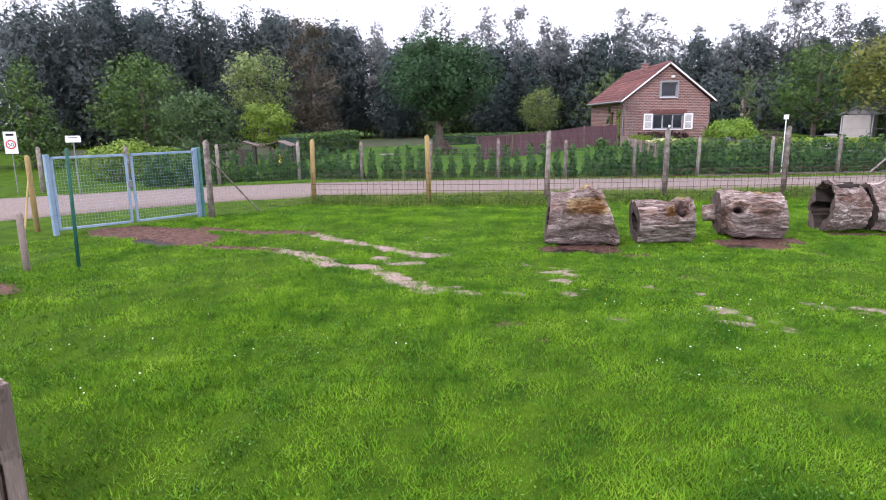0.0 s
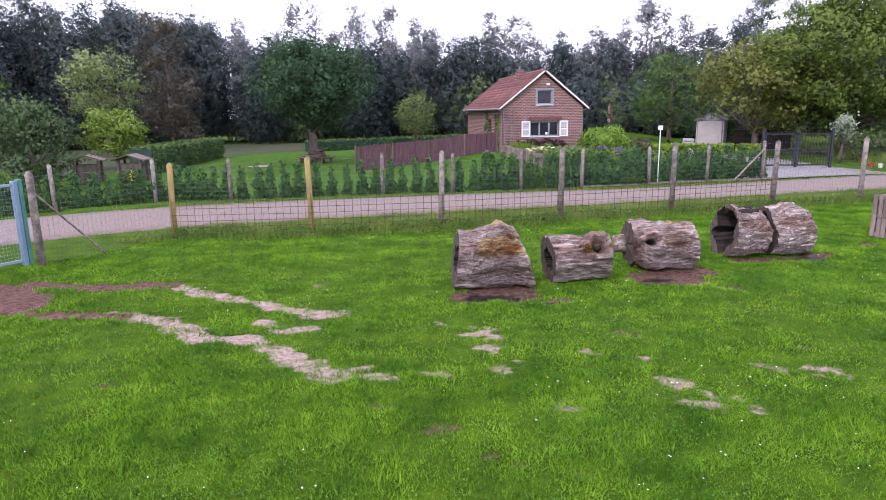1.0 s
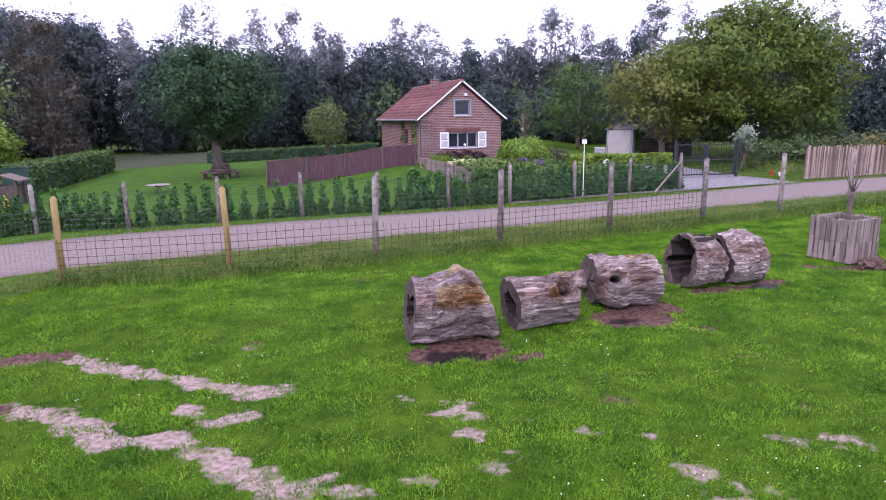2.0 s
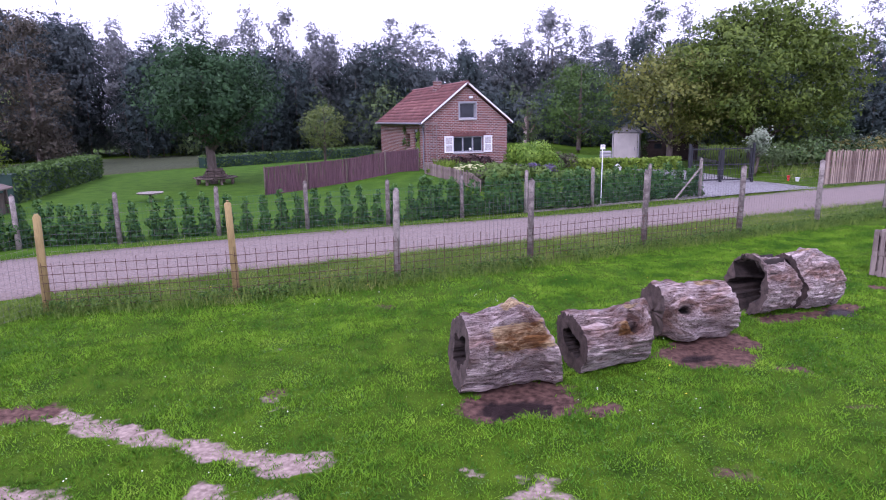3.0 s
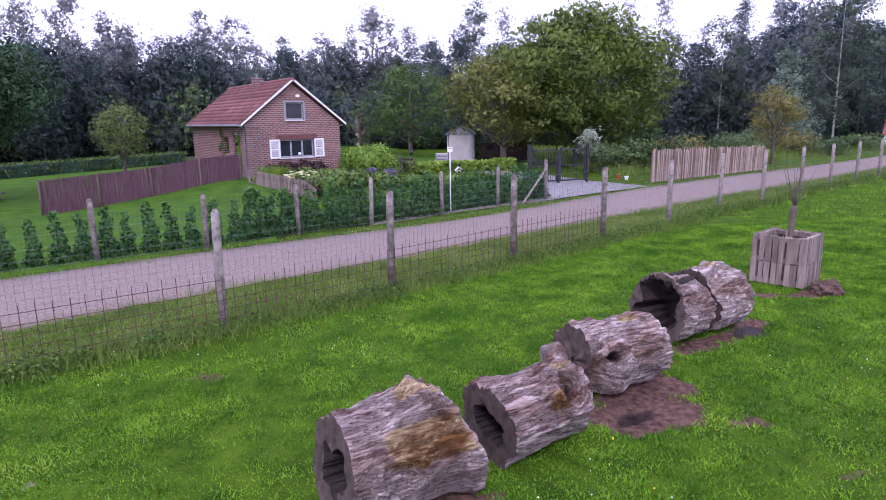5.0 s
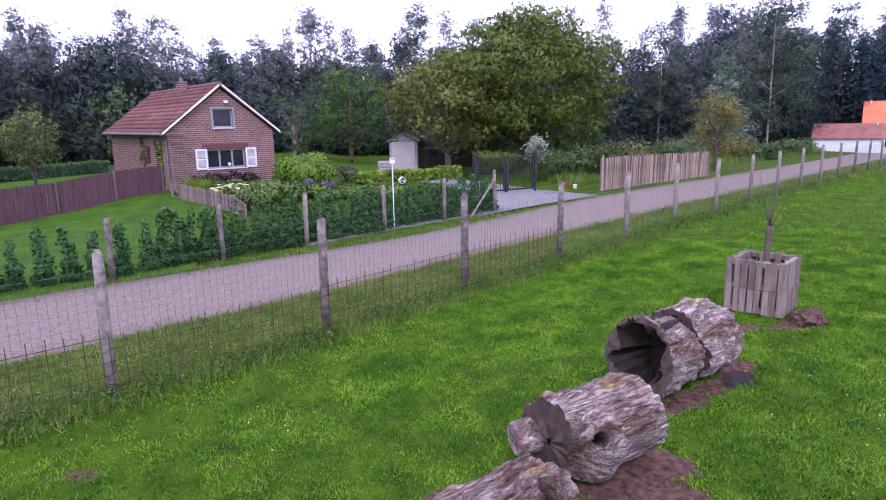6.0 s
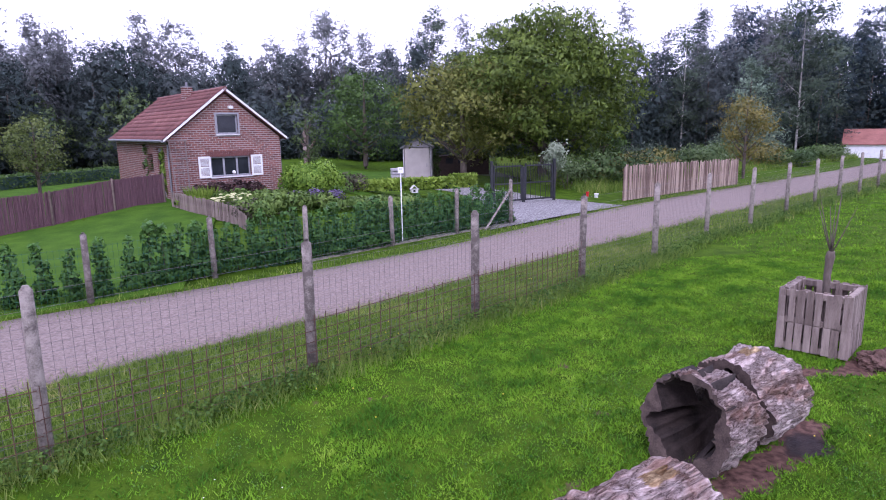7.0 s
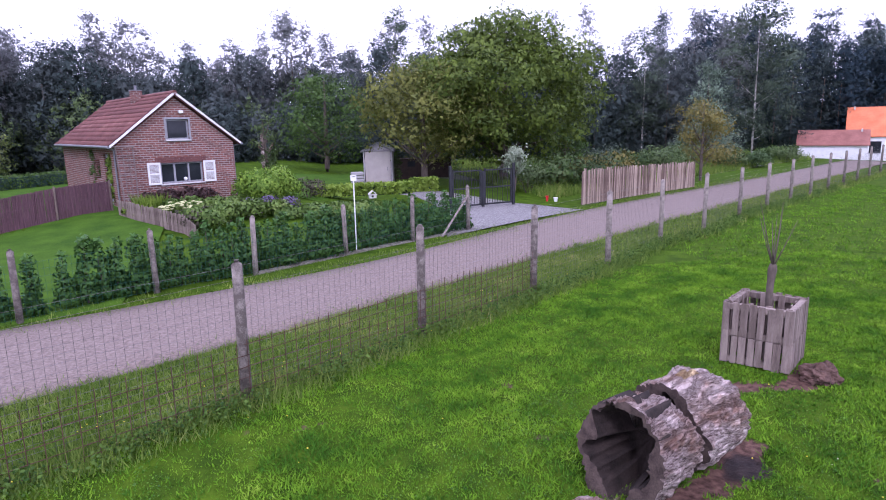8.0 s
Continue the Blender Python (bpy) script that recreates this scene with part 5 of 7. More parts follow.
def paling_fence(name, pts, gap, w, label, material="pale_wood", seed=1, uneven=0.04):
    """Upright split pales, each its own piece, on two rails."""
    fence = empty(name, pts[0][0], pts[0][1], 0)
    o = np.array([pts[0][0], pts[0][1], 0])
    line = [(p[0], p[1], p[2]) for p in pts]
    total = line_at(line, [0])[2]
    rng = random.Random(seed)
    shapes = []
    for k in range(6):
        bm = bmesh.new()
        box(bm, -w / 2, -0.012, 0.02, w / 2, 0.012, 1.0, 0.004, Matrix.Rotation(rng.uniform(-0.02, 0.02), 4, "Y"))
        me = bpy.data.meshes.new("pale")
        bm.to_mesh(me)
        bm.free()
        me.materials.append(M[material])
        shapes.append(me)
    s = 0.0
    while s < total:
        (p,), (d,), _ = line_at(line, [s])
        ob = mesh_part("pale", shapes[rng.randrange(6)], fence)
        ob.matrix_local = Matrix.LocRotScale((p[0] - o[0], p[1] - o[1], float(land(p[0], p[1]) - land(o[0], o[1]))), Euler((rng.uniform(-0.03, 0.03), 0, math.atan2(d[1], d[0]))), (rng.uniform(0.8, 1.2), 1, p[2] * rng.uniform(1 - uneven, 1 + uneven)))
        s += gap * rng.uniform(0.85, 1.15)
    for zz in (0.25, 0.75):
        for p, q in zip(line, line[1:]):
            bm = bmesh.new()
            rod(bm, (p[0] - o[0], p[1] - o[1] + 0.04, p[2] * zz + float(land(p[0], p[1]) - land(o[0], o[1]))), (q[0] - o[0], q[1] - o[1] + 0.04, q[2] * zz + float(land(q[0], q[1]) - land(o[0], o[1]))), 0.018, 0.018, 5)
            part("rail", bm, material, fence)
    return tagged(fence, label, "fence")


paling_fence("paling_fence", [(12.2, 33.3, 1.55), (16.8, 35.8, 1.46), (21.4, 38.1, 1.37)], 0.068, 0.068, "split chestnut paling fence beside the lane", seed=4, uneven=0.045)
paling_fence("low_paling_fence", [(-6.14, 32.84, 0.58), (-5.32, 31.62, 0.62), (-4.47, 30.64, 0.65), (-3.6, 29.67, 0.62), (-3.12, 28.75, 0.5)], 0.07, 0.055, "low weathered paling round the flower garden", "grey_wood", 6)


def dark_gate():
    gate = empty("driveway_gate", 6.5, 33.9, 0)
    gate.scale = (1.33, 1.33, 1.33)
    h = 1.3
    rot = Matrix.Rotation(math.atan2(0.55, 2.2), 4, "Z")
    for x0, x1 in ((0.0, 1.1), (1.2, 2.3)):
        leaf = empty("leaf")
        leaf.parent = gate
        leaf.matrix_local = rot
        for a in ((x0, 0.1, x0 + 0.05, h), (x1 - 0.05, 0.1, x1, h - 0.05), (x0, 0.1, x1, 0.15), (x0, 0.65, x1, 0.69), (x0, h - 0.09, x1, h - 0.05)):
            bm = bmesh.new()
            box(bm, a[0], -0.02, a[1], a[2], 0.02, a[3])
            part("frame_tube", bm, "dark_steel", leaf)
        for x in np.arange(x0 + 0.12, x1 - 0.06, 0.1):
            bm = bmesh.new()
            rod(bm, (x, 0, 0.12), (x, 0, h + 0.03), 0.009, 0.009, 5)
            part("bar", bm, "dark_steel", leaf)
    for x in (-0.06, 1.15, 2.36):
        bm = bmesh.new()
        box(bm, x - 0.04, -0.04, -0.1, x + 0.04, 0.04, 1.42 if x != 1.15 else 1.2, 0.006, rot)
        part("gate_post", bm, "dark_steel", gate)
    tagged(gate, "dark metal double gate across the gravel drive", "gate")


dark_gate()

# ---- signs ----


def pole_sign(name, x, y, top, w, h, label, turn=0, round_mark=False, post="offwhite", text_rows=0):
    thing = empty(name, x, y, 0, turn)
    bm = bmesh.new()
    rod(bm, (0, 0, -0.1), (0, 0, top), 0.018, 0.018, 10)
    part("pole", bm, post, thing, "slim grey pole" if post != "white" else "slim white pole")
    bm = bmesh.new()
    box(bm, -w / 2, -0.03, top - h, w / 2, -0.024, top, 0.002)
    board = part("sign_board", bm, "white", thing)
    if round_mark:
        bm = bmesh.new()
        q = Matrix.Translation((0, -0.034, top - h * 0.58)) @ Matrix.Rotation(math.pi / 2, 4, "X")
        bmesh.ops.create_cone(bm, cap_ends=True, segments=32, radius1=w * 0.4, radius2=w * 0.4, depth=0.004, matrix=q)
        part("red_ring", bm, "red", board)
        bm = bmesh.new()
        q = Matrix.Translation((0, -0.038, top - h * 0.58)) @ Matrix.Rotation(math.pi / 2, 4, "X")
        bmesh.ops.create_cone(bm, cap_ends=True, segments=32, radius1=w * 0.3, radius2=w * 0.3, depth=0.004, matrix=q)
        part("white_disc", bm, "white", board)
    for k in range(text_rows):
        bm = bmesh.new()
        z = top - h * (0.3 + 0.35 * k) if not round_mark else top - h * 0.14
        box(bm, -w * 0.3, -0.033, z - h * 0.05, w * 0.3, -0.0305, z + h * 0.05)
        part("lettering_bar", bm, "black", board)
    return thing


speed = pole_sign("speed_sign", -20.2, 10.15, 1.98, 0.36, 0.7, "", 52, True, "lead", 1)
num = bpy.data.curves.new("numerals", "FONT")
num.body, num.size, num.align_x, num.extrude = "50", 0.17, "CENTER", 0.001
num_ob = new("numerals", num)
num_ob.parent = speed
num_ob.matrix_local = pose(0, -0.043, 1.98 - 0.7 * 0.58 - 0.06, 90, 0, 0)
num.materials.append(M["black"])
tagged(speed, "white speed zone sign with red ring on a pole", "sign")
tagged(pole_sign("lane_sign", -17.5, 10.55, 1.85, 0.42, 0.2, "", 48, False, "lead", 1), "small white name board on a pole across the lane", "sign")
tagged(pole_sign("notice_sign", 1.5, 26.3, 2.22, 0.17, 0.17, "", 0, False, "white", 1), "small white notice on a tall white pole", "sign")

# ---- brick house ----


def brick_house():
    W, L, E, R = 4.75, 9.4, 2.24, 4.1
    house = empty("brick_house", -4.32, 35.33, 0.15, 26.6)
    t = 0.3
    hw = W / 2 - 0.12
    slope = (R - E) / (W / 2)
    top = E + 0.08

    def ztop(x):
        return top + slope * (hw - abs(x)) - 0.05
    # gable wall built round its two openings
    wins = {"low": (-0.74, 0.9, 0.72, 1.52), "high": (-0.38, 0.48, 2.42, 3.2)}
    bm = bmesh.new()
    xs = sorted({-hw, -0.74, -0.38, 0.0, 0.48, 0.9, hw})

    def prism(x0, x1, z0, z1a, z1b):
        f = [bm.verts.new(p) for p in ((x0, 0, z0), (x1, 0, z0), (x1, 0, z1b), (x0, 0, z1a))]
        g = [bm.verts.new((v.co.x, t, v.co.z)) for v in f]
        bm.faces.new(f)
        bm.faces.new(g[::-1])
        for k in range(4):
            bm.faces.new((f[k], g[k], g[(k + 1) % 4], f[(k + 1) % 4]))
    for x0, x1 in zip(xs, xs[1:]):
        mid = (x0 + x1) / 2
        holes = [w for w in wins.values() if w[0] < mid < w[1]]
        z = -0.9
        for w in sorted(holes, key=lambda w: w[2]):
            prism(x0, x1, z, w[2], w[2])
            z = w[3]
        prism(x0, x1, z, ztop(x0), ztop(x1))
    bmesh.ops.remove_doubles(bm, verts=bm.verts, dist=0.0005)
    part("gable_wall", bm, "brick", house, "red-brown brick gable wall")
    bm = bmesh.new()
    box(bm, -hw, L - t, -0.9, hw, L, top)
    part("back_wall", bm, "brick", house)
    bm = bmesh.new()
    box(bm, hw - t, t, -0.9, hw, L - t, top)
    part("side_wall", bm, "brick_side", house)
    # left side wall with a door and a small window
    bm = bmesh.new()
    for y0, y1, z0, z1 in ((t, 1.2, -0.9, top), (1.2, 2.0, 1.9, top), (1.2, 2.0, -0.9, -0.12), (2.0, 2.7, -0.9, top), (2.7, 3.5, -0.9, 0.85), (2.7, 3.5, 1.65, top), (3.5, L - t, -0.9, top)):
        box(bm, -hw, y0, z0, -hw + t, y1, z1)
    part("side_wall", bm, "brick_side", house)
    bm = bmesh.new()
    box(bm, -hw + 0.08, 1.2, -0.11, -hw + 0.13, 2.0, 1.9)
    door = part("side_door", bm, "grey_frame", house, "grey side door")
    bm = bmesh.new()
    box(bm, -hw + 0.05, 1.3, 1.0, -hw + 0.08, 1.9, 1.75)
    part("door_pane", bm, "window_glass", door)
    bm = bmesh.new()
    rod(bm, (-hw + 0.04, 1.27, 0.95), (-hw + 0.04, 1.37, 0.95), 0.015)
    part("handle", bm, "lead", door)

    def window(name, x0, x1, z0, z1, panes, y=0.08, m=None):
        bm = bmesh.new()
        b = 0.06
        for a in ((x0, z0, x0 + b, z1), (x1 - b, z0, x1, z1), (x0 + b, z0, x1 - b, z0 + b), (x0 + b, z1 - b, x1 - b, z1)):
            box(bm, a[0], y, a[1], a[2], y + 0.07, a[3], 0.004, m)
        for k in range(1, panes):
            x = x0 + (x1 - x0) * k / panes
            box(bm, x - 0.035, y + 0.002, z0 + b, x + 0.035, y + 0.066, z1 - b, 0.0, m)
        win = part(name, bm, "grey_frame", house, "grey painted window frame")
        for k in range(panes):
            xa, xb = x0 + (x1 - x0) * k / panes + 0.045, x0 + (x1 - x0) * (k + 1) / panes - 0.045
            bm = bmesh.new()
            box(bm, xa, y + 0.03, z0 + b * 0.8, xb, y + 0.04, z1 - b * 0.8, 0, m)
            part("pane", bm, "window_glass", win)
        bm = bmesh.new()
        box(bm, x0 - 0.05, -0.06, z0 - 0.06, x1 + 0.05, y + 0.02, z0 - 0.004, 0.006, m)
        part("sill", bm, "offwhite", win)
        return win
    low = window("front_window", *wins["low"], 3)
    window("attic_window", *wins["high"], 1)
    # pale ornament on the inner sill
    bm = bmesh.new()
    bmesh.ops.create_uvsphere(bm, u_segments=12, v_segments=8, radius=0.075)
    for v in bm.verts:
        v.co += Vector((0.2, 0.07, 0.86))
    part("ornament", bm, "white", low, "pale round ornament on the sill")
    # surround of the attic window
    bm = bmesh.new()
    x0, x1, z0, z1 = wins["high"]
    for a in ((x0 - 0.07, z0 - 0.07, x0, z1 + 0.07), (x1, z0 - 0.07, x1 + 0.07, z1 + 0.07), (x0, z1, x1, z1 + 0.07), (x0, z0 - 0.07, x1, z0)):
        box(bm, a[0], -0.02, a[1], a[2], 0.05, a[3])
    part("window_surround", bm, "grey_frame", house, "grey surround of the attic window")
    # soldier course over the front window
    for k in range(26):
        x = -0.92 + k * 0.077
        bm = bmesh.new()
        box(bm, x, -0.012, 1.53, x + 0.066, 0.05, 1.74, 0.004)
        part("brick", bm, "soldier", house)
    # white shutters, folded back
    for x0, x1 in ((-1.24, -0.76), (0.92, 1.4)):
        sh = bmesh.new()
        z0, z1 = 0.7, 1.55
        for a in ((x0, z0, x0 + 0.07, z1), (x1 - 0.07, z0, x1, z1), (x0 + 0.07, z0, x1 - 0.07, z0 + 0.08), (x0 + 0.07, z1 - 0.08, x1 - 0.07, z1), (x0 + 0.07, 1.08, x1 - 0.07, 1.15)):
            box(sh, a[0], -0.06, a[1], a[2], -0.02, a[3], 0.003)
        ob = part("shutter", sh, "white", house, "white louvred window shutter")
        for k in range(15):
            z = z0 + 0.1 + k * 0.047
            if 1.06 < z < 1.16:
                continue
            bm = bmesh.new()
            box(bm, x0 + 0.07, -0.05, z, x1 - 0.07, -0.03, z + 0.034, 0, None)
            part("slat", bm, "offwhite", ob)
    # roof: courses of wavy clay tiles on both slopes
    run = W / 2 + 0.12
    eave = E - slope * 0.12 + 0.06
    rows = 11
    for sx in (-1, 1):
        ln = math.hypot(run, slope * run)
        cell = ln / rows
        n = 290
        y = np.linspace(-0.16, L + 0.16, n)
        wave = 0.022 * np.sin(y * math.tau / 0.21)
        d = np.array([run / ln, slope * run / ln])
        nrm = np.array([-d[1], d[0]])
        for k in range(rows):
            s0, s1 = k * cell - 0.02, (k + 1) * cell + 0.03
            a = np.array([[s0, 0.035], [s0, 0.075], [s1, 0.03]])
            v = []
            for s, lift in a:
                off = lift + wave
                px = sx * (run - (s * d[0] + off * nrm[0]))
                pz = eave + s * d[1] + off * nrm[1]
                v.append(np.stack([px, y, pz], 1))
            v = np.stack(v, 0)
            i = np.arange(3 * n).reshape(3, n)
            f = np.stack([i[:-1, :-1], i[1:, :-1], i[1:, 1:], i[:-1, 1:]], -1).reshape(-1, 4)
            mesh_part("tile_course", np_mesh("tile_course", v.reshape(-1, 3), f, "tile", True), house, label="course of red clay roof tiles")
        bm = bmesh.new()
        f = [bm.verts.new(p) for p in ((sx * run, -0.14, eave), (0, -0.14, eave + slope * run), (0, L + 0.14, eave + slope * run), (sx * run, L + 0.14, eave))]
        g = [bm.verts.new(v.co - Vector((0, 0, 0.06))) for v in f]
        bm.faces.new(f)
        bm.faces.new(g[::-1])
        for k in range(4):
            bm.faces.new((f[k], g[k], g[(k + 1) % 4], f[(k + 1) % 4]))
        part("roof_deck", bm, "soldier", house)
        # white verge board along the gable
        bm = bmesh.new()
        a, b = Vector((sx * (run + 0.02), 0, eave - 0.02)), Vector((0, 0, eave + slope * run + 0.02))
        q = [(a.x, a.z - 0.02), (b.x, b.z - 0.03), (b.x, b.z + 0.07), (a.x, a.z + 0.07)]
        f = [bm.verts.new((x, -0.2, z)) for x, z in q]
        g = [bm.verts.new((x, -0.162, z)) for x, z in q]
        bm.faces.new(f)
        bm.faces.new(g[::-1])
        for k in range(4):
            bm.faces.new((f[k], g[k], g[(k + 1) % 4], f[(k + 1) % 4]))
        part("verge_board", bm, "white", house, "white verge board")
        # gutter and downpipe
        bm = bmesh.new()
        rod(bm, (sx * (run + 0.06), -0.16, eave - 0.01), (sx * (run + 0.06), L + 0.1, eave - 0.01), 0.055, 0.055, 8)
        part("gutter", bm, "lead", house, "grey zinc gutter")
        bm = bmesh.new()
        rod(bm, (sx * (hw + 0.05), 0.15, -0.3), (sx * (hw + 0.05), 0.15, eave - 0.12), 0.035, 0.035, 8)
        rod(bm, (sx * (hw + 0.05), 0.15, eave - 0.12), (sx * (run + 0.05), 0.05, eave - 0.03), 0.035, 0.035, 8)
        part("downpipe", bm, "lead", house, "grey downpipe")
    bm = bmesh.new()
    rod(bm, (0, -0.2, eave + slope * run + 0.05), (0, L + 0.2, eave + slope * run + 0.05), 0.09, 0.09, 10)
    part("ridge_tile", bm, "tile", house, "rounded ridge tiles")
    # chimney
    bm = bmesh.new()
    box(bm, -0.42, 3.8, R - 0.6, -0.02, 4.2, R + 0.38, 0.01)
    ch = part("chimney", bm, "brick", house, "small brick chimney")
    bm = bmesh.new()
    box(bm, -0.44, 3.78, R + 0.381, 0.0, 4.22, R + 0.41, 0.01)
    part("cap", bm, "lead", ch)
    bm = bmesh.new()
    rod(bm, (-0.22, 4.0, R + 0.42), (-0.22, 4.0, R + 0.6), 0.06, 0.06, 10)
    part("flue", bm, "lead", ch)
    # floodlight under the apex
    bm = bmesh.new()
    box(bm, 0.12, -0.14, 3.42, 0.28, -0.005, 3.54, 0.01)
    part("floodlight", bm, "white", house, "small white floodlight")
    tagged(house, "small red-brown brick house with clay tile roof and white shutters", "house")
    # trellis tower in front of the corner
    tr = empty("trellis", -6.14, 33.92, 0, 26.6)
    for x, lean in ((0.0, -0.12), (0.16, -0.08), (0.32, -0.04), (0.48, 0.0)):
        bm = bmesh.new()
        rod(bm, (x, 0, -0.05), (x + lean, 0.08, 2.35), 0.028 if x in (0.0, 0.48) else 0.014, 0.024 if x in (0.0, 0.48) else 0.012, 7)
        part("rail", bm, "trellis_wood", tr)
    for k in range(12):
        z = 0.25 + 0.18 * k
        bm = bmesh.new()
        rod(bm, (-0.03 - 0.05 * z, 0.034 * z - 0.03, z), (0.51, 0.034 * z - 0.03, z), 0.017, 0.017, 6)
        part("rung", bm, "trellis_wood", tr)
    bm = bmesh.new()
    box(bm, -0.2, -0.05, 2.35, 0.52, 0.2, 2.39, 0.005)
    part("top_board", bm, "trellis_wood", tr, "flat board on top")
    tagged(tr, "tall wooden ladder trellis at the corner of the house", "trellis")


brick_house()


def garden_shed():
    shed = empty("garden_shed", 5.15, 45.4, 0, -14)
    shed.scale = (1.37, 1.37, 1.37)
    bm = bmesh.new()
    box(bm, -0.62, 0, -0.05, -0.57, 1.2, 1.6)
    box(bm, 0.57, 0, -0.05, 0.62, 1.2, 1.6)
    box(bm, -0.57, 1.15, -0.05, 0.57, 1.2, 1.6)
    part("wall", bm, "shed", shed, "grey panel wall")
    bm = bmesh.new()
    f = [bm.verts.new(p) for p in ((-0.62, 0, 1.6), (0.62, 0, 1.6), (0, 0, 1.9))]
    g = [bm.verts.new(v.co + Vector((0, 1.2, 0))) for v in f]
    bm.faces.new(f)
    bm.faces.new(g[::-1])
    for k in range(3):
        bm.faces.new((f[k], g[k], g[(k + 1) % 3], f[(k + 1) % 3]))
    part("gable", bm, "shed", shed)
    for sx in (-1, 1):
        bm = bmesh.new()
        q = [(sx * 0.72, 1.53), (0, 1.89), (0, 1.96), (sx * 0.72, 1.6)]
        f = [bm.verts.new((x, -0.12, z)) for x, z in q]
        g = [bm.verts.new((x, 1.3, z)) for x, z in q]
        bm.faces.new(f)
        bm.faces.new(g[::-1])
        for k in range(4):
            bm.faces.new((f[k], g[k], g[(k + 1) % 4], f[(k + 1) % 4]))
        part("roof", bm, "slate", shed, "grey shingled roof slope")
    bm = bmesh.new()
    box(bm, -0.54, -0.03, 0, 0.54, 0.02, 1.56, 0.006)
    door = part("door", bm, "shed_door", shed, "plain off-white door")
    bm = bmesh.new()
    rod(bm, (0.42, -0.05, 0.75), (0.42, -0.05, 0.9), 0.012)
    part("handle", bm, "lead", door)
    tagged(shed, "narrow garden shed with off-white door and grey roof", "shed")
    crate = empty("grey_bin", 3.85, 45.0, 0)
    crate.scale = (1.35, 1.35, 1.35)
    bm = bmesh.new()
    for k in range(5):
        box(bm, -0.25, -0.25, 0.02 + k * 0.14, 0.25, 0.25, 0.14 + k * 0.14, 0.015)
    part("body", bm, "shed", crate)
    tagged(crate, "low grey slatted bin beside the shed", "bin")


garden_shed()


def farmhouse():
    """White-walled farm buildings with red roofs at the lane's end."""
    for x, y, rz, w, d, e, r, roof, label in ((57.1, 63.8, -46, 6.4, 4.5, 1.6, 3.1, "old_tile", "long white outbuilding with a faded red roof"), (66.2, 63.0, -46, 11.0, 6.5, 2.7, 5.9, "orange_tile", "white farmhouse with a bright orange tile roof")):
        b = empty("farm_building", x, y, 0, rz)
        bm = bmesh.new()
        box(bm, -w / 2, 0, -0.2, w / 2, d, e)
        part("wall", bm, "white", b, "white rendered wall")
        for s in (0, 1):
            bm = bmesh.new()
            ya, yb = (-0.2, d / 2) if s == 0 else (d + 0.2, d / 2)
            q = [(ya, e - 0.05), (yb, r), (yb, r + 0.1), (ya, e + 0.06)]
            f = [bm.verts.new((-w / 2 - 0.2, yy, z)) for yy, z in q]
            g = [bm.verts.new((w / 2 + 0.2, yy, z)) for yy, z in q]
            bm.faces.new(f)
            bm.faces.new(g[::-1])
            for k in range(4):
                bm.faces.new((f[k], g[k], g[(k + 1) % 4], f[(k + 1) % 4]))
            part("roof", bm, roof, b)
        for x0 in (-w / 2, w / 2 - 0.15):
            bm = bmesh.new()
            f = [bm.verts.new(p) for p in ((x0, 0, e), (x0, d, e), (x0, d / 2, r))]
            g = [bm.verts.new(v.co + Vector((0.15, 0, 0))) for v in f]
            bm.faces.new(f)
            bm.faces.new(g[::-1])
            for k in range(3):
                bm.faces.new((f[k], g[k], g[(k + 1) % 3], f[(k + 1) % 3]))
            part("gable", bm, "white", b)
        for k in range(3 if roof == "orange_tile" else 0):
            bm = bmesh.new()
            xx = -w / 2 + w * (0.2 + 0.28 * k)
            box(bm, xx, -0.02, e * 0.3, xx + w * 0.1, 0.03, e * 0.8)
            part("window", bm, "window_glass", b)
        bm = bmesh.new()
        cx = -w * 0.46 if roof == "orange_tile" else w * 0.4
        box(bm, cx, d * 0.42, r - 0.2, cx + 0.14, d * 0.42 + 0.14, r + 0.2)
        part("chimney", bm, "offwhite", b)
        tagged(b, label, "building", "farm at the lane's end")


farmhouse()

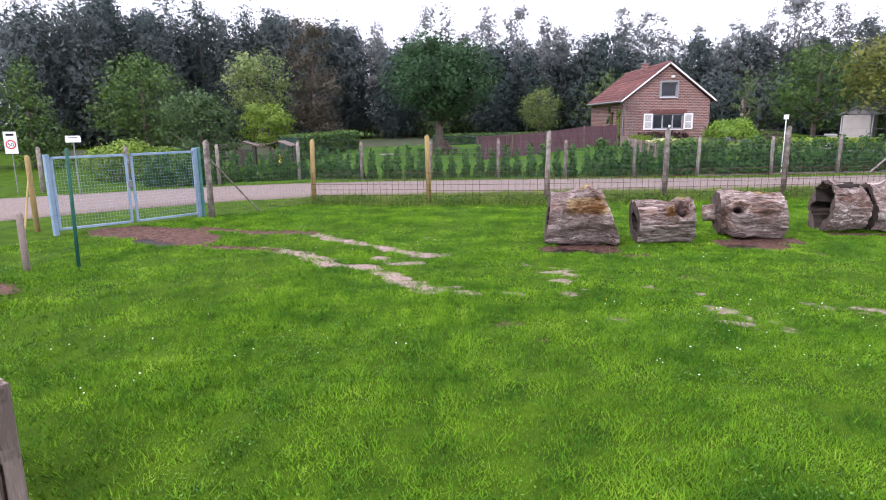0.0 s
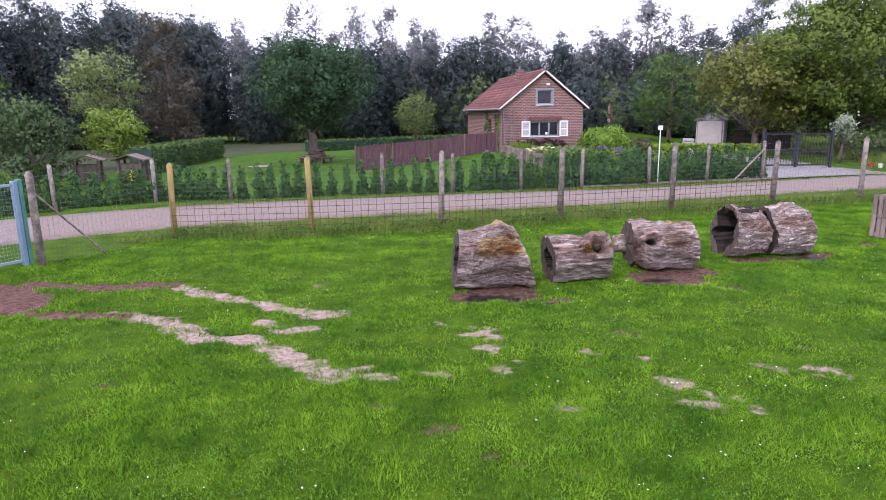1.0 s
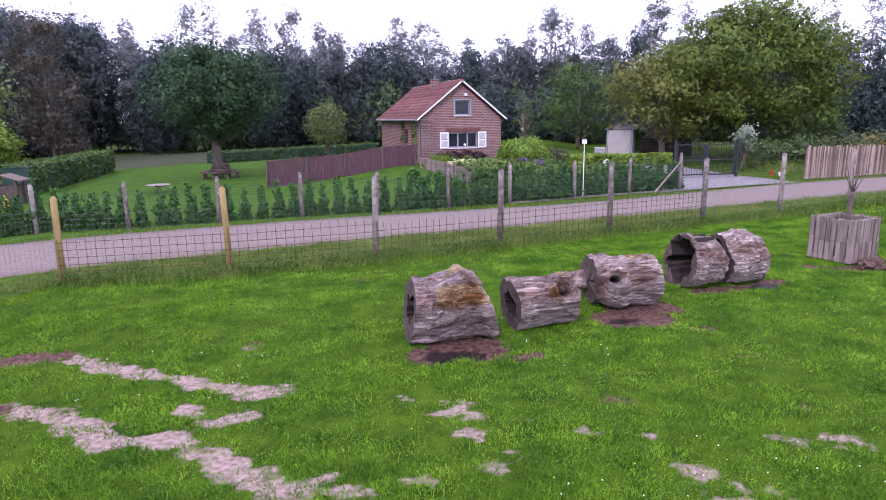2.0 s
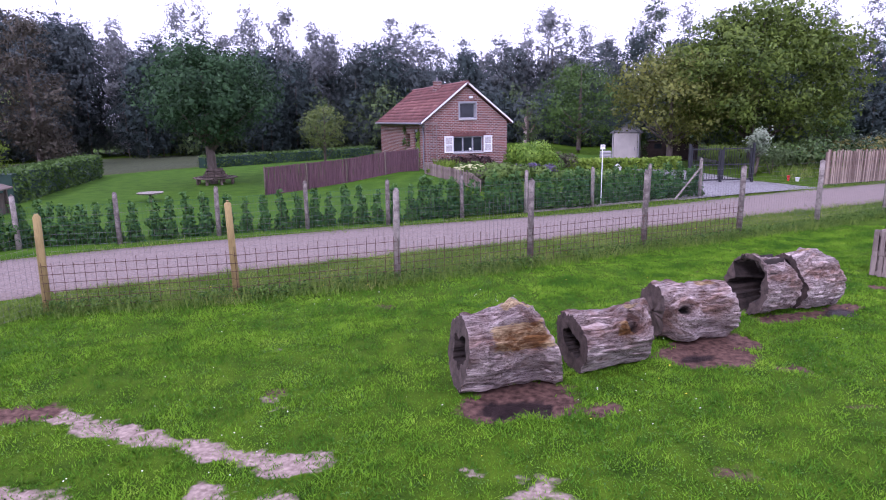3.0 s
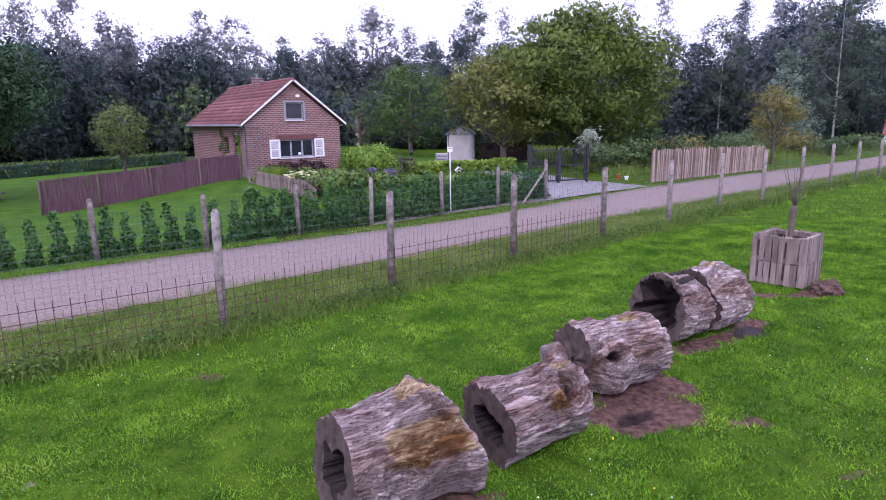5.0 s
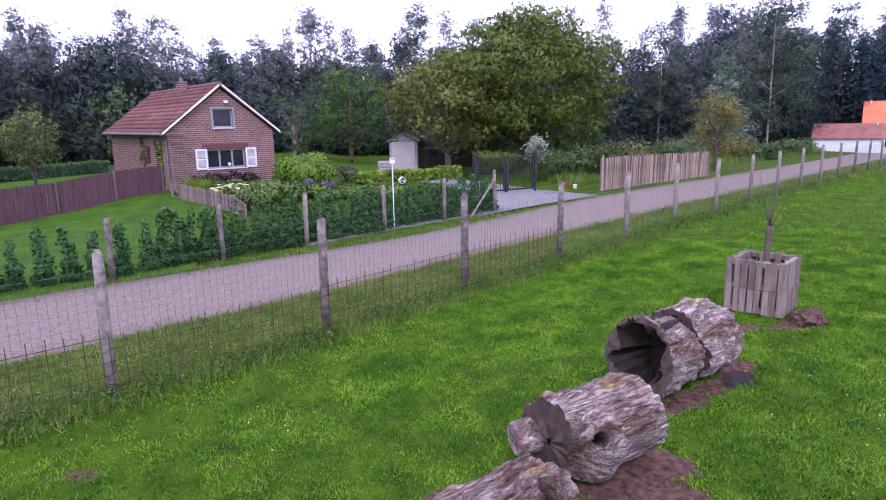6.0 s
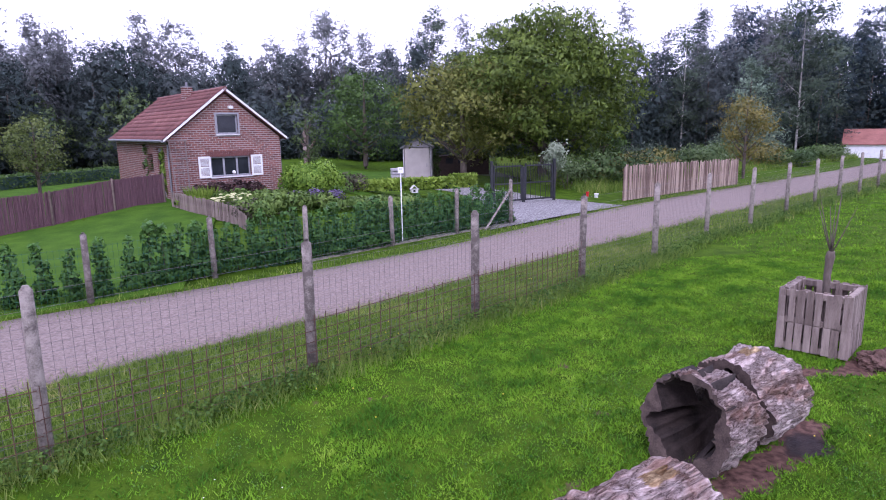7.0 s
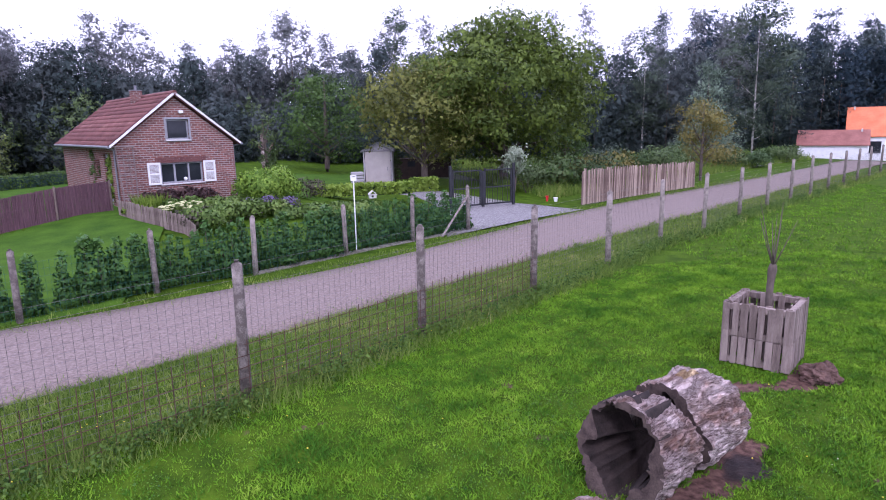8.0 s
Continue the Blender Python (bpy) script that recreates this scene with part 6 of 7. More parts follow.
# ---- trees ----


def tree(name, x, y, height, radius, material, label, seed, base=0.25, lobes_n=14, n=7000, size=0.24, trunk=0.16, bark="bark", shape="round", fill=0.3, squash=0.75, group=""):
    """A tapered trunk with limbs and a crown of many small leaf sprays in uneven lobes."""
    rng = np.random.default_rng(seed)
    thing = empty(name, x, y, 0)
    lobes = []
    z0 = height * base
    for k in range(lobes_n):
        f = (k + 0.5) / lobes_n
        a = k * 2.399 + rng.uniform(-0.5, 0.5)
        if shape == "round":
            z = z0 + (height - z0) * (0.12 + 0.76 * f)
            rr = radius * math.sqrt(max(0.05, 1 - (2 * f - 0.95) ** 2)) * rng.uniform(0.55, 0.8)
            lr = radius * rng.uniform(0.28, 0.46) * min(1.0, (26 / lobes_n) ** 0.4)
        elif shape == "cone":
            z = z0 + (height - z0) * f
            rr = radius * (1 - f) * rng.uniform(0.5, 0.8)
            lr = radius * (0.16 + 0.42 * (1 - f))
        else:
            z = z0 + (height - z0) * f
            rr = radius * (0.35 + 0.65 * math.sin(math.pi * min(1, f * 0.85 + 0.15))) * rng.uniform(0.3, 0.85)
            lr = radius * rng.uniform(0.25, 0.42) * (1.1 - 0.4 * f)
        lobes.append((rr * math.cos(a), rr * math.sin(a), min(z, height - lr * squash * 0.8), lr, lr * squash))
    if shape == "round":
        lobes.append((0, 0, z0 + (height - z0) * 0.5, radius * 0.7, (height - z0) * 0.36))
    bm = bmesh.new()
    top = Vector((rng.uniform(-0.2, 0.2), rng.uniform(-0.2, 0.2), height * 0.9))
    limb(bm, [Vector((0, 0, -0.1)), Vector((0, 0, 0.25)), top * 0.35, top * 0.65, top], [trunk * 1.4, trunk, trunk * 0.85, trunk * 0.55, trunk * 0.12], 9)
    for l in (lobes[:10] if shape == "round" else lobes[:14:2]):
        tip = Vector(l[:3])
        st = Vector((0, 0, max(z0 * 0.75, tip.z * (0.55 if shape == "round" else 0.78))))
        limb(bm, [st, st.lerp(tip, 0.55) + Vector((0, 0, -0.1)), tip], [trunk * 0.4, trunk * 0.26, trunk * 0.08], 5)
    part("trunk", bm, bark, thing)
    mesh_part("crown", foliage("crown", *leaves(rng, lobes, n, size, fill, 0, 26), material), thing)
    return tagged(thing, label, "tree", group)


tree("yellowing_tree", 7.7, 44.2, 7.0, 4.0, "leaf_yellow", "olive green tree with yellowing leaves behind the gate", 29, base=0.2, fill=0.16, lobes_n=34, n=9000, size=0.32, trunk=0.21, squash=0.7)
tree("walnut_tree", 13.1, 45.6, 10.0, 6.4, "leaf_walnut", "broad green walnut tree with dense leaves", 11, base=0.12, fill=0.1, lobes_n=46, n=36000, size=0.32, trunk=0.32, squash=0.56)
tree("chestnut_tree", -17.4, 33.5, 7.0, 3.6, "leaf_chestnut", "dense dark green round tree with a bench round it", 12, base=0.32, lobes_n=26, n=20000, size=0.24, trunk=0.25, squash=0.7)
tree("young_tree", -14.61, 43.51, 4.41, 1.63, "leaf_young", "small yellowish green tree behind the lawn", 13, base=0.2, lobes_n=12, n=3500, size=0.18, trunk=0.09)
tree("variegated_tree", 10.74, 37.73, 2.55, 0.48, "leaf_grey", "small pale variegated tree by the drive", 14, base=0.4, lobes_n=9, n=1300, size=0.13, trunk=0.08)
tree("autumn_tree", 24.2, 41.4, 5.1, 1.8, "leaf_autumn", "small tree turning yellow-brown beside the lane", 15, base=0.15, lobes_n=12, n=3600, size=0.19, trunk=0.10)
tree("lime_tree", -27.07, 28.72, 3.34, 1.78, "leaf_lime", "bright lime green small tree behind the fence", 16, base=0.12, lobes_n=14, n=4000, size=0.16, trunk=0.08)
tree("pale_tree", -35.4, 36.6, 7.66, 2.71, "leaf_pale", "pale green flowering tree before the woods", 17, base=0.25, lobes_n=14, n=5000, size=0.26, trunk=0.17)
tree("bushy_tree", -30.95, 23.01, 6.1, 2.76, "leaf_mid", "bushy green tree behind the gate", 18, base=0.05, lobes_n=18, n=7000, size=0.24, trunk=0.16)
tree("bushy_tree", -21.32, 18.68, 3.71, 1.84, "leaf_dark", "dark green broad bush tree across the lane", 19, base=0.03, lobes_n=16, n=5500, size=0.18, trunk=0.12)
tree("pointed_tree", -31.59, 17.01, 5.34, 1.66, "leaf_mid", "pointed green tree by the road sign", 20, base=0.05, lobes_n=16, n=4500, size=0.21, trunk=0.13, shape="cone")
tree("pointed_tree", -34.0, 14.8, 5.3, 2.26, "leaf_dark", "dark green leafy tree by the road sign", 26, base=0.05, lobes_n=16, n=4500, size=0.24, trunk=0.13)
tree("copper_tree", -36.42, 44.51, 10.98, 3.02, "leaf_rust", "tall dull reddish brown tree in the wood's edge", 21, base=0.08, lobes_n=22, n=8500, size=0.29, trunk=0.20, shape="tall")
tree("apple_tree", 20.13, 51.69, 3.59, 1.91, "leaf_mid", "low green bush tree behind the paling fence", 22, base=0.1, lobes_n=12, n=3000, size=0.24, trunk=0.12)
tree("pale_conifer", 36.2, 57.0, 8.6, 3.0, "leaf_conifer", "grey-green pointed tree behind the lane", 23, base=0.05, lobes_n=16, n=8000, size=0.26, trunk=0.15, shape="cone")
tree("round_tree", 3.2, 59.0, 7.8, 4.3, "leaf_mid", "round green tree at the wood's edge", 24, base=0.08, lobes_n=18, n=7500, size=0.29, trunk=0.21)
tree("narrow_tree", -1.13, 46.55, 3.78, 0.69, "leaf_olive", "narrow green tree behind the house", 25, base=0.2, lobes_n=10, n=1500, size=0.16, trunk=0.11, shape="tall")
tree("tall_birch", 35.9, 66.7, 12.6, 2.79, "leaf_birch", "tall pale birch beside the firs", 30, base=0.2, lobes_n=20, n=5000, size=0.29, trunk=0.09, bark="birch_bark", shape="tall")
tree("tall_birch", 43.0, 59.2, 14.4, 4.2, "leaf_birch", "tall pale birch with thin drooping top", 27, base=0.14, lobes_n=30, n=11000, size=0.29, trunk=0.10, bark="birch_bark", shape="tall")
tree("tall_birch", 13.05, 80.93, 16.63, 2.21, "leaf_birch", "tall thin birch above the walnut tree", 28, base=0.3, lobes_n=20, n=4500, size=0.29, trunk=0.18, bark="birch_bark", shape="tall")


def round_bench():
    b = empty("tree_bench", -17.3, 33.5, 0)
    b.scale = (1.1, 1.1, 1.1)
    for k in range(8):
        m = Matrix.Rotation(k * math.tau / 8, 4, "Z")
        for j in range(3):
            r = 0.55 + 0.14 * j
            w = r * math.tan(math.pi / 8)
            bm = bmesh.new()
            box(bm, r, -w, 0.3 + 0.02 * j, r + 0.12, w, 0.36 + 0.02 * j, 0.006, m)
            part("seat_board", bm, "bench_wood", b)
        for j in range(3):
            bm = bmesh.new()
            box(bm, 0.47 - 0.07 * j, -0.18 + 0.02 * j, 0.42 + 0.13 * j, 0.5 - 0.07 * j, 0.18 - 0.02 * j, 0.53 + 0.13 * j, 0.004, m)
            part("back_board", bm, "bench_wood", b)
        bm = bmesh.new()
        box(bm, 0.78, -0.05, 0, 0.88, 0.05, 0.335, 0.004, m)
        part("leg", bm, "bench_wood", b)
    tagged(b, "weathered wooden bench built round the tree trunk", "bench")


round_bench()


def bird_table():
    t = empty("round_table", -16.5, 26.4, 0)
    bm = bmesh.new()
    bmesh.ops.create_cone(bm, cap_ends=True, segments=28, radius1=0.48, radius2=0.52, depth=0.05, matrix=Matrix.Translation((0, 0, 0.42)))
    part("tabletop", bm, "concrete", t)
    bm = bmesh.new()
    rod(bm, (0, 0, -0.02), (0, 0, 0.395), 0.09, 0.06, 10)
    part("foot", bm, "concrete", t)
    tagged(t, "low round pale stone table on the lawn", "table")


bird_table()


def play_hut(x, y, rz):
    h = empty("wooden_hut", x, y, 0, rz)
    h.scale = (1.18, 1.18, 1.18)
    for px, py in ((-0.4, -0.3), (0.4, -0.3), (-0.4, 0.3), (0.4, 0.3)):
        bm = bmesh.new()
        box(bm, px - 0.04, py - 0.04, -0.05, px + 0.04, py + 0.04, 0.85, 0.004)
        part("post", bm, "bark", h)
    for s in (-1, 1):
        bm = bmesh.new()
        q = [(s * 0.58, 0.82), (0, 1.02), (0, 1.06), (s * 0.58, 0.86)]
        f = [bm.verts.new((xx, -0.42, z)) for xx, z in q]
        g = [bm.verts.new((xx, 0.42, z)) for xx, z in q]
        bm.faces.new(f)
        bm.faces.new(g[::-1])
        for k in range(4):
            bm.faces.new((f[k], g[k], g[(k + 1) % 4], f[(k + 1) % 4]))
        part("roof", bm, "bench_wood", h)
    bm = bmesh.new()
    box(bm, -0.36, -0.26, 0.0, 0.36, 0.26, 0.7, 0.01)
    part("box", bm, "bark", h)
    tagged(h, "small dark wooden hut with a pitched roof", "hut", "huts behind the fence")


play_hut(-20.34, 22.58, 20)
play_hut(-21.96, 21.77, 35)
toy = bmesh.new()
box(toy, -0.1, -0.03, 0, 0.1, 0.03, 0.3, 0.02)
box(toy, -0.06, -0.04, 0.3, 0.06, 0.04, 0.42, 0.02)
toy_ob = part("warning_figure", toy, "yellow", None)
toy_ob.location = (-17.61, 19.58, 0.4)
tagged(toy_ob, "small bright yellow plastic marker on the fence", "marker")

# ---- hedges and garden ----


def hedge(name, a, b, depth, h, material, label, seed, n):
    """A clipped hedge: leafy faces round an added dark box that stands for the shade inside."""
    rng = np.random.default_rng(seed)
    a, b = np.array(a, float), np.array(b, float)
    d = b - a
    ln = np.linalg.norm(d)
    d /= ln
    nrm = np.array([-d[1], d[0]])
    thing = empty(name, a[0], a[1], 0)
    bm = bmesh.new()
    m = Matrix.Rotation(math.atan2(d[1], d[0]), 4, "Z")
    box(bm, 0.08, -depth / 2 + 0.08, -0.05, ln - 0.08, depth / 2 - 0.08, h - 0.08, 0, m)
    part("body", bm, "hedge_shade", thing)
    s = rng.uniform(0, ln, n)
    face = rng.random(n)
    area = np.array([h, h, depth])
    cut = np.cumsum(area / area.sum())
    u = rng.random(n)
    off = np.where(face < cut[0], -depth / 2, np.where(face < cut[1], depth / 2, (u - 0.5) * depth))
    z = np.where(face < cut[1], u * h, h) + rng.normal(0, 0.03, n)
    off = off + rng.normal(0, 0.035, n)
    c = np.stack([d[0] * s + nrm[0] * off, d[1] * s + nrm[1] * off, np.maximum(z, 0.02)], 1)
    nor = rng.normal(size=(n, 3))
    nor[:, 2] += 0.5
    nor /= np.linalg.norm(nor, axis=1, keepdims=True)
    uu = np.cross(nor, rng.normal(size=(n, 3)))
    uu /= np.linalg.norm(uu, axis=1, keepdims=True)
    vv = np.cross(nor, uu)
    sz = 0.12 * rng.uniform(0.6, 1.3, n)[:, None]
    mesh_part("foliage", quads("foliage", np.stack([c - uu * sz, c - vv * sz * 0.6, c + uu * sz, c + vv * sz * 0.6], 1), material), thing)
    tagged(thing, label, "hedge")


hedge("clipped_hedge", (-22.3, 25.2), (-27.2, 37.5), 1.2, 1.35, "leaf_mid", "dark clipped hedge along the lawn", 31, 5000)
hedge("clipped_hedge", (-24.0, 44.5), (-15.2, 58.5), 1.0, 0.85, "leaf_mid", "low clipped hedge behind the lawn", 32, 4200)
hedge("low_hedge", (0.9, 37.6), (5.6, 37.6), 0.6, 0.42, "leaf_lime", "low bright yellow-green clipped hedge", 33, 2600)
hedge("low_hedge", (-2.6, 32.17), (0.12, 32.17), 0.51, 0.33, "leaf_lime", "low bright yellow-green hedge by the flower bed", 34, 1800)
hedge("low_hedge", (6.4, 42.2), (7.9, 42.0), 0.8, 0.7, "leaf_lime", "bright green clipped hedge by the shed", 35, 1200)

shrub("round_shrub", -1.05, 34.6, [(-0.4, 0, 0.7, 0.75, 0.65), (0.35, 0.1, 0.75, 0.8, 0.68), (0, -0.3, 0.55, 0.8, 0.55), (0.85, 0, 0.5, 0.55, 0.48), (-0.85, 0.1, 0.48, 0.5, 0.48)], 6500, 0.1, "leaf_fresh", "rounded bright green shrub before the house", 41, grow=1.02)
shrub("window_shrub", -4.4, 33.7, [(-0.8, 0, 0.35, 0.45, 0.4), (-0.2, 0, 0.4, 0.5, 0.42), (0.5, 0.2, 0.42, 0.5, 0.42), (1.1, 0.5, 0.38, 0.45, 0.4)], 1500, 0.14, "leaf_purple", "dark purplish shrub under the front window", 42, grow=0.99)
shrub("flower_bed", -3.39, 32.88, [(-1.0, 0, 0.25, 0.5, 0.3), (-0.3, -0.2, 0.3, 0.55, 0.33), (0.5, 0, 0.28, 0.5, 0.3), (1.1, 0.4, 0.25, 0.5, 0.28), (-0.6, -1.0, 0.25, 0.5, 0.3), (0.2, -1.2, 0.25, 0.5, 0.28)], 2600, 0.12, "leaf_bed", "mixed yellow-green flower bed", 43, "plants", grow=0.99)
shrub("garden_plants", -5.34, 32.63, [(-0.3, 0, 0.2, 0.4, 0.3), (0.3, 0.2, 0.25, 0.4, 0.3), (0.2, -0.6, 0.2, 0.4, 0.28)], 900, 0.13, "leaf_lime", "fresh green plants beside the trellis", 44, "plants", grow=0.99)
shrub("garden_plants", -2.46, 30.91, [(-0.9, -0.6, 0.3, 0.5, 0.35), (0, 0, 0.35, 0.6, 0.4), (0.9, 0.4, 0.35, 0.6, 0.4), (-0.3, -1.2, 0.3, 0.5, 0.35), (1.8, 0.7, 0.3, 0.5, 0.35)], 3000, 0.12, "leaf_bed", "tangled olive green border plants", 45, "plants", grow=1.02)
shrub("purple_plants", -0.94, 32.0, [(-0.7, 0, 0.3, 0.42, 0.3), (0, 0.1, 0.34, 0.46, 0.32), (0.7, 0, 0.3, 0.42, 0.3)], 1500, 0.075, "flower_violet", "violet flowering low plants", 46, "plants", grow=1.01)
shrub("climber", -6.75, 35.3, [(0, 0, 0.5, 0.22, 0.4), (0, 0.05, 1.1, 0.25, 0.45), (0, 0, 1.7, 0.22, 0.35)], 900, 0.12, "leaf_lime", "green climber on the side wall of the house", 47, "climber", grow=1.01)
shrub("shed_climber", 6.45, 46.91, [(0, 0, 0.4, 0.3, 0.4), (0, 0, 0.95, 0.32, 0.45), (-0.05, 0, 1.45, 0.28, 0.35)], 900, 0.13, "leaf_mid", "leafy climber beside the shed", 48, "climber", grow=1.39)
shrub("wall_climber", 9.52, 52.48, [(-0.9, 0, 0.5, 0.4, 0.4), (-0.2, 0.05, 0.95, 0.45, 0.3), (0.6, 0, 0.6, 0.5, 0.5), (1.2, 0, 1.0, 0.4, 0.3), (1.5, 0, 0.4, 0.4, 0.4)], 1500, 0.14, "leaf_dark", "dark ivy over the outhouse wall", 51, "climber", grow=1.47)
shrub("lime_shrub", -20.99, 14.14, [(-0.7, 0.2, 0.6, 0.8, 0.6), (0.3, 0.4, 0.75, 0.9, 0.65), (1.2, 1.0, 0.6, 0.8, 0.55)], 6500, 0.09, "leaf_lime", "fresh lime green shrub across the lane", 49, grow=1.14)
shrub("drive_shrub", 12.12, 39.26, [(0, 0, 0.6, 0.5, 0.6), (0.5, 0.3, 0.5, 0.5, 0.5), (-0.3, 0.4, 0.7, 0.45, 0.55)], 1300, 0.13, "leaf_olive", "loose olive green bush beside the drive", 50, grow=1.37)
shrub("climber", -7.9, 37.6, [(0, 0, 0.5, 0.25, 0.45), (0, 0.05, 1.2, 0.28, 0.45), (0, 0, 1.8, 0.25, 0.35)], 900, 0.12, "leaf_mid", "dark green climber at the back corner of the house", 52, "climber", grow=1.05)
shrub("flowering_plants", -4.28, 31.68, [(-0.4, 0, 0.25, 0.4, 0.2), (0.2, 0.2, 0.28, 0.4, 0.2), (0.6, -0.3, 0.24, 0.35, 0.2)], 900, 0.09, "leaf_pale", "white flowering plants behind the low paling", 53, "plants", grow=1.00)
shrub("garden_plants", -3.21, 30.58, [(-0.4, -0.3, 0.3, 0.45, 0.35), (0.3, 0.2, 0.3, 0.5, 0.35), (0, -0.9, 0.3, 0.45, 0.35)], 1300, 0.11, "leaf_rust", "brownish green faded perennials in the border", 54, "plants", grow=1.02)
shrub("garden_plants", 1.01, 31.63, [(-1.2, -0.4, 0.2, 0.55, 0.24), (-0.3, 0, 0.22, 0.6, 0.26), (0.6, 0.3, 0.2, 0.6, 0.26), (1.5, 0.5, 0.2, 0.55, 0.26), (0.2, -0.9, 0.2, 0.6, 0.25), (1.2, -0.6, 0.2, 0.6, 0.25)], 3200, 0.12, "leaf_bed", "mixed green border plants behind the laurels", 55, "plants", grow=1.07)
shrub("purple_shrub", 0.67, 36.45, [(-0.2, 0, 0.45, 0.45, 0.45), (0.3, 0.1, 0.4, 0.45, 0.4)], 700, 0.12, "leaf_rust", "brownish shrub beside the round shrub", 56, grow=1.07)


def yarrow(x, y, seed):
    """Thin stems with flat pale flower heads."""
    rng = random.Random(seed)
    thing = empty("yarrow_plant", x, y, 0)
    for _ in range(26):
        px, py, h = rng.gauss(0, 0.3), rng.gauss(0, 0.22), rng.uniform(0.45, 0.62)
        bm = bmesh.new()
        rod(bm, (px * 0.5, py * 0.5, -0.02), (px, py, h), 0.008, 0.006, 5)
        stem = part("stem", bm, "leaf_lime", thing)
        bm = bmesh.new()
        rod(bm, (px, py, h), (px, py, h + 0.025), rng.uniform(0.05, 0.09), rng.uniform(0.03, 0.06), 9)
        part("flower_head", bm, "cream_flower", stem, "flat pale yellow flower head")
    tagged(thing, "yarrow with flat pale yellow flower heads", "plants", "yarrow in the border")


def sword_leaves(x, y, seed):
    """A clump of long upright leaves."""
    rng = np.random.default_rng(seed)
    n = 130
    a, d = rng.uniform(0, math.tau, n), rng.uniform(0, 0.28, n)
    base = np.stack([d * np.cos(a), d * np.sin(a), np.full(n, -0.02)], 1)
    h = rng.uniform(0.4, 0.8, n)
    lean = np.stack([np.cos(a) * 0.3 * h, np.sin(a) * 0.3 * h, h], 1) + rng.normal(0, 0.05, (n, 3))
    side = np.stack([-np.sin(a), np.cos(a), np.zeros(n)], 1) * 0.022
    q = np.stack([base - side, base + side, base + lean * 0.6 + side * 0.9 + (0, 0, 0.06), base + lean, base + lean * 0.6 - side * 0.9 + (0, 0, 0.06)], 1)
    thing = empty("iris_plant", x, y, 0)
    mesh_part("leaves", np_mesh("leaves", q.reshape(-1, 3), np.arange(n * 5).reshape(-1, 5), "leaf_lime"), thing)
    tagged(thing, "clump of upright fresh green iris leaves", "plants", "irises by the house")


yarrow(-4.15, 31.35, 3)
yarrow(-3.75, 31.75, 4)
sword_leaves(-5.35, 32.9, 5)
sword_leaves(-4.85, 33.05, 6)
sword_leaves(-5.1, 32.35, 7)
bush_rng = random.Random(12)
for k in range(26):
    f = bush_rng.random()
    x = 14 + 26 * f + bush_rng.uniform(-1.2, 1.2)
    y = 38.5 + 13.5 * f + bush_rng.uniform(0, 10) * (0.5 + 0.5 * (k % 3) / 2)
    r = bush_rng.uniform(0.9, 1.9)
    mm = ("leaf_mid", "leaf_olive", "leaf_olive", "leaf_autumn", "leaf_dark", "leaf_birch")[k % 6]
    shrub("rough_bush", x, y, [(-r * 0.6, 0, r * 0.5, r * 0.8, r * 0.5), (r * 0.5, 0.2, r * 0.55, r * 0.8, r * 0.6), (0, -0.3, r * 0.45, r * 0.8, r * 0.5)], 1100, 0.24, mm, "rough overgrown bush beyond the paling fence", 60 + k, "shrub", "overgrown bushes")


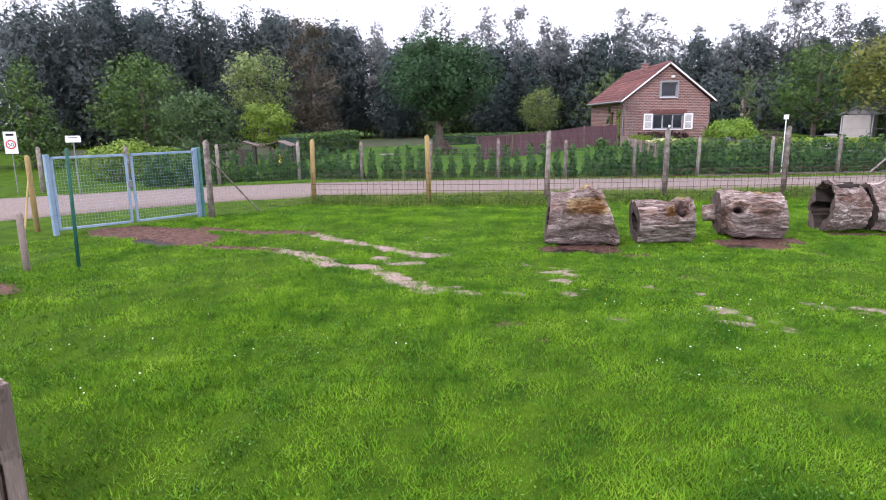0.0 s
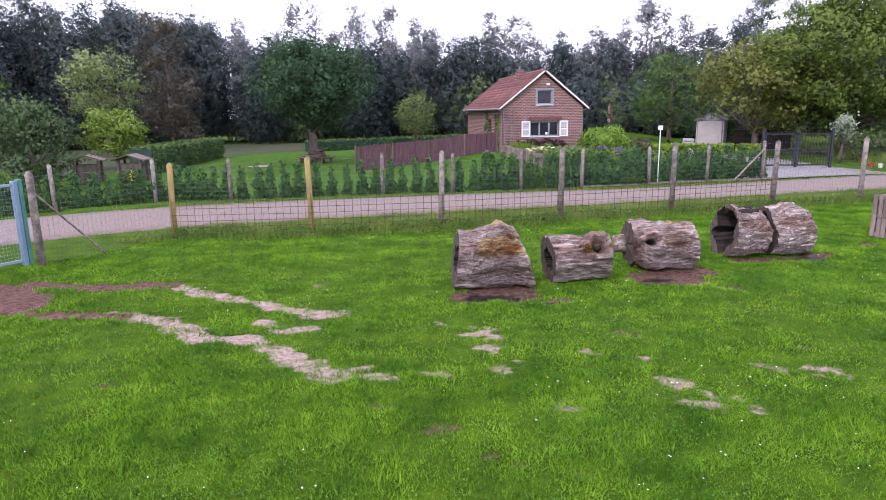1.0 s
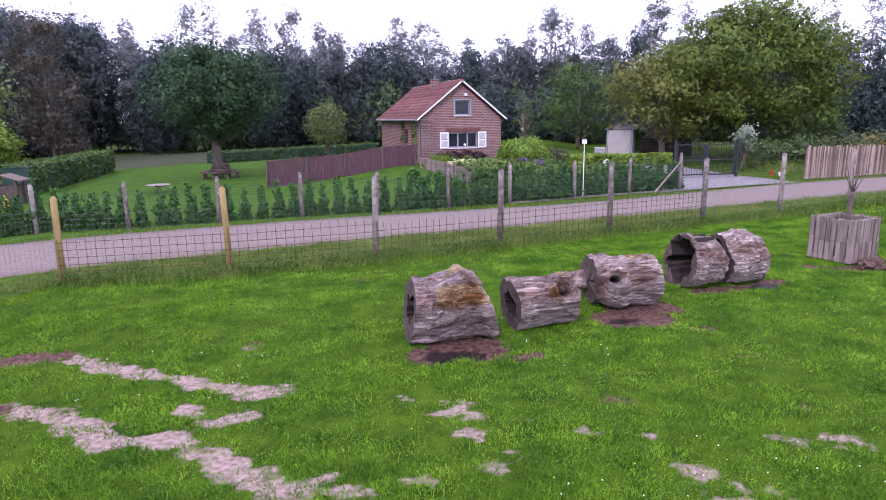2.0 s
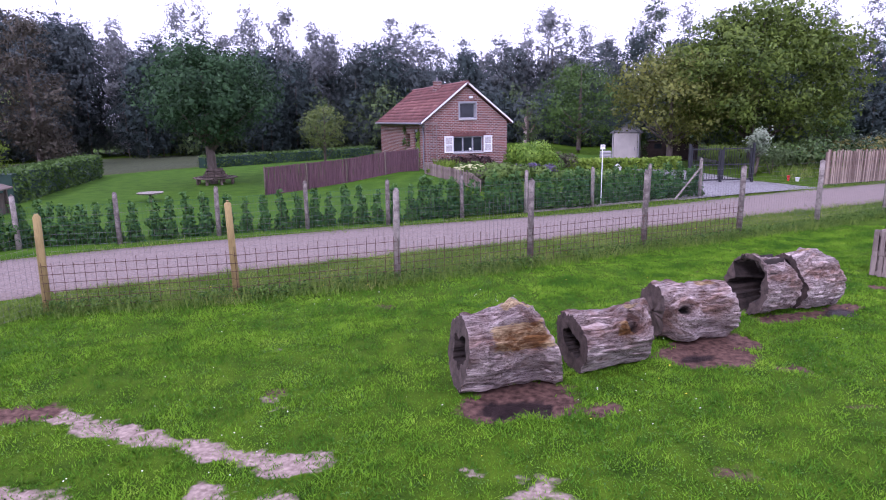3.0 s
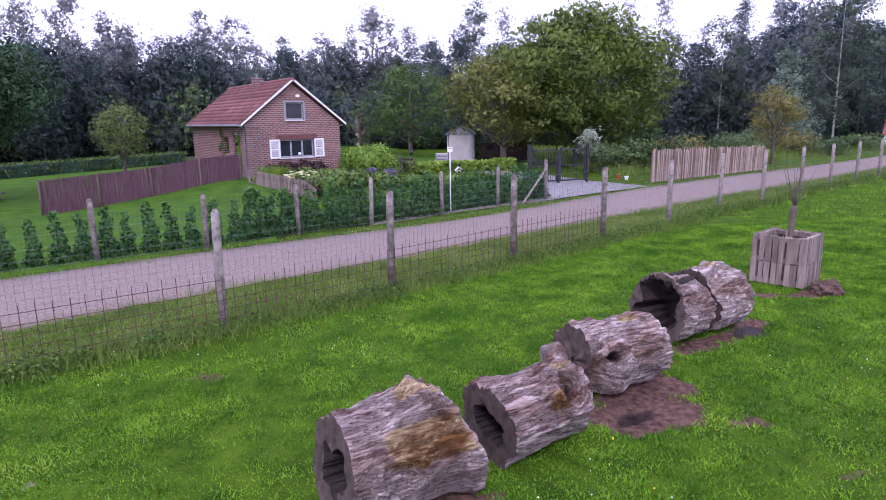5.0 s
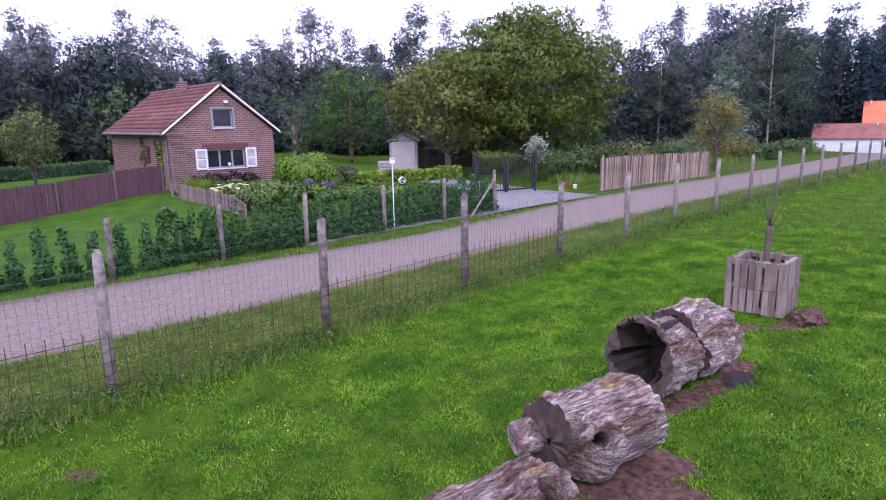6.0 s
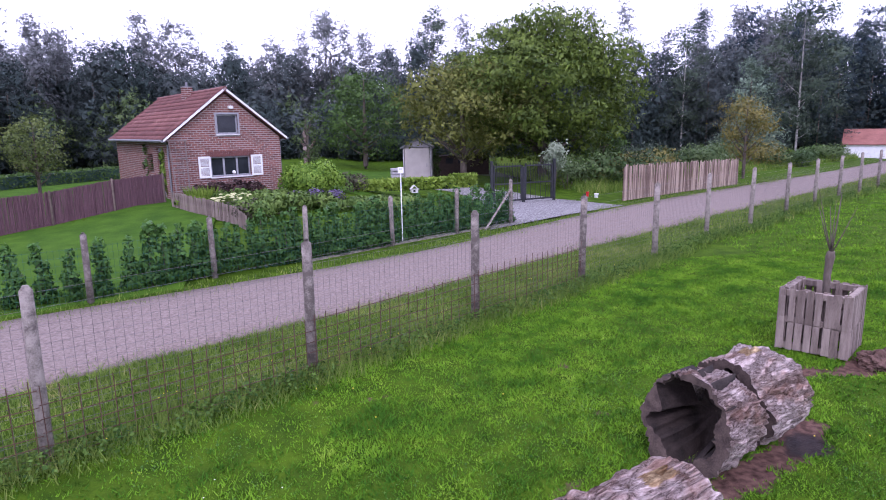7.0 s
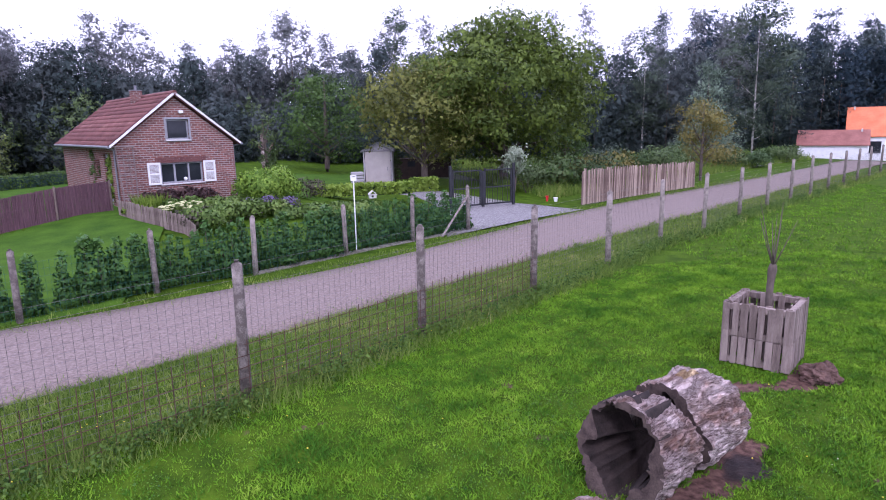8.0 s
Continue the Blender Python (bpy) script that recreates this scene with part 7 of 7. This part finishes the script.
def garden_extras():
    """Small things in the garden across the lane."""
    wall = empty("garden_wall", 7.2, 51.0, 0, -9)
    wall.scale = (1.42, 1.42, 1.42)
    # tree shade on this wall comes from its darkened brick colour
    bm = bmesh.new()
    box(bm, 0, 0, -0.05, 2.7, 0.25, 0.95, 0.01)
    part("wall", bm, "shaded_brick", wall)
    bm = bmesh.new()
    box(bm, -0.04, -0.05, 0.951, 2.74, 0.3, 1.0, 0.01)
    part("coping", bm, "shaded_brick", wall)
    for x in (0.6, 1.2):
        bm = bmesh.new()
        box(bm, x, -0.012, 0.6, x + 0.35, -0.004, 0.85)
        part("pane", bm, "window_glass", wall)
    tagged(wall, "low brick wall of an outhouse beside the shed, painted as shaded", "wall")
    dead = empty("dead_trunk", -1.31, 46.8, 0)
    dead.scale = (1.2, 1.2, 1.2)
    bm = bmesh.new()
    limb(bm, [Vector((0, 0, -0.1)), Vector((0.05, 0, 0.5)), Vector((-0.02, 0, 0.9)), Vector((0.03, 0, 1.3)), Vector((0.0, 0, 1.7)), Vector((-0.05, 0, 2.05)), Vector((-0.02, 0, 2.4))], [0.19, 0.16, 0.15, 0.17, 0.12, 0.1, 0.05], 10)
    for v in bm.verts:
        v.co += Vector((noise.noise(v.co * 5), noise.noise(v.co * 5 + Vector((9, 0, 0))), 0)) * 0.07
    part("trunk", bm, "log_bark", dead)
    for a, b, c in (((0, 0, 1.2), (0.28, 0, 1.4), (0.5, 0, 1.75)), ((0, 0, 1.4), (-0.18, 0.05, 1.6), (-0.22, 0.05, 1.8)), ((0, 0, 0.7), (0.16, 0, 0.85), (0.2, 0, 1.05))):
        bm = bmesh.new()
        limb(bm, [Vector(a), Vector(b), Vector(c)], [0.08, 0.065, 0.045], 8)
        part("limb", bm, "log_bark", dead)
    tagged(dead, "pale dead tree trunk with cut limbs", "tree trunk")
    nest = empty("nest_box", 3.3, 35.2, 0)
    nest.scale = (1.2, 1.2, 1.2)
    bm = bmesh.new()
    rod(bm, (0, 0, -0.05), (0, 0, 0.35), 0.025, 0.025)
    part("pole", bm, "grey_wood", nest)
    bm = bmesh.new()
    box(bm, -0.13, -0.1, 0.35, 0.13, 0.1, 0.5, 0.01)
    body = part("box", bm, "offwhite", nest)
    bm = bmesh.new()
    box(bm, -0.05, -0.104, 0.39, 0.03, -0.1005, 0.46)
    part("entrance", bm, "black", body)
    for s in (-1, 1):
        bm = bmesh.new()
        box(bm, 0, -0.14, -0.012, 0.2, 0.14, 0.012, 0, Matrix.Translation((0, 0, 0.62)) @ Matrix.Rotation(s * 0.75 if s > 0 else math.pi - 0.75, 4, "Y"))
        part("roof", bm, "offwhite", nest)
    tagged(nest, "small white bird house on a post above the hedge", "bird house")
    for x, y, w, h, m, label in ((11.5, 35.4, 0.12, 0.22, "red", "small red garden lantern beside the fence"), (11.8, 35.1, 0.18, 0.16, "white", "small white flower pot beside the fence")):
        p = empty("garden_pot", x, y, 0)
        bm = bmesh.new()
        rod(bm, (0, 0, 0), (0, 0, h), w * 0.4, w * 0.55, 14)
        rod(bm, (0, 0, h), (0, 0, h + 0.04), w * 0.62, w * 0.62, 14)
        part("body", bm, m, p)
        tagged(p, label, "ornament")
    branch = empty("fallen_branch", 28.2, 35.2, 0)
    bm = bmesh.new()
    limb(bm, [Vector((-0.4, -0.1, 0.06)), Vector((0, 0, 0.08)), Vector((0.5, 0.15, 0.1))], [0.05, 0.06, 0.04], 7)
    limb(bm, [Vector((0, 0, 0.08)), Vector((0.2, -0.1, 0.16)), Vector((0.35, -0.15, 0.22))], [0.04, 0.03, 0.015], 6)
    part("wood", bm, "bark", branch)
    tagged(branch, "broken dead branch lying in the field", "branch")
    rng = np.random.default_rng(91)

    def scrub(x, y):
        return y > 36.2 + (x - 12.2) * 0.56
    v = blades(rng, 110000, 12, 46, 33.5, 66, 0.2, 0.65, 0.024, scrub, 0.35)
    tagged(new("rough_grass", np_mesh("rough_grass", v.reshape(-1, 3), np.arange(len(v) * 3).reshape(-1, 3), "tall_grass")), "rough dry grass behind the paling fence", "grass", kind="stuff")


garden_extras()


def far_woods():
    """The wood round the garden: many slender trees standing close, crowns and trunks; haze is in the leaf colours."""
    rng = np.random.default_rng(77)
    kinds = {"hazy_top": [], "hazy_birch": [], "hazy_dark": [], "leaf_olive": [], "hazy_pine": []}
    trunks = []

    def one(x, y, h, r, kind, n, size):
        k = max(12, n // 16)
        f = rng.uniform(0.06, 1.0, k)
        if kind == "hazy_pine":
            prof = 1.02 - 0.95 * f
            f[:] = np.round(f * 12) / 12 + rng.normal(0, 0.015, k)
        else:
            prof = 0.22 + 0.78 * np.sin(math.pi * np.clip(0.18 + 0.8 * f, 0, 1))
        a, rad = rng.uniform(0, math.tau, k), r * prof * np.sqrt(rng.uniform(0.05, 1, k))
        c = np.stack([rad * np.cos(a), rad * np.sin(a), f * h], 1)
        pick = rng.integers(0, k, n)
        d = rng.normal(size=(n, 3))
        p = c[pick] + d * np.array([0.36, 0.36, 0.3 if kind != "hazy_pine" else 0.16]) * (0.55 + 0.45 * r)
        nor = d * 0.5 + rng.normal(size=(n, 3)) * 0.8 + np.array([0, 0, 0.4])
        nor /= np.linalg.norm(nor, axis=1, keepdims=True)
        u = np.cross(nor, rng.normal(size=(n, 3)))
        u /= np.linalg.norm(u, axis=1, keepdims=True)
        w = np.cross(nor, u)
        s = size * rng.uniform(0.5, 1.3, n)[:, None]
        q = np.stack([p - u * s * 0.6 - w * s * 0.2, p + u * s * 0.6 - w * s * 0.1, p + w * s * 0.55], 1)
        q += np.array([x, y, 0])
        out = c[pick] * np.array([1.0, 1.0, 0.0]) / r + np.array([0, 0, 1.0]) * (f[pick] - 0.45)[:, None] + d * 0.3
        kinds[kind].append((q, out))
        trunks.append(((x, y, -0.1), (x + rng.normal(0, 0.15), y, h * 0.72)))

    def belt(points, count, depth, hlo, hhi, mix, n=620, size=0.4, rlo=1.1, rhi=1.9):
        total = line_at(points, [0])[2]
        for k in range(count):
            (p,), (d,), _ = line_at(points, [total * (k + rng.uniform(0, 1)) / count])
            off = rng.uniform(0, depth)
            x, y = p[0] - d[1] * off, p[1] + d[0] * off
            r = rng.uniform(rlo, rhi)
            one(x, y, rng.uniform(hlo, hhi) * (1 + 0.015 * off), r, mix[rng.integers(len(mix))], int(n * rng.uniform(0.8, 1.2)), size)
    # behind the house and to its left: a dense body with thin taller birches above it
    belt([(50, 77), (17, 85), (-21, 82), (-44, 67)], 100, 13, 6.4, 9.6, ["hazy_birch", "hazy_birch", "hazy_dark", "hazy_dark"], 2000, 0.5, 1.6, 2.8)
    belt([(60, 83), (17, 91), (-21, 88), (-48, 70)], 96, 14, 8.8, 13.4, ["hazy_top"], 1200, 0.5, 1.0, 1.9)
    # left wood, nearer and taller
    belt([(-46, 52), (-45.5, 67)], 16, 7, 11.0, 13.6, ["hazy_dark", "hazy_pine", "hazy_dark"], 2200, 0.46, 1.8, 2.9)
    belt([(-41.5, 61), (-31.5, 74), (-22, 83)], 26, 10, 8.4, 11.5, ["hazy_birch", "hazy_top"], 2000, 0.46, 1.8, 2.9)
    belt([(-53, 28), (-50, 37), (-46, 49), (-41.5, 59)], 50, 12, 8.8, 12.2, ["hazy_dark", "hazy_birch", "hazy_birch", "hazy_birch"], 2600, 0.46, 1.9, 3.1)
    belt([(-53, 33), (-51, 39), (-47, 50), (-43, 59)], 26, 9, 11.0, 14.0, ["hazy_birch", "hazy_dark"], 1500, 0.4, 1.2, 1.9)
    belt([(-64, 8), (-55, 26)], 18, 9, 6.5, 9.0, ["hazy_dark", "hazy_birch"], 2000, 0.4, 1.8, 3.0)
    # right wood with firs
    belt([(48, 76), (72, 73), (104, 60)], 64, 16, 11.5, 15.5, ["hazy_pine", "hazy_pine", "hazy_dark"], 1650, 0.55, 1.8, 3.0)
    belt([(53, 68), (62, 70), (74, 70)], 14, 4, 9.5, 13.0, ["hazy_pine", "hazy_pine", "hazy_dark"], 1500, 0.55, 1.9, 2.9)
    belt([(48, 75), (72, 71.5), (104, 58.5)], 34, 5, 5.0, 8.0, ["hazy_dark", "hazy_dark", "hazy_birch"], 900, 0.58, 2.0, 3.2)
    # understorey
    belt([(48, 72), (17, 77), (-21, 75), (-37, 65)], 70, 6, 3.6, 6.2, ["hazy_dark", "leaf_olive", "hazy_dark", "hazy_birch"], 1200, 0.5, 1.9, 3.1)
    wood = empty("far_woods", 0, 0, 0)
    for k, q in kinds.items():
        if q:
            mesh_part("foliage", foliage("foliage", np.concatenate([a for a, b in q]), np.concatenate([b for a, b in q]), k), wood)
    v, f = wires(np.array(trunks), 0.06, 6)
    mesh_part("trunks", np_mesh("trunks", v, f, "bark"), wood)
    tagged(wood, "dense mixed wood of birches and firs behind the garden", "woods", kind="stuff")


far_woods()
